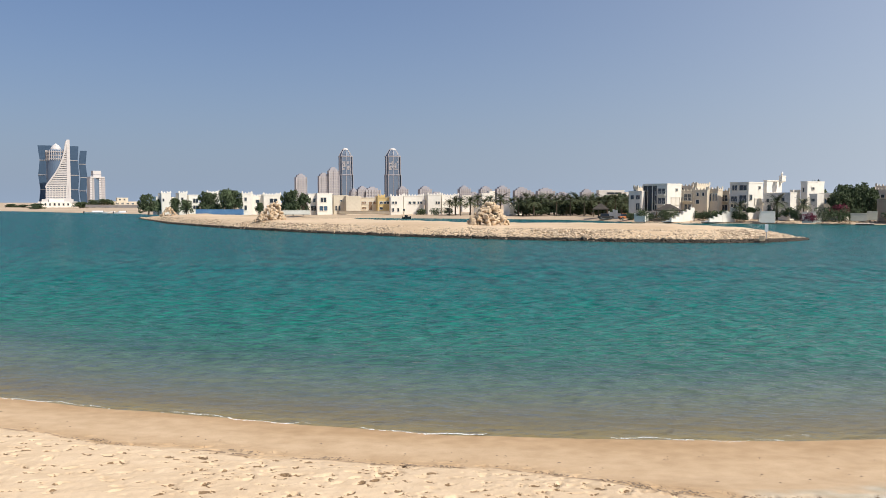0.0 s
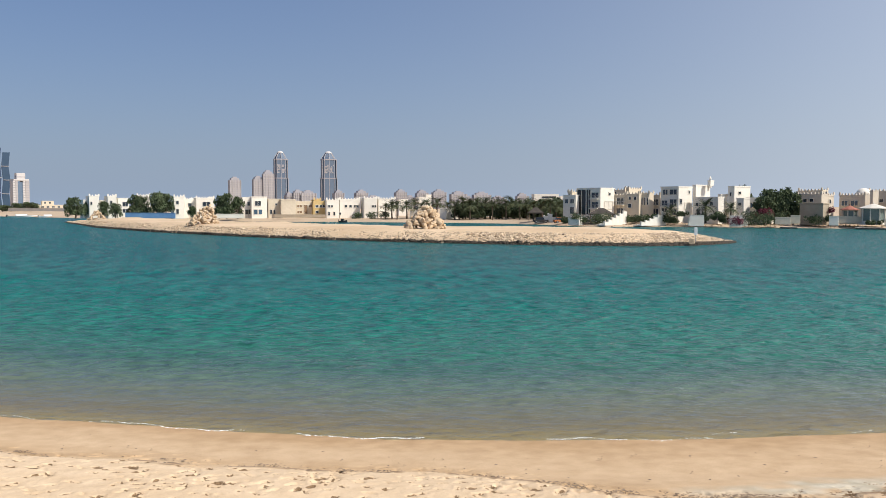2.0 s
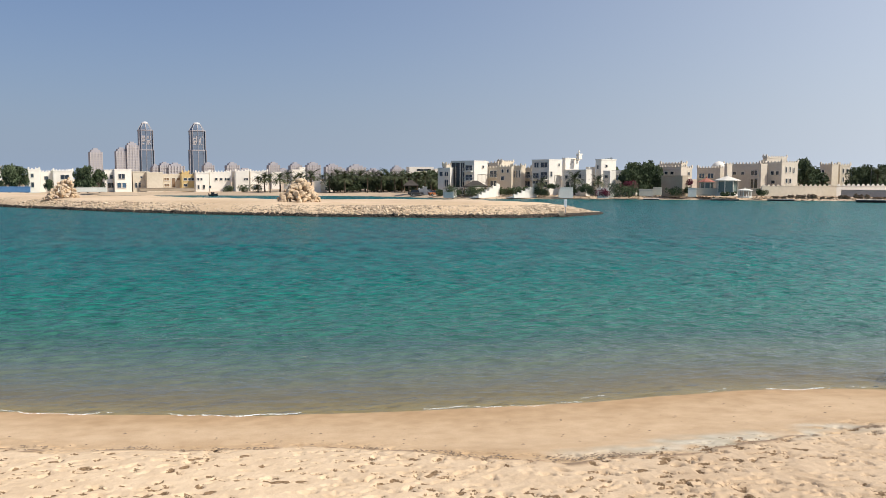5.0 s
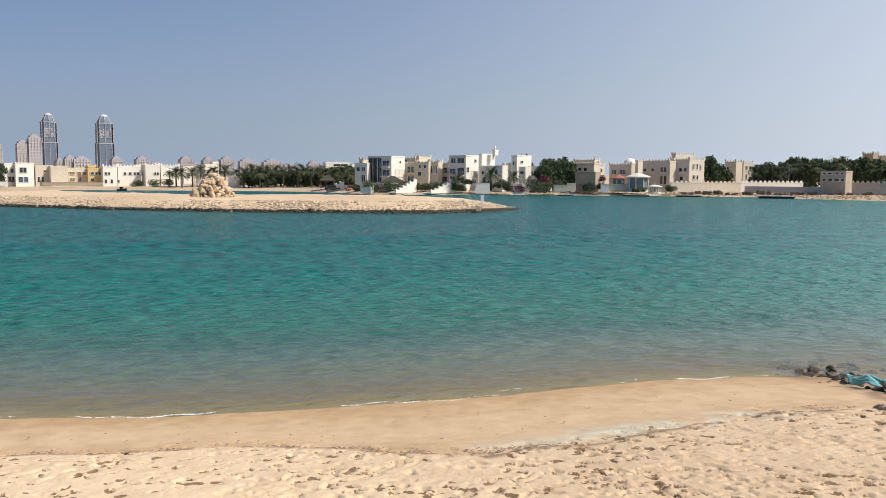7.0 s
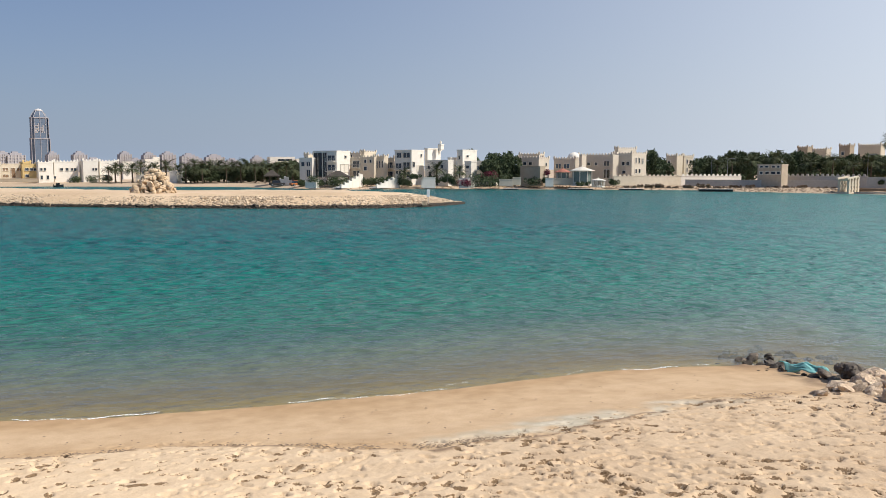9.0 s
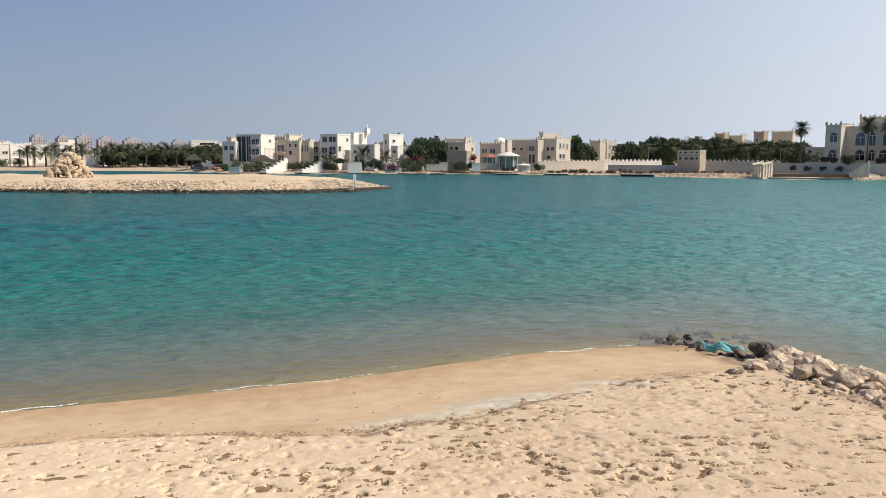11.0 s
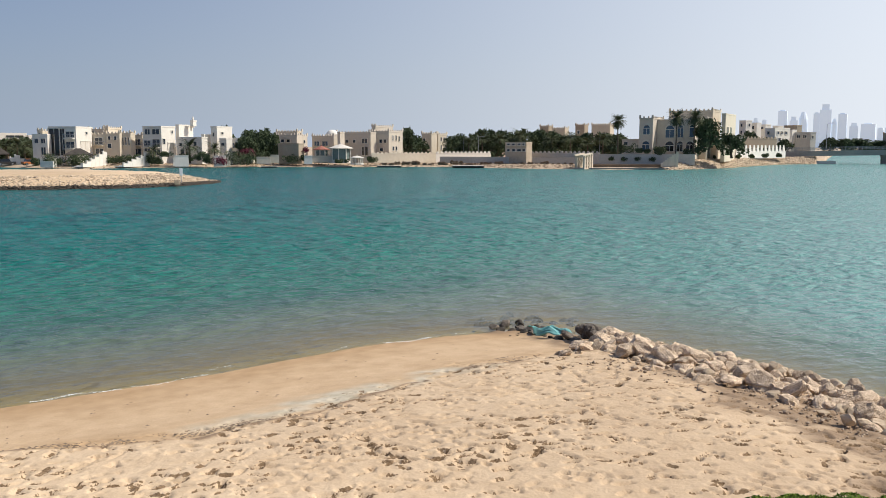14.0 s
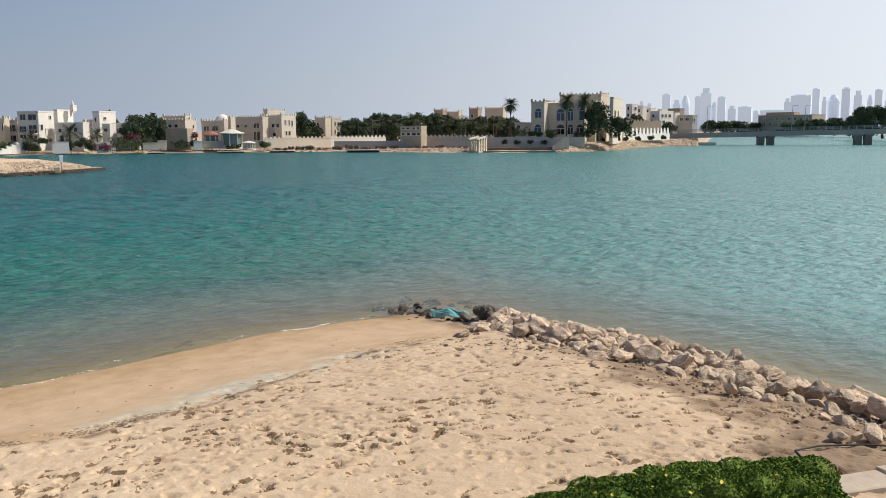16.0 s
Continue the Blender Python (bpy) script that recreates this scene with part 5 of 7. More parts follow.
opening(b, "glass", True, 0.0, 0.0, -2.24, -0.78, 3.01, 4.13)
b = block(v, "cream", -7.34, 6.62, 7.58, 9.0, 7.38, False)
opening(b, "glass", True, -7.34, 6.62, -6.11, -4.98, 5.81, 6.94)
opening(b, "glass", True, -7.34, 6.62, -3.06, -1.92, 5.81, 6.94)
v = villa("white domed waterfront building below the sail tower", -281.59, 640.87, 0.7, 28.72, "building", "building")
b = block(v, "white", 0.0, 0.0, 19.38, 10.0, 4.57, False)
opening(b, "glass", True, 0.0, 0.0, -17.05, -15.94, 1.99, 3.7)
opening(b, "glass", True, 0.0, 0.0, -13.98, -12.88, 1.99, 3.7)
opening(b, "glass", True, 0.0, 0.0, -10.91, -9.69, 1.99, 3.7)
opening(b, "glass", True, 0.0, 0.0, -7.85, -6.62, 1.99, 3.7)
opening(b, "glass", True, 0.0, 0.0, -4.78, -3.56, 1.99, 3.7)
opening(b, "glass", True, 0.0, 0.0, -1.59, -0.49, 1.99, 3.7)
b = block(v, "white", -3.41, 6.31, 10.14, 9.0, 6.3, False)
b = block(v, "white", 11.99, 1.86, 12.69, 9.0, 3.35, False)
tree(-19.14, 318, 0.8, 7.59, 7.55, kind=0)
tree(-18.54, 332, 0.8, 5.86, 2.74, kind=1)
tree(-17.55, 316, 0.8, 6.19, 4.21, kind=2)
tree(-16.82, 311, 0.8, 5.79, 4.67, kind=3)
tree(-15.7, 314, 0.8, 8.97, 5.94, kind=4)
tree(-15.17, 312, 0.8, 7.97, 5.37, kind=0)
tree(-14.37, 310, 0.8, 9.57, 7.21, kind=1)
tree(-13.79, 313, 0.8, 9.02, 7.06, kind=2)
tree(-12.53, 327, 0.8, 7.33, 4.6, kind=3)
tree(-10.52, 301, 0.8, 8.75, 4.82, kind=4)
tree(-10.04, 299, 0.8, 9.08, 5.29, kind=0)
tree(-9.36, 301, 0.8, 7.96, 6.2, kind=1)
tree(-12.2, 301, 0.8, 4.59, 3.65, kind=2)
tree(10.61, 292, 0.8, 7.3, 8.56, kind=3)
tree(11.61, 296, 0.8, 8.11, 8.4, kind=4)
tree(12.3, 286, 0.8, 7.05, 5.48, kind=0)
tree(23.52, 262, 0.8, 11.01, 6.03, kind=1)
tree(24.87, 237, 0.8, 7.51, 5.75, kind=2)
tree(25.49, 240, 0.8, 9.52, 5.7, kind=3)
tree(26.01, 242, 0.8, 10.28, 6.1, kind=4)
tree(26.59, 241, 0.8, 8.65, 4.97, kind=0)
tree(23.93, 258, 0.8, 8.26, 5.57, kind=1)
tree(35.36, 255, 0.8, 10.44, 5.69, kind=2)
tree(35.95, 250, 0.8, 8.28, 6.06, kind=3)
tree(36.37, 246, 0.8, 6.63, 6.62, kind=4)
tree(25.1, 240, 0.8, 9.35, 5.88, kind=0)
tree(26.03, 241, 0.8, 9.24, 6.6, kind=1)
tree(38.33, 262, 0.8, 8.04, 5.91, kind=2)
tree(38.9, 270, 0.8, 9.04, 6.15, kind=3)
tree(39.59, 266, 0.8, 9.11, 6.83, kind=4)
tree(40.4, 272, 0.8, 10.45, 6.2, kind=0)
tree(41.06, 268, 0.8, 10.17, 7.34, kind=1)
tree(41.72, 274, 0.8, 10.1, 6.31, kind=2)
tree(42.44, 270, 0.8, 9.65, 6.68, kind=3)
tree(42.95, 276, 0.8, 11.01, 6.62, kind=4)
tree(43.58, 266, 0.8, 9.58, 6.58, kind=0)
tree(44.28, 270, 0.8, 10.31, 7.46, kind=1)
tree(44.95, 262, 0.8, 9.64, 6.03, kind=2)
tree(45.8, 258, 0.8, 8.84, 7.13, kind=3)
tree(46.56, 262, 0.8, 8.59, 7.24, kind=4)
tree(47.5, 266, 0.8, 9.11, 7.29, kind=0)
tree(48.36, 268, 0.8, 9.28, 8.64, kind=1)
tree(49.3, 262, 0.8, 8.68, 8.38, kind=2)
tree(39.18, 252, 0.8, 6.28, 6.9, kind=3)
tree(41.35, 255, 0.8, 6.26, 5.87, kind=4)
tree(44.85, 250, 0.8, 6.14, 6.91, kind=0)
tree(50.05, 240, 0.8, 6.0, 7.68, kind=1)
tree(55.06, 222, 2.6, 10.07, 7.53, kind=2)
tree(56.45, 226, 2.6, 6.57, 7.56, kind=3)
tree(57.49, 312, 2.6, 8.89, 6.28, kind=4)
tree(58.53, 312, 2.6, 6.06, 6.81, kind=0)
tree(59.51, 312, 0.8, 7.42, 8.02, kind=1)
tree(70.95, 420, 0.8, 14.52, 12.42, kind=2)
tree(71.94, 425, 0.8, 15.31, 13.91, kind=3)
tree(73.06, 430, 0.8, 14.76, 15.43, kind=4)
tree(70.34, 440, 0.8, 10.46, 9.92, kind=0)
tree(62.1, 640, 0.8, 11.29, 15.05, "dark green tree on the far bank", kind=1)
tree(62.9, 640, 0.8, 10.4, 15.98, "dark green tree on the far bank", kind=2)
tree(63.77, 650, 0.8, 10.83, 18.75, "dark green tree on the far bank", kind=3)
tree(64.61, 655, 0.8, 9.62, 18.74, "dark green tree on the far bank", kind=4)
tree(67.49, 600, 0.8, 10.36, 14.11, "dark green tree on the far bank", kind=0)
tree(68.38, 610, 0.8, 11.09, 16.41, "dark green tree on the far bank", kind=1)
tree(69.33, 600, 0.8, 11.61, 16.0, "dark green tree on the far bank", kind=2)
tree(70.11, 600, 0.8, 9.73, 15.85, "dark green tree on the far bank", kind=3)
tree(66.68, 590, 0.8, 8.92, 14.02, "dark green tree on the far bank", kind=4)
tree(-25.51, 560, 0.8, 3.82, 10.86, "dark green tree on the far bank", kind=0)
tree(-25.48, 555, 0.8, 2.86, 4.98, "dark green tree on the far bank", kind=1)
tree(-23.15, 600, 0.8, 4.8, 11.2, "dark green tree on the far bank", kind=2)
tree(-22.31, 640, 0.8, 6.49, 10.08, "dark green tree on the far bank", kind=3)
tree(-21.66, 640, 0.8, 7.27, 14.12, "dark green tree on the far bank", kind=4)
tree(-26.89, 700, 0.8, 3.23, 10.18, "dark green tree on the far bank", kind=0)
tree(-26.28, 690, 0.8, 2.77, 10.37, "dark green tree on the far bank", kind=1)
tree(5.39, 303, 0.8, 5.6, 7.79, kind=0)
tree(5.88, 311, 0.8, 6.65, 7.92, kind=1)
tree(6.37, 308, 0.8, 6.47, 7.84, kind=2)
tree(6.85, 306, 0.8, 6.25, 7.71, kind=3)
tree(7.34, 304, 0.8, 6.03, 7.74, kind=4)
tree(7.82, 312, 0.8, 5.84, 7.87, kind=0)
tree(8.3, 310, 0.8, 5.62, 7.82, kind=1)
tree(8.79, 307, 0.8, 6.63, 7.67, kind=2)
tree(9.27, 305, 0.8, 6.4, 7.62, kind=3)
tree(9.75, 303, 0.8, 6.23, 7.57, kind=4)
tree(10.23, 311, 0.8, 6.06, 7.77, kind=0)
tree(10.7, 308, 0.8, 5.83, 7.62, kind=1)
tree(11.18, 306, 0.8, 5.61, 7.57, kind=2)
tree(11.65, 304, 0.8, 6.61, 7.52, kind=3)
tree(12.12, 312, 0.8, 6.44, 7.71, kind=4)
tree(5.31, 286, 0.8, 4.25, 6.79, "low bushy undergrowth below the palms", kind=2)
tree(5.73, 291, 0.8, 4.24, 6.91, "low bushy undergrowth below the palms", kind=3)
tree(6.14, 289, 0.8, 4.25, 6.87, "low bushy undergrowth below the palms", kind=4)
tree(6.55, 287, 0.8, 4.25, 6.75, "low bushy undergrowth below the palms", kind=0)
tree(6.96, 292, 0.8, 4.24, 6.87, "low bushy undergrowth below the palms", kind=1)
tree(7.37, 290, 0.8, 4.24, 6.82, "low bushy undergrowth below the palms", kind=2)
tree(7.78, 288, 0.8, 4.25, 6.77, "low bushy undergrowth below the palms", kind=3)
tree(8.19, 286, 0.8, 4.25, 6.72, "low bushy undergrowth below the palms", kind=4)
tree(8.6, 291, 0.8, 4.24, 6.77, "low bushy undergrowth below the palms", kind=0)
tree(9.01, 289, 0.8, 4.25, 6.73, "low bushy undergrowth below the palms", kind=1)
tree(9.42, 287, 0.8, 4.25, 6.68, "low bushy undergrowth below the palms", kind=2)
tree(9.82, 292, 0.8, 4.24, 6.8, "low bushy undergrowth below the palms", kind=3)
tree(10.23, 290, 0.8, 4.24, 6.68, "low bushy undergrowth below the palms", kind=4)
tree(10.63, 288, 0.8, 4.25, 6.63, "low bushy undergrowth below the palms", kind=0)
tree(11.03, 286, 0.8, 4.25, 6.59, "low bushy undergrowth below the palms", kind=1)
tree(11.43, 291, 0.8, 4.24, 6.7, "low bushy undergrowth below the palms", kind=2)
tree(11.83, 289, 0.8, 4.25, 6.59, "low bushy undergrowth below the palms", kind=3)
palm(1.12, 289, 0.8, 6.52, kind=0, spread=1.5)
palm(1.76, 294, 0.8, 7.16, kind=1, spread=1.5)
palm(2.26, 313, 0.8, 7.92, kind=0, spread=1.5)
palm(2.75, 308, 0.8, 6.64, kind=1, spread=1.5)
palm(3.13, 324, 0.8, 7.64, kind=0, spread=1.5)
palm(3.81, 320, 0.8, 8.44, kind=1, spread=1.5)
palm(4.52, 292, 0.8, 6.53, kind=0, spread=1.5)
palm(5.01, 285, 0.8, 7.09, kind=1, spread=1.5)
palm(5.54, 289, 0.8, 8.23, kind=0, spread=1.5)
palm(6.03, 281, 0.8, 7.2, kind=1, spread=1.5)
palm(6.51, 287, 0.8, 7.66, kind=0, spread=1.5)
palm(7.04, 292, 0.8, 8.27, kind=1, spread=1.5)
palm(7.52, 279, 0.8, 6.84, kind=0, spread=1.5)
palm(7.97, 289, 0.8, 8.03, kind=1, spread=1.5)
palm(8.45, 283, 0.8, 7.42, kind=0, spread=1.5)
palm(8.9, 294, 0.8, 8.29, kind=1, spread=1.5)
palm(9.34, 279, 0.8, 6.99, kind=0, spread=1.5)
palm(9.82, 287, 0.8, 7.81, kind=1, spread=1.5)
palm(10.3, 272, 0.8, 6.74, kind=0, spread=1.5)
palm(10.81, 276, 0.8, 7.16, kind=1, spread=1.5)
palm(11.4, 270, 0.8, 7.43, kind=0, spread=1.5)
palm(11.76, 272, 0.8, 6.74, kind=1, spread=1.5)
palm(0.36, 292, 0.8, 5.77, kind=0, spread=1.5)
palm(0.78, 296, 0.8, 6.97, kind=1, spread=1.5)
palm(42.95, 258, 0.8, 10.28, "date palm among dense trees behind the shore wall", kind=0, spread=1.35)
palm(46.25, 252, 0.8, 9.23, "date palm among dense trees behind the shore wall", kind=0, spread=1.35)
palm(48.38, 250, 0.8, 8.67, "date palm among dense trees behind the shore wall", kind=0, spread=1.35)
palm(41.63, 256, 0.8, 9.08, "date palm among dense trees behind the shore wall", kind=0, spread=1.35)
palm(47.39, 244, 0.8, 7.34, "date palm among dense trees behind the shore wall", kind=0, spread=1.35)
palm(49.66, 240, 0.8, 7.55, "date palm among dense trees behind the shore wall", kind=0, spread=1.35)
palm(40.42, 258, 0.8, 8.98, "date palm among dense trees behind the shore wall", kind=0, spread=1.35)
palm(45.04, 250, 0.8, 8.41, "date palm among dense trees behind the shore wall", kind=0, spread=1.35)
palm(39.55, 250, 0.8, 7.58, "date palm among dense trees behind the shore wall", kind=0, spread=1.35)
palm(21.35, 232, 1.0, 6.77, "bushy palm in front of a white villa wall", kind=1, spread=1.3)
palm(22.87, 231, 1.0, 5.87, "bushy palm in front of a white villa wall", kind=1, spread=1.3)
palm(19.14, 232, 1.0, 5.03, "bushy palm in front of a white villa wall", kind=1, spread=1.3)
palm(49.32, 222, 2.4, 11.32, "tall slim fan palm with a round crown by the arched villa", kind=2, spread=1.05)
palm(53.03, 220, 2.4, 12.24, "tall slim fan palm with a round crown by the arched villa", kind=2, spread=1.05)
palm(54.14, 220, 2.4, 12.21, "tall slim fan palm with a round crown by the arched villa", kind=2, spread=1.05)
bush(19.92, 231, 2.72, 1.57, 4.07, "clipped green shrubs below the white villa", "leaf", 0)
bush(22.03, 229, 2.06, 2.28, 3.92, "rounded green shrubs over the shore wall", "leaf", 1)
bush(24.05, 229, 0.74, 4.16, 4.56, "spreading green bush above the beach", "leaf", 2)
bush(24.81, 232, 2.67, 2.39, 5.06, "flowering pink bougainvillea by the villa", "bloom", 3)
bush(23.18, 226, 0.65, 2.49, 3.16, "pink bougainvillea hanging over a white wall", "bloom", 4)
bush(24.7, 228, 0.6, 4.2, 7.0, "dense green bushes spilling down to the beach", "leaf", 41)
bush(27.73, 232, 1.09, 2.47, 5.63, "low green bushes above the shore", "leaf", 5)
bush(28.46, 234, 3.62, 2.04, 3.14, "dark red flowering shrub against a tan wall", "bloom", 6)
bush(13.21, 230, 0.5, 3.59, 3.49, "dark bushy shrub beside the white steps", "leaf", 7)
bush(21.56, 232, 1.65, 1.66, 3.89, "low hedge over a white wall", "leaf", 8)
bush(-1.54, 299, 0.9, 2.51, 3.91, "garden shrubs in front of white villas", "leaf", 9)
bush(-0.51, 297, 0.9, 2.73, 3.94, "garden shrubs in front of white villas", "leaf", 10)
bush(0.23, 297, 0.9, 2.94, 3.32, "garden shrubs in front of white villas", "leaf", 11)
bush(14.63, 232, 0.68, 3.89, 5.75, "dense shade of low trees by the terrace", "leaf", 12)
bush(15.92, 236, 1.38, 2.27, 3.3, "dark garden shrubs below a cream villa", "leaf", 13)
bush(16.95, 235, 0.99, 2.38, 2.87, "dark garden shrubs below a cream villa", "leaf", 14)
bush(17.99, 236, 1.3, 2.22, 3.95, "low shrubs beside white steps", "leaf", 15)
bush(19.04, 232, 1.09, 2.35, 3.0, "dense green shrubs over a white wall", "leaf", 16)
bush(22.49, 230, 0.96, 2.53, 2.85, "low green hedge above the beach", "leaf", 17)
bush(21.02, 233, 2.0, 1.99, 3.78, "leafy shrubs behind a white shore wall", "leaf", 18)
bush(25.77, 232, 1.57, 2.79, 3.73, "spreading shrubs below a large tree", "leaf", 19)
bush(12.41, 236, 0.56, 2.76, 2.39, "dark shrubs by the parked vehicles", "leaf", 20)
bush(31.08, 229, 0.98, 1.44, 4.28, "low planting round the pavilion", "leaf", 21)
bush(33.1, 231, 1.15, 1.77, 2.62, "shrubs at the end of a cream wall", "leaf", 22)
bush(28.81, 232, 1.61, 2.02, 3.12, "low shrubs by the beach steps", "leaf", 23)
bush(49.96, 224, 3.82, 2.62, 4.42, "dark shrubs beside the arched villa", "leaf", 24)
bush(52.02, 222, 3.64, 2.17, 2.91, "dark shrubs on the arched villa terrace", "leaf", 25)
bush(54.07, 221, 3.19, 2.01, 4.28, "dark shrubs on the arched villa terrace", "leaf", 26)
bush(48.94, 219.0, 1.96, 1.3, 1.5, "round clipped shrub along the garden terrace", "leaf", 27)
bush(49.81, 219.0, 1.8, 1.3, 1.5, "round clipped shrub along the garden terrace", "leaf", 28)
bush(50.64, 219.0, 1.8, 1.3, 1.5, "round clipped shrub along the garden terrace", "leaf", 29)
bush(51.54, 219.0, 1.76, 1.3, 1.5, "round clipped shrub along the garden terrace", "leaf", 30)
bush(49.09, 219.0, 4.25, 1.3, 1.5, "round clipped shrub along the garden terrace", "leaf", 31)
bush(50.71, 219.0, 3.91, 1.3, 1.5, "round clipped shrub along the garden terrace", "leaf", 32)
bush(51.27, 219.0, 3.75, 1.3, 1.5, "round clipped shrub along the garden terrace", "leaf", 33)
bush(51.91, 219.0, 3.33, 1.3, 1.5, "round clipped shrub along the garden terrace", "leaf", 34)
bush(55.28, 238.66, 2.2, 1.3, 1.5, "round clipped shrub along the garden terrace", "leaf", 35)
bush(56.12, 243.72, 2.13, 1.3, 1.5, "round clipped shrub along the garden terrace", "leaf", 36)
bush(56.89, 248.34, 2.2, 1.3, 1.5, "round clipped shrub along the garden terrace", "leaf", 37)
bush(57.65, 252.96, 2.27, 1.3, 1.5, "round clipped shrub along the garden terrace", "leaf", 38)
bush(58.44, 257.8, 2.4, 1.3, 1.5, "round clipped shrub along the garden terrace", "leaf", 39)
bush(59.22, 262.64, 2.48, 1.3, 1.5, "round clipped shrub along the garden terrace", "leaf", 40)
garden_wall("cream crenellated garden wall above the beach", 33.07, 231, 37.34, 240, 1.01, 3.45, "cream", 0.4)
garden_wall("white crenellated garden wall above a grey one", 37.34, 240, 41.02, 248, 0.9, 3.5, "white", 0.5)
garden_wall("long grey retaining wall along the shore", 37.6, 233, 47.32, 227, 1.0, 2.6, "greywall")
garden_wall("brown earth bank below the terrace wall", 47.7, 213.5, 52.2, 214.5, 0.1, 1.05, "earth", 0.0, 3.0)
garden_wall("low dark stone kerb at the waterline", 47.5, 209.2, 52.6, 210.6, -0.4, 0.3, "concrete", 0.0, 0.5)
for k in range(14):   # dry scrub on the bank in front of the garden walls
    bush(34.0 + 0.95 * k, 228.5 - 0.55 * max(0, k - 5), 0.5, 0.7 + 0.3 * (k % 3), 3.0 + (k * 7 % 4), "low dry brown scrub on the sandy bank", "weed", 60 + k)
# added shrubs, standing in for the dark shade of the car ports
for k in range(7):
    bush(13.6 + 0.95 * k, 234.5, 0.8, 2.3 + 0.4 * (k % 3), 4.2, "dark shrubs added for the shaded strip behind the white stairs", "leaf", 80 + k)
garden_wall("grey crenellated terrace wall behind the kiosk", 43.6, 234, 48.15, 226, 0.8, 3.65, "greywall", 0.5)
garden_wall("grey terrace wall below the arched villa", 48.15, 219, 54.21, 219, 0.95, 3.51, "greywall")
garden_wall("low white shore wall", 12.63, 229, 13.31, 228, 0.3, 1.75, "white")
garden_wall("white wall at the water's edge", 20.39, 228, 21.25, 228, 0.3, 3.07, "white")
garden_wall("white wall with flowers at the water's edge", 22.81, 226, 23.58, 226, 0.3, 2.98, "white")
garden_wall("low beige boathouse wall on the shore", 25.51, 229, 26.42, 229, 0.9, 2.62, "beige")
garden_wall("pale shore wall in front of a villa", 26.42, 230, 26.97, 230, 1.12, 3.13, "cream")
garden_wall("white beach steps and wall", 28.6, 229, 29.13, 229, 0.78, 2.94, "white")
garden_wall("pale wall below the pavilion", 29.13, 232, 30.55, 232, 1.25, 2.87, "cream")
garden_wall("low terrace wall below a beige villa", 32.34, 234, 33.07, 234, 1.09, 2.89, "beige")
garden_wall("blue hoarding along the vacant plot", -16.26, 304, -13.25, 297, 1.15, 2.88, "bluefence")
garden_wall("low sandy boundary wall along the far beach", -7.0, 299, -3.62, 297, 1.29, 2.28, "tan")
garden_wall("long white boundary wall on the far bank", -22.83, 560, -19.12, 500, 2.08, 3.65, "trim")
garden_wall("low tan wall behind the zigzag wall", 57.11, 282, 59.08, 290, 5.0, 7.9, "tan", 0.6)
garden_wall("hedge topped garden wall on the far shore", -10.71, 295, -8.94, 295, 1.17, 2.51, "trim")


# ---- towers far behind ----
def octagon(w):
    c = w * 0.30
    return [(-w, -w + c), (-w + c, -w), (w - c, -w), (w, -w + c), (w, w - c), (w - c, w), (-w + c, w), (-w, w - c)]


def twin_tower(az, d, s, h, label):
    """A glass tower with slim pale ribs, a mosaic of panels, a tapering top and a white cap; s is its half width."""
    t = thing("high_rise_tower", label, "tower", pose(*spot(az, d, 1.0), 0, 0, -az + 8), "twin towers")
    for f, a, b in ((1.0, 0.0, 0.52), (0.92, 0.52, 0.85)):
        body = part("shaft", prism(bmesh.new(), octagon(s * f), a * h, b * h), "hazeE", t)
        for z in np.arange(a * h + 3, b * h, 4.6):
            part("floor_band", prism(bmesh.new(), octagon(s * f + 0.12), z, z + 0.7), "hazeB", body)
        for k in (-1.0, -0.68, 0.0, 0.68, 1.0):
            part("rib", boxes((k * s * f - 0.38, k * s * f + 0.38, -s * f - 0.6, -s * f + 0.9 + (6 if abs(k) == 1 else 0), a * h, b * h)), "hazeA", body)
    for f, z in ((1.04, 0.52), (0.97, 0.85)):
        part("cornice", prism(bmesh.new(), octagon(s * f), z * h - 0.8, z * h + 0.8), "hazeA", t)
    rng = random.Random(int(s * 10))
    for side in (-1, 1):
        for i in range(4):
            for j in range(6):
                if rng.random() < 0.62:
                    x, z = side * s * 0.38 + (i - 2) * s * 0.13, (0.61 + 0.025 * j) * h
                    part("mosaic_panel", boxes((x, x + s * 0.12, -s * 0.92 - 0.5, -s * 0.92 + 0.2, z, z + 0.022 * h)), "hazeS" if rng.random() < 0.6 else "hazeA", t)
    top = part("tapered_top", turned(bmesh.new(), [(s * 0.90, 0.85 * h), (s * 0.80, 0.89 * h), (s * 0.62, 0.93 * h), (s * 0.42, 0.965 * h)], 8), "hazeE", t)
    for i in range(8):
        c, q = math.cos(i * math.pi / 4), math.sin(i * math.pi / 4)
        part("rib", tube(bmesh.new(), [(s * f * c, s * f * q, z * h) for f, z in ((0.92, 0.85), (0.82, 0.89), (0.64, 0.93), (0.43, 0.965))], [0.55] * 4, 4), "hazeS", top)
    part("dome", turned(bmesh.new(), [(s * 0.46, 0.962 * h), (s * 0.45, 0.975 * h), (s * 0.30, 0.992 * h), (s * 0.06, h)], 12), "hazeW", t)


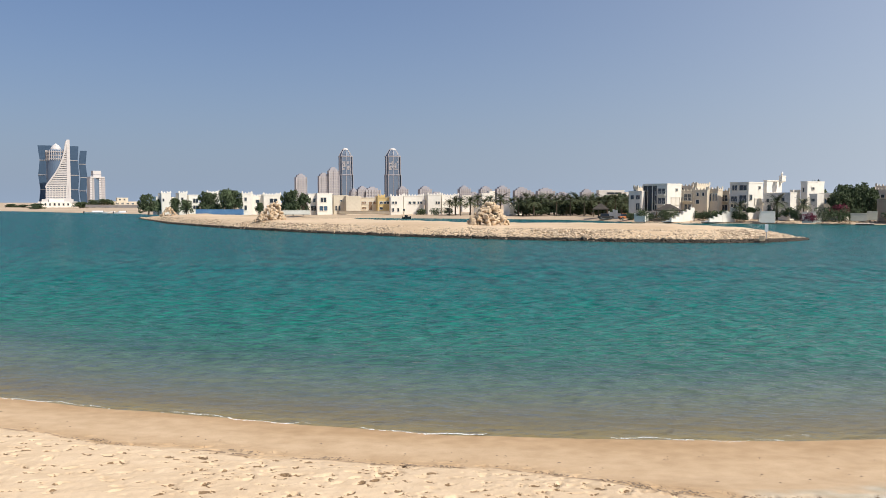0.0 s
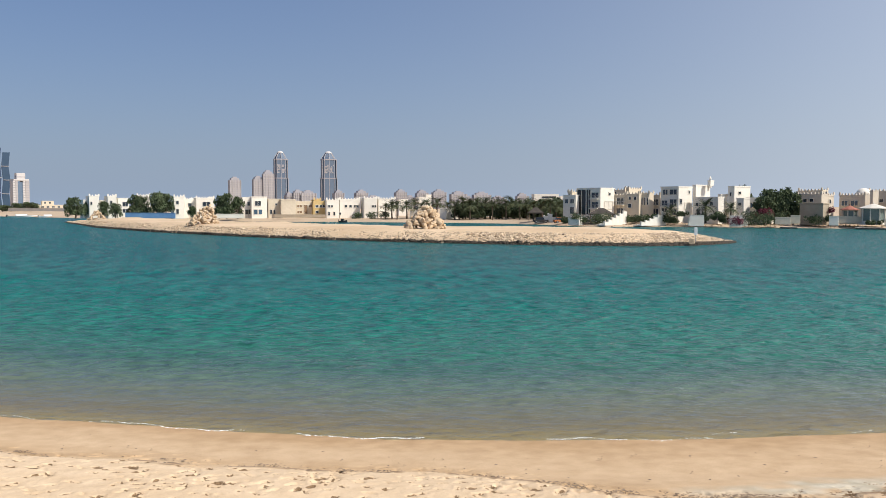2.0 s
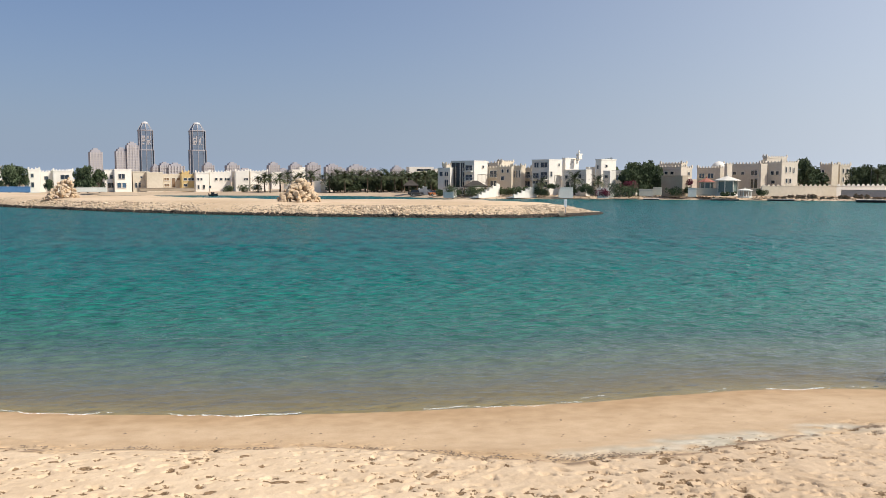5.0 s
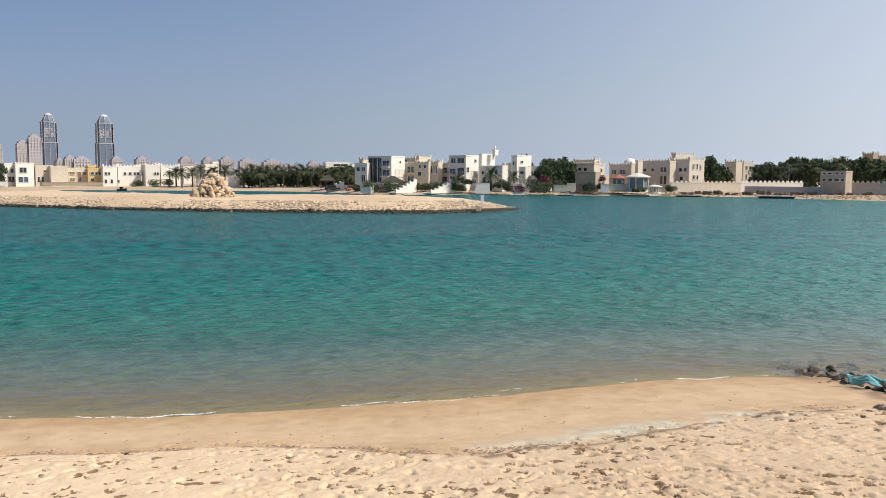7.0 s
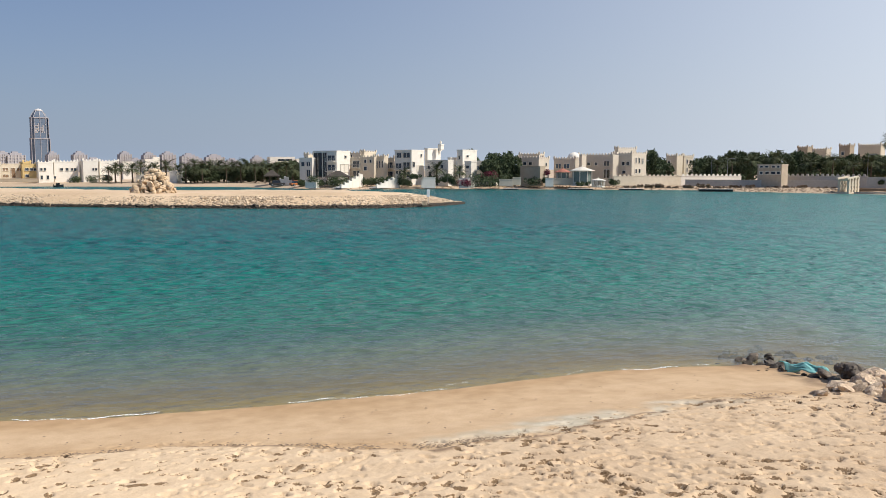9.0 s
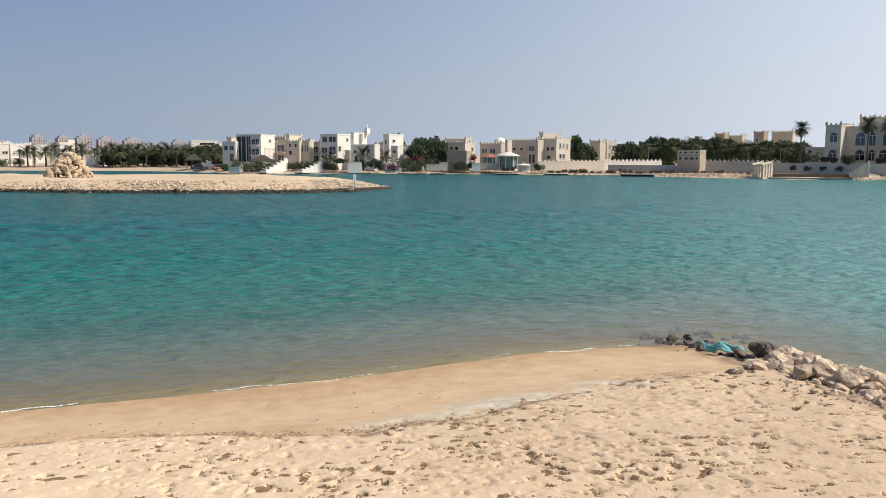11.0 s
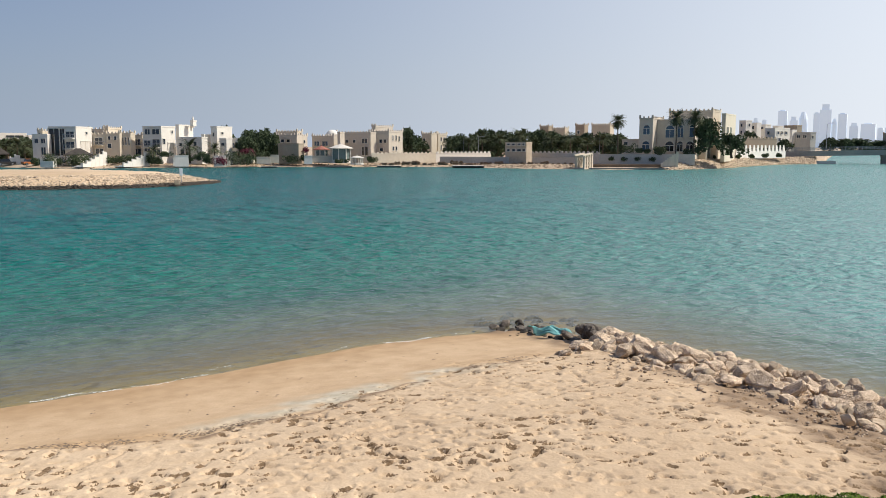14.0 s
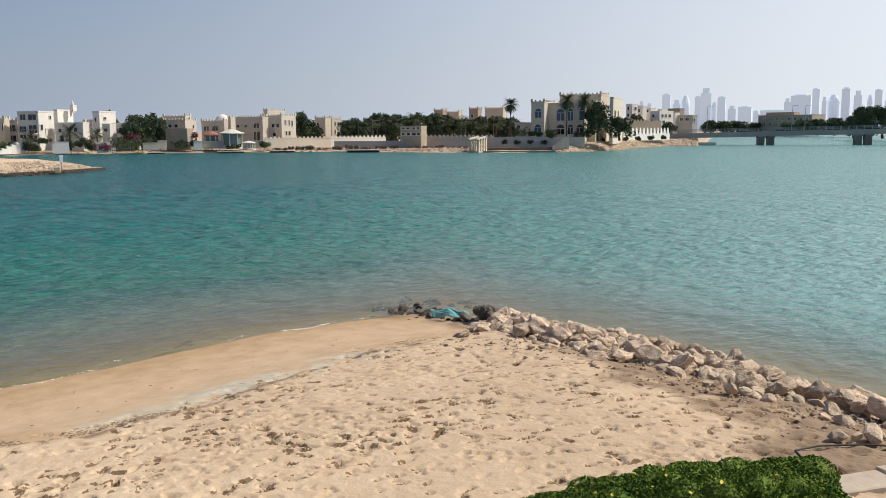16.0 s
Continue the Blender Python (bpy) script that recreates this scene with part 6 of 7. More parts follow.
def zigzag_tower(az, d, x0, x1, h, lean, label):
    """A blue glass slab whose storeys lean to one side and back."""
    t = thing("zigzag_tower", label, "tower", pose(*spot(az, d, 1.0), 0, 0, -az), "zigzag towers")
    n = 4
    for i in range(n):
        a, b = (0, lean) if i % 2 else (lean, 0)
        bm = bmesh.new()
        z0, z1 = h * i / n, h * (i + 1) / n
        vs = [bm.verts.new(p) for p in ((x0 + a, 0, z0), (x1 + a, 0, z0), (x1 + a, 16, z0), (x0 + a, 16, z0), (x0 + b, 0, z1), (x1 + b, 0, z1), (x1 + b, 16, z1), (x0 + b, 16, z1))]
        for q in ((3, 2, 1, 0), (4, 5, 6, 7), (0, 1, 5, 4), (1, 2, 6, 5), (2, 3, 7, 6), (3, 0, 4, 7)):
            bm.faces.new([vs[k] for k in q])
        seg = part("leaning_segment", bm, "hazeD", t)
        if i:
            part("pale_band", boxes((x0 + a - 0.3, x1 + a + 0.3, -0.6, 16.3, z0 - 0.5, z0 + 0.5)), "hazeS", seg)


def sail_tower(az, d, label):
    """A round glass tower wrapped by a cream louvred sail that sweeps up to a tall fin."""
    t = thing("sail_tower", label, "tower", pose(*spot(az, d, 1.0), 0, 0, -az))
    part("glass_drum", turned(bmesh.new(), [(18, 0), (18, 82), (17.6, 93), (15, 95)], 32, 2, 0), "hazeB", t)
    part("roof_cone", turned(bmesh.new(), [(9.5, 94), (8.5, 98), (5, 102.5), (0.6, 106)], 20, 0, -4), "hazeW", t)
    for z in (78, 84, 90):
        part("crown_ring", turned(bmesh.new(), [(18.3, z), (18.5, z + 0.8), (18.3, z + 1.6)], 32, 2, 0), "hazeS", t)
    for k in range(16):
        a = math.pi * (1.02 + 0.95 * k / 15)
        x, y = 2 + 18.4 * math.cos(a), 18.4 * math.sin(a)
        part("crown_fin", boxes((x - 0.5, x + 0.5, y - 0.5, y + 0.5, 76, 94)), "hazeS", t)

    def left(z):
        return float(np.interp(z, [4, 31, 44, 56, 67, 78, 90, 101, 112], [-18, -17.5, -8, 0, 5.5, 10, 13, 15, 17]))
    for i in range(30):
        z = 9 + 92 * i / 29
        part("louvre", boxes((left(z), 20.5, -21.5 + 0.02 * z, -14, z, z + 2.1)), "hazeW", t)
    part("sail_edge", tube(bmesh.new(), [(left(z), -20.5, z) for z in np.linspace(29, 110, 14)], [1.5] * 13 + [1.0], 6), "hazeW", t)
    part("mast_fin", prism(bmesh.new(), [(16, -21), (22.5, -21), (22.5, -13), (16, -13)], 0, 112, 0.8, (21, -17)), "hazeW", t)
    for k in range(9):
        x = -16.5 + 4.4 * k
        part("pier", boxes((x, x + 1.3, -21.9, -19, 0, 31)), "hazeW", t)
    part("podium", boxes((-30, 32, -30, 10, 0, 5), (-24, 26, -27, 8, 5, 9)), "hazeW", t)


def hotel_tower(az, d, label):
    """A slab hotel: pale wings either side of a strip of blue glass, a wide cornice and a block on the roof."""
    t = thing("hotel_tower", label, "hotel", pose(*spot(az, d, 1.0), 0, 0, -az + 15))
    for x0, x1, mat in ((-12, -8.5, "hazeW"), (-8.2, -5, "hazeS"), (2.5, 6, "hazeW"), (6.3, 12, "hazeS")):
        wing = part("wing", boxes((x0, x1, 0, 18, 0, 43)), mat, t)
        for i in range(1, 11):
            part("balcony_line", boxes((x0 + 0.4, x1 - 0.4, -0.3, 0.1, 3.9 * i, 3.9 * i + 1.3)), "hazeA", wing)
    part("glass_strip", boxes((-5, 2.5, 1.0, 17, 0, 41)), "hazeB", t)
    part("cornice", boxes((-11, 11.5, -0.8, 18.5, 43, 45.5)), "hazeW", t)
    part("roof_block", boxes((-6, 6.5, 2, 14, 45.5, 55)), "hazeW", t)
    part("band", boxes((-6.4, 6.9, 1.6, 14.4, 48.5, 49.5)), "hazeA", t)


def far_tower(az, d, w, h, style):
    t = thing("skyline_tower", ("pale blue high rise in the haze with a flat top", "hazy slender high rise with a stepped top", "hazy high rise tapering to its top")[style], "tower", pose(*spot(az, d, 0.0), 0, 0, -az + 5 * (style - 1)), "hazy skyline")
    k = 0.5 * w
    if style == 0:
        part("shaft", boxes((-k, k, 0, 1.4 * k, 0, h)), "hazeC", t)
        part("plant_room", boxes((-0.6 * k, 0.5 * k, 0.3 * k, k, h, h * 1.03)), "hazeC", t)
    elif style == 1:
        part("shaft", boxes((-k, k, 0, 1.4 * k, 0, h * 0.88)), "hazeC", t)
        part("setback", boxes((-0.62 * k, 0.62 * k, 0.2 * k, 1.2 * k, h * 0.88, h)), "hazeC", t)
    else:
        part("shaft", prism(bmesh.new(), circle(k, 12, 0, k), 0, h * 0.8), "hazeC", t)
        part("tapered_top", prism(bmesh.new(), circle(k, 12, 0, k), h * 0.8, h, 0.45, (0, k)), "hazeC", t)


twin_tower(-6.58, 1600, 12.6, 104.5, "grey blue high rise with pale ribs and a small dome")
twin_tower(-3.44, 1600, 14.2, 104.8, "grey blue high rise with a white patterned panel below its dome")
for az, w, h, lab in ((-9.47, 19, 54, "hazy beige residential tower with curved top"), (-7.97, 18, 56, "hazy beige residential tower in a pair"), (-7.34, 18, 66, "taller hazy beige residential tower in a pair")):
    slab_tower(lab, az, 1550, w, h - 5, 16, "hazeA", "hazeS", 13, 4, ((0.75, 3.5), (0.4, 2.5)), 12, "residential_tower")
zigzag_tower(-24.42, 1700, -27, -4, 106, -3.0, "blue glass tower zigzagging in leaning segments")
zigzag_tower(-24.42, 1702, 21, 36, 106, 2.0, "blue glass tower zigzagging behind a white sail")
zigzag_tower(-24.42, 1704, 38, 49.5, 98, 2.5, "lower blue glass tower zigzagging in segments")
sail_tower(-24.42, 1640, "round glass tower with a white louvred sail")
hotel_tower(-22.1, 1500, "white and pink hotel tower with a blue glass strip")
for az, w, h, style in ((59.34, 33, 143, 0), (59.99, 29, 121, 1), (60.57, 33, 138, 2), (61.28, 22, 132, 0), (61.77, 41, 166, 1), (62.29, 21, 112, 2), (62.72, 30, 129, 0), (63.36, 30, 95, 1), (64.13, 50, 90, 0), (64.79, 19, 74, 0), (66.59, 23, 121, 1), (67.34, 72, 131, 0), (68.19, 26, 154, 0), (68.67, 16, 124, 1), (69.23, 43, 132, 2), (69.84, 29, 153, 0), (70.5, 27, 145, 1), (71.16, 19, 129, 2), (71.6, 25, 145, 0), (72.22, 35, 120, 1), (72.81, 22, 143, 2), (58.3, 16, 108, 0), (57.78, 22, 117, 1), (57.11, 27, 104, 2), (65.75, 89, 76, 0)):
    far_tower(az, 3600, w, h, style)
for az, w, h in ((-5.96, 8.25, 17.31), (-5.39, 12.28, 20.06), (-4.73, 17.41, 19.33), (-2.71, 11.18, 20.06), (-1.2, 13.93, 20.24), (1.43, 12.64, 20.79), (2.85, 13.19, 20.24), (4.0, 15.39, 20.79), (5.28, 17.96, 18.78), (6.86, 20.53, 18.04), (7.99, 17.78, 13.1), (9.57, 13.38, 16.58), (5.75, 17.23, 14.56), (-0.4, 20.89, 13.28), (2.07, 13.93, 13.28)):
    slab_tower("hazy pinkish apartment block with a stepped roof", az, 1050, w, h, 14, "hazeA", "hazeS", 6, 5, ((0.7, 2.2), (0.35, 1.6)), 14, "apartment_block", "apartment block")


# ---- smaller things on the island and the far shore ----
def marker_sign():
    t = thing("marker_sign", "small white warning board on a post at the island's tip", "sign", pose(*spot(20.76, 122, 0.55), 0, 0, -20))
    part("post", tube(bmesh.new(), [(0, 0, 0), (0, 0, 1.9)], [0.05, 0.05], 8), "metal", t)
    part("board", boxes((-0.21, 0.21, -0.07, -0.02, 0.95, 2.0), bevel=0.02), "paint", t)
    part("footing", boxes((-0.9, -0.15, -0.3, 0.3, -0.3, 0.45), bevel=0.06), "groyne", t)


def pavilion(az, d, z, w, wall, apex, roof, label, glazed=True):
    """An octagonal garden pavilion: base, columns, glazing between them, a tent-like roof and a knob."""
    t = thing("pavilion", label, "pavilion", pose(*spot(az, d, z), 0, 0, -az + 10), "waterside pavilions")
    r = w / 2
    part("plinth", prism(bmesh.new(), circle(r * 0.95, 8, start=0.39), 0, 0.3), "trim", t)
    for x, y in circle(r * 0.8, 8, start=0.39):
        part("column", tube(bmesh.new(), [(x, y, 0.3), (x, y, wall)], [0.13, 0.13], 6), "trim", t)
    if glazed:
        part("glazing", prism(bmesh.new(), circle(r * 0.74, 8, start=0.39), 0.9, wall - 0.1), "paleglass", t)
        part("dado", prism(bmesh.new(), circle(r * 0.77, 8, start=0.39), 0.3, 0.9), "trim", t)
    part("eaves", prism(bmesh.new(), circle(r * 1.04, 8, start=0.39), wall, wall + 0.16), roof, t)
    part("roof", prism(prism(bmesh.new(), circle(r * 1.0, 8, start=0.39), wall + 0.16, wall + (apex - wall) * 0.6, 0.42), circle(r * 0.42, 8, start=0.39), wall + (apex - wall) * 0.6, apex - 0.2, 0.1), roof, t)
    part("finial", turned(bmesh.new(), [(0.1, apex - 0.25), (0.16, apex - 0.05), (0.03, apex + 0.25)], 8), roof, t)


def dome(az, d, z, r, label):
    ob = new("roof_dome", mesh_of("roof_dome", turned(bmesh.new(), [(r, 0)] + [(r * math.cos(a), 0.35 + 0.85 * r * math.sin(a)) for a in np.linspace(0, 1.5, 8)], 20), "white", True))
    ob.matrix_basis = pose(*spot(az, d, z))
    tagged(ob, label, "dome")


def turret(az, d, z, h):
    t = thing("roof_turret", "slim white roof turret with a pointed cap", "turret", pose(*spot(az, d, z)))
    part("shaft", prism(bmesh.new(), circle(0.4, 8), 0, h * 0.45), "white", t)
    part("gallery", prism(bmesh.new(), circle(0.55, 8), h * 0.45, h * 0.52), "white", t)
    part("lantern", prism(bmesh.new(), circle(0.3, 8), h * 0.52, h * 0.74), "white", t)
    part("cap", turned(bmesh.new(), [(0.36, h * 0.74), (0.28, h * 0.83), (0.12, h * 0.95), (0.03, h)], 10), "white", t)


def pier_deck(az, d, w, depth, z, label):
    t = thing("jetty", label, "jetty", pose(*spot(az, d, 0), 0, 0, -az), "small jetties")
    n = int(w / 0.5)
    for i in range(n):
        part("plank", boxes((-w / 2 + i * w / n + 0.02, -w / 2 + (i + 1) * w / n - 0.02, 0, depth, z, z + 0.1)), "trim", t)
    part("fascia", boxes((-w / 2, w / 2, -0.08, 0.0, z - 0.5, z + 0.02)), "rubber", t)
    for x in np.linspace(-w / 2 + 0.4, w / 2 - 0.4, 5):
        for y in (0.3, depth - 0.3):
            part("pile", tube(bmesh.new(), [(x, y, -2.2), (x, y, z)], [0.13, 0.13], 6), "concrete", t)


def white_frame():
    """An open white concrete frame, stepping down to the water."""
    t = thing("pergola", "open white concrete frame stepping down to the water", "pergola", pose(*spot(47.2, 210, 0.25), 0, 0, 5))
    for i, (x, h) in enumerate(((0, 2.6), (0.95, 2.75), (1.9, 2.9), (2.85, 3.05))):
        for y in (0.0, 2.4):
            part("post", boxes((x - 0.26, x + 0.26, y - 0.26, y + 0.26, -0.4, h), bevel=0.02), "cream", t)
        part("beam", boxes((x - 0.2, x + 0.2, -0.35, 2.75, h, h + 0.35), bevel=0.02), "cream", t)
    for y in (0.0, 2.4):
        for z in (0.55, 1.45):
            part("side_beam", boxes((-0.4, 3.3, y - 0.15, y + 0.15, z, z + 0.38)), "cream", t)
        top = part("top_beam", boxes((-0.45, 3.3, y - 0.3, y + 0.3, 2.95, 3.3)), "cream", t)
        top.matrix_basis = pose(0, 0, 0.01, 0, -9 * 0.9, 0)
    part("parapet", boxes((-0.2, 3.05, 2.3, 2.5, -0.3, 1.5)), "cream", t)
    part("landing", boxes((-0.6, 3.4, -0.5, 2.9, -0.5, 0.12)), "cream", t)


def terrace_stair():
    t = thing("garden_stair", "grey stone stair curving down from the terrace", "stair", pose(*spot(52.1, 215, 0.6), 0, 0, -52))
    for i in range(14):
        part("tread", boxes((0.25 * i, 3.4, -1.3, 0.0, 0.2 * i, 0.2 * i + 0.2)), "greywall", t)
    part("balustrade", prism(bmesh.new(), [(0.0, -1.55), (3.6, -1.55), (3.6, -1.3), (0.0, -1.3)], 0.0, 1.0), "trim", t)
    for i in range(7):
        part("parapet", boxes((0.5 * i, 0.5 * i + 0.5, -1.85, -1.58, 0, 0.9 + 0.38 * i), bevel=0.02), "cream", t)
    part("end_pier", boxes((3.55, 4.05, -1.9, -1.45, 0, 3.6), bevel=0.03), "cream", t)


def street_light(az, d, z, h, arm=1.2):
    t = thing("street_lamp", "slim grey street lamp post with a curved arm", "street lamp", pose(*spot(az, d, z), 0, 0, -az), "lamp posts")
    part("pole", tube(bmesh.new(), [(0, 0, 0), (0, 0, h * 0.96), (0.25, 0, h), (arm, 0, h + 0.05)], [0.11, 0.07, 0.06, 0.05], 6), "metal", t)
    part("lamp_head", boxes((arm - 0.1, arm + 0.55, -0.14, 0.14, h - 0.03, h + 0.12), bevel=0.03), "metal", t)


def car(az, d, z, turn, paint, label):
    t = thing("car", label, "car", pose(*spot(az, d, z), 0, 0, -az + turn))
    bm = boxes((-2.2, 2.2, -0.9, 0.9, 0.35, 0.95), bevel=0.1)
    part("body", bm, paint, t)
    part("cabin", prism(bmesh.new(), [(-1.5, -0.82), (1.0, -0.82), (1.0, 0.82), (-1.5, 0.82)], 0.95, 1.6, 0.82, (-0.3, 0)), "blackglass", t)
    part("roof", boxes((-1.4, 0.7, -0.68, 0.68, 1.58, 1.66), bevel=0.03), paint, t)
    for x in (-1.4, 1.4):
        for y in (-0.86, 0.86):
            bm = bmesh.new()
            bmesh.ops.create_cone(bm, cap_ends=True, segments=16, radius1=0.36, radius2=0.36, depth=0.24, matrix=pose(x, y, 0.36, 90))
            w = part("wheel", bm, "rubber", t)
            bm = bmesh.new()
            bmesh.ops.create_cone(bm, cap_ends=True, segments=12, radius1=0.2, radius2=0.2, depth=0.27, matrix=pose(x, y, 0.36, 90))
            part("rim", bm, "metal", w)


def moored_boat(az, d, ln, label, turn=0.0, paint="paint"):
    t = thing("motor_boat", label, "boat", pose(*spot(az, d, 0.0), 0, 0, -az + turn))
    bm = bmesh.new()
    rows = []
    for f in np.linspace(0, 1, 9):
        half = 0.17 * ln * (1 - max(0, f - 0.45) ** 2 * 3.2)
        x, sheer = (f - 0.5) * ln, 0.55 + 0.35 * f * f
        rows.append([bm.verts.new(p) for p in ((x, -half, sheer), (x, -half * 0.75, -0.15), (x, half * 0.75, -0.15), (x, half, sheer))])
    for a, b in zip(rows, rows[1:]):
        for i in range(3):
            bm.faces.new((a[i], a[i + 1], b[i + 1], b[i]))
        bm.faces.new((a[3], a[0], b[0], b[3]))
    bm.faces.new(rows[0])
    bm.faces.new(rows[-1][::-1])
    part("hull", bm, paint, t)
    part("cabin", boxes((-0.25 * ln, 0.1 * ln, -0.1 * ln, 0.1 * ln, 0.5, 1.25), bevel=0.08), paint, t)
    part("windscreen", boxes((0.1 * ln, 0.13 * ln, -0.09 * ln, 0.09 * ln, 0.8, 1.2)), "blackglass", t)
    part("outboard", boxes((-0.53 * ln, -0.48 * ln, -0.15, 0.15, 0.1, 1.0), bevel=0.05), "rubber", t)


def thatched_shelter(az, d, z, w, h, label):
    t = thing("beach_shelter", label, "shelter", pose(*spot(az, d, z), 0, 0, -az), "dark shelters")
    for x in (-0.42, 0.42):
        for y in (-0.35, 0.35):
            part("post", tube(bmesh.new(), [(x * w, y * w, 0), (x * w, y * w, h * 0.6)], [0.1, 0.08], 6), "wood", t)
    ring = [(-w / 2, -w * 0.42), (w / 2, -w * 0.42), (w / 2, w * 0.42), (-w / 2, w * 0.42)]
    part("roof", prism(prism(bmesh.new(), ring, h * 0.55, h * 0.62), [(x * 0.96, y * 0.96) for x, y in ring], h * 0.62, h, 0.18), "darkroof", t)


def bridge():
    """A low road bridge: deck slab, fascia, railing with posts, paired wall piers, lamps."""
    a, b = Vector((257.6, 153.3, 0)), Vector((370.0, -15.0, 0))
    u = (b - a).normalized()
    ln = (b - a).length
    t = thing("road_bridge", "low grey concrete road bridge with metal railings", "bridge", pose(a.x, a.y, 0, 0, 0, math.degrees(math.atan2(u.y, u.x))))
    span = 30.3

    def rise(x):
        return 3.75 + 0.0215 * min(x, 130) - 0.00003 * x * x
    n = 24
    for i in range(n):
        x0, x1 = ln * i / n, ln * (i + 1) / n
        bm = bmesh.new()
        vs = [bm.verts.new(p) for x in (x0, x1) for p in ((x, 0, rise(x)), (x, 0, rise(x) - 1.5), (x, 9, rise(x) - 1.5), (x, 9, rise(x)))]
        for q in ((0, 1, 5, 4), (1, 2, 6, 5), (2, 3, 7, 6), (3, 0, 4, 7), (3, 2, 1, 0), (4, 5, 6, 7)):
            bm.faces.new([vs[k] for k in q])
        part("deck_slab", bm, "concrete", t)
        bm = bmesh.new()
        vs = [bm.verts.new(p) for x in (x0, x1) for p in ((x, -0.25, rise(x) + 0.15), (x, -0.25, rise(x) - 0.45), (x, 0.1, rise(x) - 0.45), (x, 0.1, rise(x) + 0.15))]
        for q in ((0, 1, 5, 4), (1, 2, 6, 5), (2, 3, 7, 6), (3, 0, 4, 7), (3, 2, 1, 0), (4, 5, 6, 7)):
            bm.faces.new([vs[k] for k in q])
        part("fascia", bm, "concrete", t)
    for y in (0.0, 8.9):
        for h in (0.55, 0.95, 1.3):
            part("rail", tube(bmesh.new(), [(x, y, rise(x) + h) for x in np.linspace(0, ln, 20)], [0.045] * 20, 4), "metal", t)
        for x in np.arange(0.5, ln, 2.4):
            part("railing_post", boxes((x - 0.06, x + 0.06, y - 0.06, y + 0.06, rise(x), rise(x) + 1.34)), "metal", t)
    for k in range(1, 6):
        for o in (-1.55, 1.55):
            x = k * span + 3.1 + o
            if x < ln - 3:
                part("pier", boxes((x - 1.15, x + 1.15, 3.4, 5.6, -2.8, rise(x) - 2.1), bevel=0.08), "concrete", t)
                part("pier_head", boxes((x - 1.25, x + 1.25, 2.6, 6.4, rise(x) - 2.15, rise(x) - 1.45), bevel=0.06), "concrete", t)
    part("abutment", prism(bmesh.new(), [(-22, 0.6), (7, 0.6), (7, 8.6), (-22, 8.6)], -1.5, 2.3), "concrete", t)
    part("wing_wall", prism(bmesh.new(), [(9, -0.6), (17, -0.2), (17, 1.0), (9, 1.0)], -1.5, 1.0), "trim", t)


def embankment():
    """The rubble slope of the point by the bridge."""
    az = np.linspace(51.5, 61.4, 90)
    d0 = np.interp(az, [a for a, _ in SHORE], [d for _, d in SHORE])
    rows = [(-1.5, -0.7), (0.5, 0.1), (3.5, 0.9), (7.0, 1.7), (10.0, 2.15), (20, 2.2), (34, 2.2)]
    fade = np.clip((az - 51.5) / 2.0, 0.1, 1)
    v = []
    for off, z in rows:
        d = d0 + off
        v.append(np.stack([d * np.sin(np.radians(az)), d * np.cos(np.radians(az)), z * fade + 0.25 * (smooth_noise(az * 9, d0 * 0 + off, 1.0, 71) - 0.5)], -1))
    tagged(new("embankment", numpy_mesh("embankment", np.array(v).reshape(-1, 3), grid_faces(len(rows), 90), "farsand")), "sloping rubble embankment below the garden walls", "embankment", kind="structure")
    rng = np.random.default_rng(33)
    shapes = [rock_verts(rng, 1) for _ in range(6)]
    vs, fs, base = [], [], 0
    for _ in range(3600):
        a = 52.3 + 9.0 * rng.random()
        off = rng.uniform(-0.6, 9.5)
        d = float(np.interp(a, az, d0)) + off
        z = float(np.interp(off, [r[0] for r in rows], [r[1] for r in rows])) * float(np.interp(a, az, fade))
        co, f = shapes[rng.integers(6)]
        r = rng.uniform(0.18, 0.5)
        vs.append(co * (r, r * 0.9, r * 0.75) + spot(a, d, z + 0.08))
        fs += [[i + base for i in q] for q in f]
        base += len(co)
    tagged(new("embankment_rubble", numpy_mesh("embankment_rubble", np.concatenate(vs), fs, "rubble", smooth=False)), "pale broken stones covering the embankment", "rocks", kind="stuff")


def shore_stones():
    """Stones and rough ground along the foot of the garden walls."""
    rng = np.random.default_rng(41)
    shapes = [rock_verts(rng, 1) for _ in range(6)]
    vs, fs, base = [], [], 0
    for _ in range(1500):
        a = rng.choice([rng.uniform(33, 47), rng.uniform(13, 33)], p=[0.65, 0.35])
        off = abs(rng.normal(6.5, 3.2))
        d = float(np.interp(a, [s[0] for s in SHORE], [s[1] for s in SHORE])) + off
        r = rng.uniform(0.10, 0.42)
        co, f = shapes[rng.integers(6)]
        vs.append(co * (r, r * 0.9, r * 0.6) + spot(a, d, float(np.interp(off, [0, 4, 9, 20], [-0.05, 0.35, 0.75, 1.0])) + 0.05))
        fs += [[i + base for i in q] for q in f]
        base += len(co)
    tagged(new("shore_stones", numpy_mesh("shore_stones", np.concatenate(vs), fs, "groynegrit", smooth=False)), "scattered brown stones along the far beach", "stones", kind="stuff")


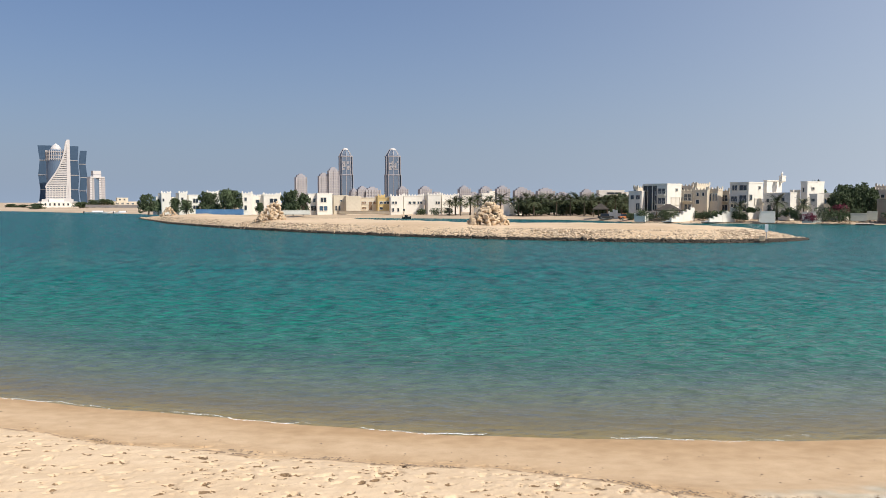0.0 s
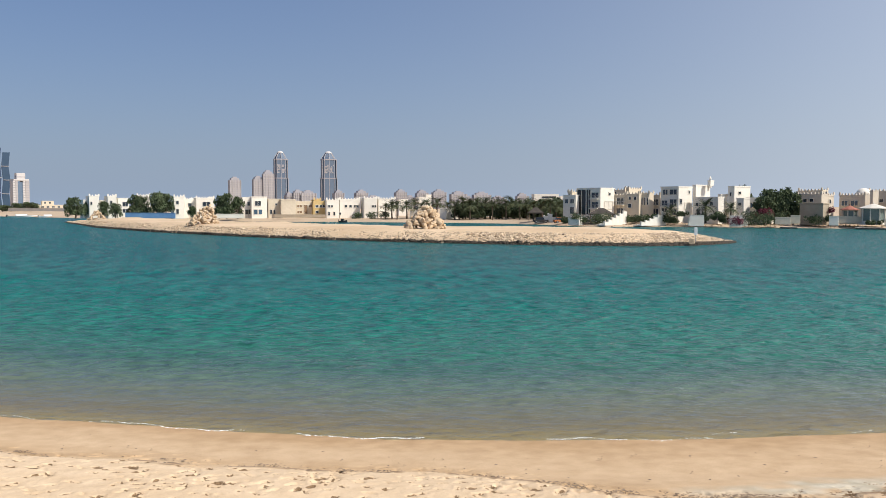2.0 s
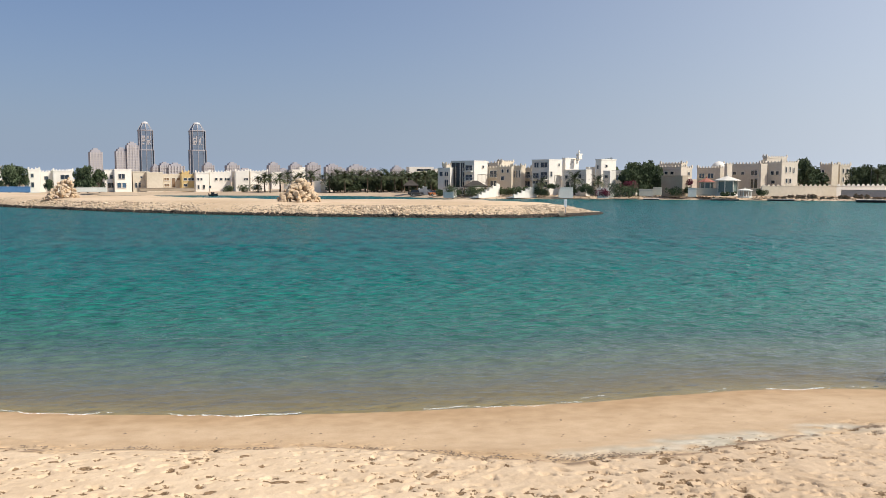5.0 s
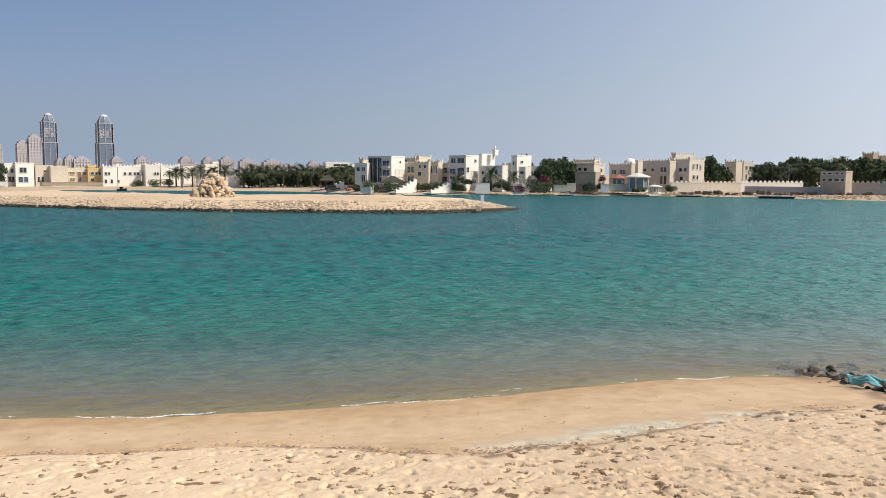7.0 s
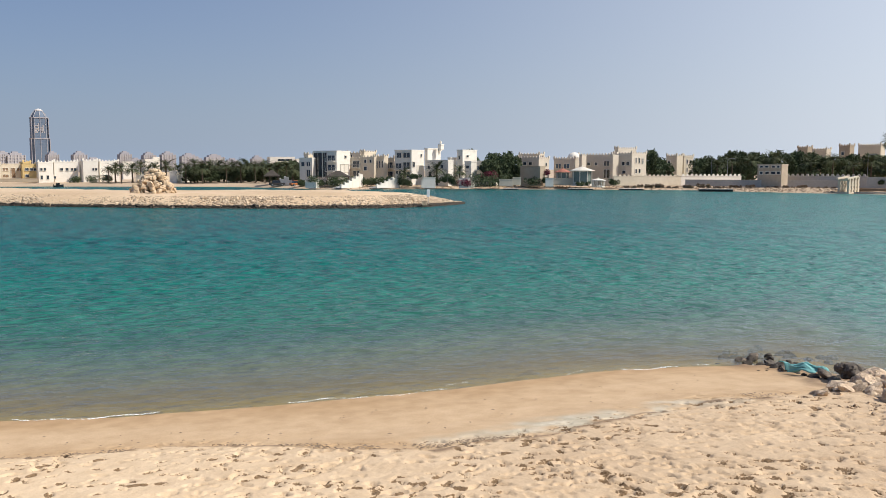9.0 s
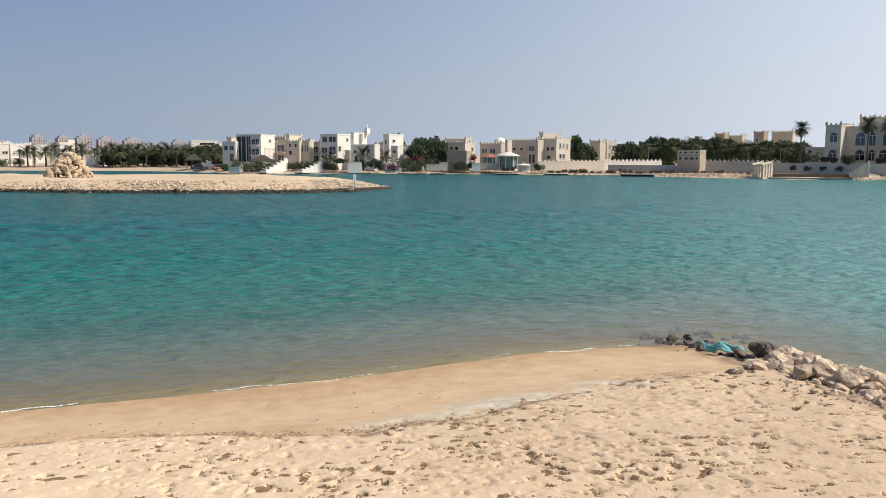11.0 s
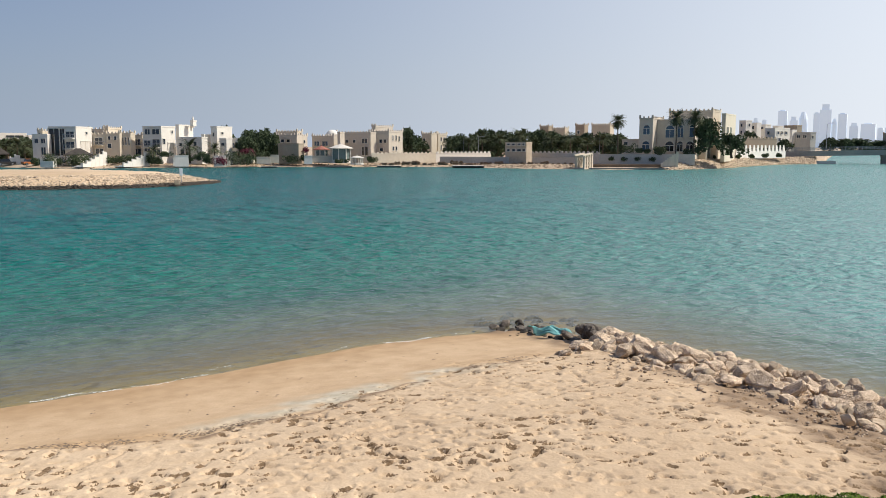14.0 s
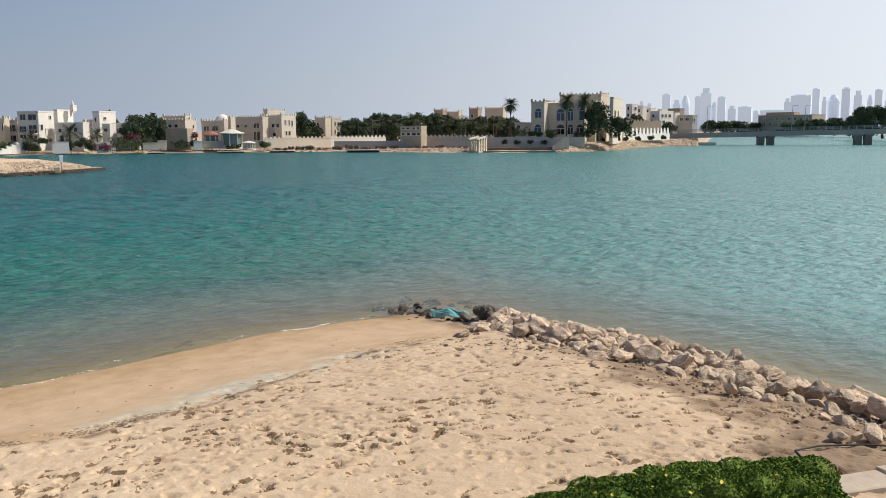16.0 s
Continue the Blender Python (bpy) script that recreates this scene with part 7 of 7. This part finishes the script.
shore_stones()
marker_sign()
pavilion(31.0, 232, 1.0, 6.6, 3.9, 5.3, "trim", "white roofed octagonal pavilion with glazed sides")
pavilion(29.73, 235, 1.0, 4.4, 3.5, 4.8, "redroof", "small pavilion with a red tiled roof")
pavilion(32.07, 228, 0.7, 3.8, 1.7, 2.5, "trim", "low open pavilion with a white roof by the water", False)
dome(30.47, 252, 8.3, 1.9, "white plastered dome on a beige villa's roof")
turret(21.6, 250, 10.6, 3.2)
pier_deck(39.5, 216, 7.9, 3.4, 0.55, "white floating jetty with a dark edge below the wall")
pier_deck(34.2, 224, 6.2, 2.0, 0.35, "low dark jetty at the beach edge")
pier_deck(30.9, 224, 6.6, 2.0, 0.3, "low dark jetty below the pavilion")
pier_deck(26.3, 224, 4.0, 1.6, 0.3, "low dark jetty at the beach edge")
white_frame()
terrace_stair()
stepped_wall("white stepped stair parapet climbing from the beach", 14.97, 227, 16.4, 234, 0.3, (0.9, 1.4, 1.9, 2.5, 3.1, 3.7))
stepped_wall("white stepped stair parapet beside the next garden", 17.32, 227, 18.9, 233, 0.3, (0.9, 1.3, 1.8, 2.2, 2.7, 3.6))
stepped_wall("short white stepped wall by the channel", 10.33, 252, 11.5, 250, 0.4, (0.8, 1.5, 2.1, 2.7))
for a in (12.6, 23.0, 20.3):
    garden_wall("low white wall of a beach garden", a, 230, a + 0.9, 231, 0.4, 2.4, "white")
thatched_shelter(10.43, 258, 1.0, 4.8, 4.0, "dark thatched shelter with a pointed roof")
thatched_shelter(14.74, 237, 0.9, 7.0, 4.0, "dark tent roofed shelter on a villa terrace")
garden_wall("tall white zigzag garden wall with pointed peaks", 55.39, 246, 56.5, 252, 2.1, 3.9, "white", 1.9, 0.35, 1.9)
garden_wall("long white zigzag garden wall with pointed peaks", 56.7, 253, 59.62, 285, 2.1, 4.0, "white", 1.8, 0.35, 2.6)
street_light(39.2, 250, 1.0, 7.0)
street_light(40.17, 250, 1.0, 7.3)
street_light(48.18, 250, 1.0, 8.2)
for az, d in ((61.9, 303), (66.91, 308), (67.65, 309), (73.0, 318)):
    street_light(az, d, 4.4, 8.6)
car(10.75, 250, 0.5, 8, "rubber", "dark off road vehicle parked on the sand by the channel")
car(12.1, 241, 0.6, 20, "rust", "small orange utility vehicle parked on the sand")
moored_boat(-2.5, 276, 2.8, "small dark motor boat moored in the channel", 10, "blackglass")
moored_boat(-20.6, 425, 9.0, "white motor boat off the far shore", 4)
moored_boat(-22.0, 440, 14.0, "long white motor boat moored off the far shore", 4)
bridge()
embankment()


# ---- the near groyne, the hedge and what lies on the sand ----
ROCKS = []


def groyne_rock(k, wet=False):
    if not ROCKS:
        for mat in ("groyne", "groynewet"):
            rng = np.random.default_rng(77)
            ROCKS.append([numpy_mesh("rock", *broken_rock(rng, 3 if i < 7 else 2), mat, smooth=False) for i in range(14)])
    return ROCKS[1 if wet else 0][k]


SPINE_Y = [-2, 2, 4, 6, 8, 10, 12.5, 15.5, 17.4, 18.6]
SPINE_X = [16.0, 16.1, 16.3, 16.6, 17.0, 17.3, 17.2, 17.1, 17.2, 17.5]
# the largest stones: place and radius
BIG_ROCKS = ((15.88, 10.13, 0.36), (15.54, 8.88, 0.31), (15.36, 9.51, 0.31), (14.91, 9.91, 0.2), (16.22, 7.91, 0.38), (16.33, 7.32, 0.24), (16.12, 6.58, 0.3), (15.72, 6.14, 0.34), (15.39, 5.52, 0.37),
             (15.21, 5.1, 0.28), (14.98, 4.61, 0.4), (14.98, 7.11, 0.29), (15.41, 6.65, 0.33), (14.13, 7.07, 0.17), (12.52, 4.55, 0.17), (13.12, 4.25, 0.24), (12.84, 4.39, 0.13), (15.62, 12.73, 0.35),
             (16.02, 13.42, 0.31), (16.51, 14.46, 0.25), (16.61, 15.48, 0.33), (15.93, 14.29, 0.24), (15.17, 12.97, 0.24), (15.58, 12.1, 0.31), (16.56, 12.43, 0.27), (16.39, 11.71, 0.32), (15.98, 11.02, 0.26),
             (15.63, 11.56, 0.23), (15.1, 10.62, 0.17), (16.74, 8.88, 0.3), (15.82, 8.13, 0.21), (16.12, 16.13, 0.3))


def make_groyne():
    t = thing("rock_groyne", "ridge of pale broken limestone rocks beside the beach", "rocks", pose(0, 0, 0))
    rng = np.random.default_rng(8)

    heap = []

    def put(x, y, z, r, wet=False):
        heap.append((r, x, y, z, wet))
    for x, y, r in BIG_ROCKS:
        x += 0.35 if y < 14.4 else 0.75
        put(x, y, max(float(sand_z(np.array(x), np.array(y))), 0.0) + 0.45 * r + (0.1 if y < 15 else 0.0), r * (0.62 if y > 15 else 0.95 if y > 9 else 0.78), y > 15.6)
    for _ in range(300):
        y = rng.uniform(0, 17.6)
        s = rng.normal(-0.45, 1.0)
        if y < 9.5 and (s < -0.9 or rng.random() < 0.45):
            continue
        if y > 14.6:
            s = max(s, -0.3)
        x = float(np.interp(y, SPINE_Y, SPINE_X)) + max(-2.5, min(0.9, s))
        r = rng.uniform(0.10, 0.32) * (1.0 if abs(s) < 0.9 else 0.7) * (0.65 if y > 15.2 else 1.0)
        put(x, y, max(float(sand_z(np.array(x), np.array(y))), -0.15) + 0.22 * r + (max(0, 0.22 - 0.25 * abs(s)) if y < 15.2 else -0.05), r, y > 15.0 or (s > 0.8 and y > 9))
    for _ in range(240):  # a second course, wedged between the large stones
        y = rng.uniform(8.0, 15.6)
        s = max(rng.normal(-0.35, 0.6), -1.6 if y < 14.6 else -0.2)
        x = float(np.interp(y, SPINE_Y, SPINE_X)) + max(-1.6, min(0.7, s))
        r = rng.uniform(0.09, 0.25)
        put(x, y, max(float(sand_z(np.array(x), np.array(y))), 0.0) + 0.12 + max(0, 0.30 - 0.35 * abs(s)), r, y > 14.9)
    for _ in range(110):  # smaller stones spilling on to the sand
        y = rng.uniform(1.5, 14.5)
        x = float(np.interp(y, SPINE_Y, SPINE_X)) - rng.uniform(0.9, 2.6 - 0.06 * y)
        r = rng.uniform(0.07, 0.26) ** 1.1
        put(x, y, float(sand_z(np.array(x), np.array(y))) + 0.22 * r + 0.04, r)
    for _ in range(130):  # dark rocks awash off the tip
        if rng.random() < 0.45:
            x, y, z = rng.normal(17.35, 0.35), rng.normal(18.1, 0.4), rng.uniform(-0.08, 0.05)
        else:
            x, y, z = rng.normal(18.2, 0.7), rng.normal(19.3, 0.8), rng.uniform(-0.26, -0.10)
        if y > 17.2:
            put(x, y, z, rng.uniform(0.08, 0.19), True)
    heap.sort(reverse=True)
    for i, (r, x, y, z, wet) in enumerate(heap[:340]):
        ob = new("rock", groyne_rock(int(rng.integers(7)) + (7 if i > 110 else 0), wet))
        ob.parent = t
        ob.matrix_basis = pose(x, y, z, rng.uniform(-35, 35), rng.uniform(-35, 35), rng.uniform(0, 360)) @ Matrix.Diagonal((r * rng.uniform(0.95, 1.25), r, r * rng.uniform(0.8, 1.1), 1))
    shapes = [broken_rock(rng, 2) for _ in range(8)]
    for wet in (False, True):
        vs, fs, base = [], [], 0
        for r, x, y, z, w in heap[340:]:
            if w == wet:
                co, f = shapes[rng.integers(8)]
                turn = np.array(pose(0, 0, 0, rng.uniform(-50, 50), rng.uniform(-50, 50), rng.uniform(0, 360)).to_3x3())
                vs.append(co @ turn.T * r + (x, y, z))
                fs += [[i + base for i in q] for q in f]
                base += len(co)
        ob = new("rubble", numpy_mesh("rubble", np.concatenate(vs), fs, "wetrock" if wet else "rubble", smooth=False))
        ob.parent = t
        tagged(ob, kind="stuff")


def make_pebbles():
    rng = np.random.default_rng(12)
    shapes = [rock_verts(rng, 1) for _ in range(6)]
    vs, fs, base = [], [], 0
    for _ in range(2400):
        y = rng.uniform(2.5, 13)
        x = float(np.interp(y, SPINE_Y, SPINE_X)) - abs(rng.normal(0, 1.15)) - 0.5
        r = rng.uniform(0.010, 0.042) * (2.2 if rng.random() < 0.05 else 1)
        co, f = shapes[rng.integers(6)]
        vs.append(co * (r, r * rng.uniform(0.7, 1), r * 0.7) + (x, y, float(sand_z(np.array(x), np.array(y))) + 0.3 * r + 0.06))
        fs += [[i + base for i in q] for q in f]
        base += len(co)
    tagged(new("pebbles", numpy_mesh("pebbles", np.concatenate(vs), fs, "groynegrit", smooth=False)), "small stones and grit along the groyne's foot", "pebbles", kind="stuff")


def make_cloth():
    """A torn turquoise cloth draped over the rocks at the tip."""
    n, k = 26, 16
    u, v = np.meshgrid(np.linspace(0, 1, n), np.linspace(0, 1, k))
    x = 16.33 + 0.8 * u + 0.16 * v + 0.08 * (smooth_noise(u * 9, v * 9, 1.0, 3) - 0.5)
    y = 17.15 - 0.6 * u - 0.24 * v * (0.55 + 0.7 * smooth_noise(u * 7, v * 0, 1.0, 8))
    z = 0.38 + 0.10 * smooth_noise(u * 6, v * 4, 1.0, 4) + 0.03 * np.sin(11 * u + 5 * v) - 0.2 * v ** 3
    ob = new("cloth", numpy_mesh("cloth", np.stack([x, y, z], -1).reshape(-1, 3), grid_faces(k, n), "cloth"))
    sol = ob.modifiers.new("thickness", "SOLIDIFY")
    sol.thickness = 0.012
    tagged(ob, "crumpled turquoise cloth caught on the dark rocks", "cloth")


def make_hedge():
    rng = np.random.default_rng(15)
    t = thing("hedge", "low clipped green hedge with small yellow flowers", "hedge", pose(0, 0, 0))
    line = [(5.5, 6.4), (6.6, 5.6), (7.5, 5.0), (8.2, 4.5), (8.8, 4.0), (9.4, 3.35)]
    cs, rs = [], []
    for (x0, y0), (x1, y1) in zip(line, line[1:]):
        for f in np.linspace(0, 1, 7, endpoint=False):
            for j in range(9):
                side = 0.11 * (j - 4) + rng.normal(0, 0.04)
                x, y = x0 + (x1 - x0) * f + rng.normal(0, 0.05), y0 + (y1 - y0) * f + rng.normal(0, 0.05)
                top = float(np.interp(x, [5.5, 6.1, 6.8, 7.5, 8.3, 9.1], [0.86, 0.98, 1.18, 1.40, 1.52, 1.54]))
                cs.append((x + 0.65 * side, y + 0.76 * side, top - 0.55 * side * side + rng.normal(0, 0.045)))
                rs.append(rng.uniform(0.20, 0.27))
    v, f = leaf_cloud(rng, cs, rs, 420000, 0.024, 0.75, 0.92)
    middle = v.reshape(-1, 4, 3).mean(1)
    shown = middle[:, 2] > 0.85
    for c, r in zip(cs, rs):   # leaves inside the hedge are never seen
        shown &= (((middle - c) / (1, 1, 0.75)) ** 2).sum(1) > (0.9 * r) ** 2
    v = v.reshape(-1, 4, 3)[shown].reshape(-1, 3)
    f = np.arange(len(v)).reshape(-1, 4)
    ob = new("foliage", numpy_mesh("foliage", v, f, "shrub", smooth=False))
    ob.parent = t
    tagged(ob, kind="stuff")
    # a darker twiggy heart, so that the hedge is dense
    bm = bmesh.new()
    for (x, y, z), r in zip(cs, rs):
        for _ in range(3):
            a = rng.uniform(0, 6.28)
            tube(bm, [(x, y, 0.7), (x + 0.1 * math.cos(a), y + 0.1 * math.sin(a), z), (x + 0.7 * r * math.cos(a), y + 0.7 * r * math.sin(a), z + 0.3 * r)], [0.016, 0.011, 0.005], 4)
    part("branches", bm, "bark", t)
    heart = bmesh.new()
    for (x, y, z), r in zip(cs, rs):
        bmesh.ops.create_icosphere(heart, subdivisions=2, radius=0.86 * r, matrix=Matrix.Translation((x, y, z)) @ Matrix.Diagonal((1, 1, 0.75, 1)))
    for vert in heart.verts:
        vert.co += 0.06 * noise.noise_vector(vert.co * 6)
    tagged(part("inner_leaves", heart, "shrub", t), kind="stuff")
    cs, rs = np.array(cs), np.array(rs)
    fl = bmesh.new()
    for _ in range(300):
        i = rng.integers(len(cs))
        d = rng.normal(size=3)
        d[2] = abs(d[2]) + 0.4
        d /= np.linalg.norm(d)
        p = cs[i] + d * rs[i] * (1.04, 1.04, 0.8)
        bmesh.ops.create_cone(fl, cap_ends=True, segments=6, radius1=0.006, radius2=0.02, depth=0.02, matrix=Matrix.Translation(p) @ pose(0, 0, 0, rng.uniform(-50, 50), rng.uniform(-50, 50), 0))
    tagged(part("flowers", fl, "petal", t, "small yellow flowers"), kind="stuff")


def make_edging():
    """Stone slabs, a dark bed behind them and a black hose."""
    t = thing("stone_edging", "pale stone slabs edging a planted bed", "edging", pose(11.15, 3.62, 0.88, 0, 0, -28))
    for i, (x, y, r) in enumerate(((0, 0, 0), (0.98, 0.06, 3), (1.95, 0.02, -2), (-0.95, -0.25, -8))):
        s = part("slab", boxes((x - 0.46, x + 0.46, y - 0.24, y + 0.24, 0, 0.13), bevel=0.015), "slab", t)
        s.matrix_basis = pose(0, 0, 0.01 * i, 0, 0, r * 0.4)
    part("kerb", boxes((-0.6, 3.2, -0.62, -0.34, -0.25, 0.04), bevel=0.02), "greywall", t)
    h = [(11.4, 4.45, 0.93), (11.75, 4.72, 0.94), (12.3, 4.6, 0.95), (13.0, 4.2, 0.96), (13.8, 3.6, 0.97), (14.6, 2.8, 0.97)]
    h = [(x, y, float(sand_z(np.array(x), np.array(y))) + 0.11) for x, y, _ in h]
    ob = new("garden_hose", mesh_of("garden_hose", tube(bmesh.new(), h, [0.014] * 6, 8), "rubber", True))
    tagged(ob, "black irrigation hose lying on the sand", "hose")


def make_wrack():
    """Brown weed and litter in strips along the tide line, a few bits on the sand."""
    rng = np.random.default_rng(19)
    vs, fs = [], []
    strips = [(rng.uniform(-15, 15), rng.normal(0, 0.35), rng.uniform(0.15, 0.8)) for _ in range(70)]
    for k in range(1500):
        x0, off, ln = strips[k % 70]
        x = x0 + rng.normal(0, 0.5) * ln
        y = float(shore_y(x)) - float(np.interp(x, [-10, -7, -2, 1, 3.3, 5.2, 8.5, 15], [3.6, 3.9, 3.5, 3.5, 4.4, 5.4, 5.4, 4.7])) - 0.05 + 0.6 * off + rng.normal(0, 0.05)
        if k % 9 == 0:
            x = rng.uniform(-15, 15)
            y = rng.uniform(float(shore_y(x)) - 5.5, float(shore_y(x)) - 1.5)
        if abs((x - 9.2) / 4.0) < 1 and abs(y - 14.6) < 0.35:
            continue
        z = float(sand_z(np.array(x), np.array(y))) + 0.03
        a, r = rng.normal(0, 0.5), rng.uniform(0.006, 0.03)
        c, s = math.cos(a) * r * 1.6, math.sin(a) * r * 1.6
        b = len(vs)
        vs += [(x - c, y - s, z), (x + 0.5 * s, y - 0.5 * c, z + 0.006), (x + c, y + s, z), (x - 0.5 * s, y + 0.5 * c, z + 0.012)]
        fs += [(b, b + 1, b + 2), (b, b + 2, b + 3)]
    tagged(new("seaweed", numpy_mesh("seaweed", vs, fs, "weed", smooth=False)), "brown bits of dried weed along the tide line", "seaweed", kind="stuff")


make_groyne()
make_pebbles()
make_cloth()
make_hedge()
make_edging()
make_wrack()
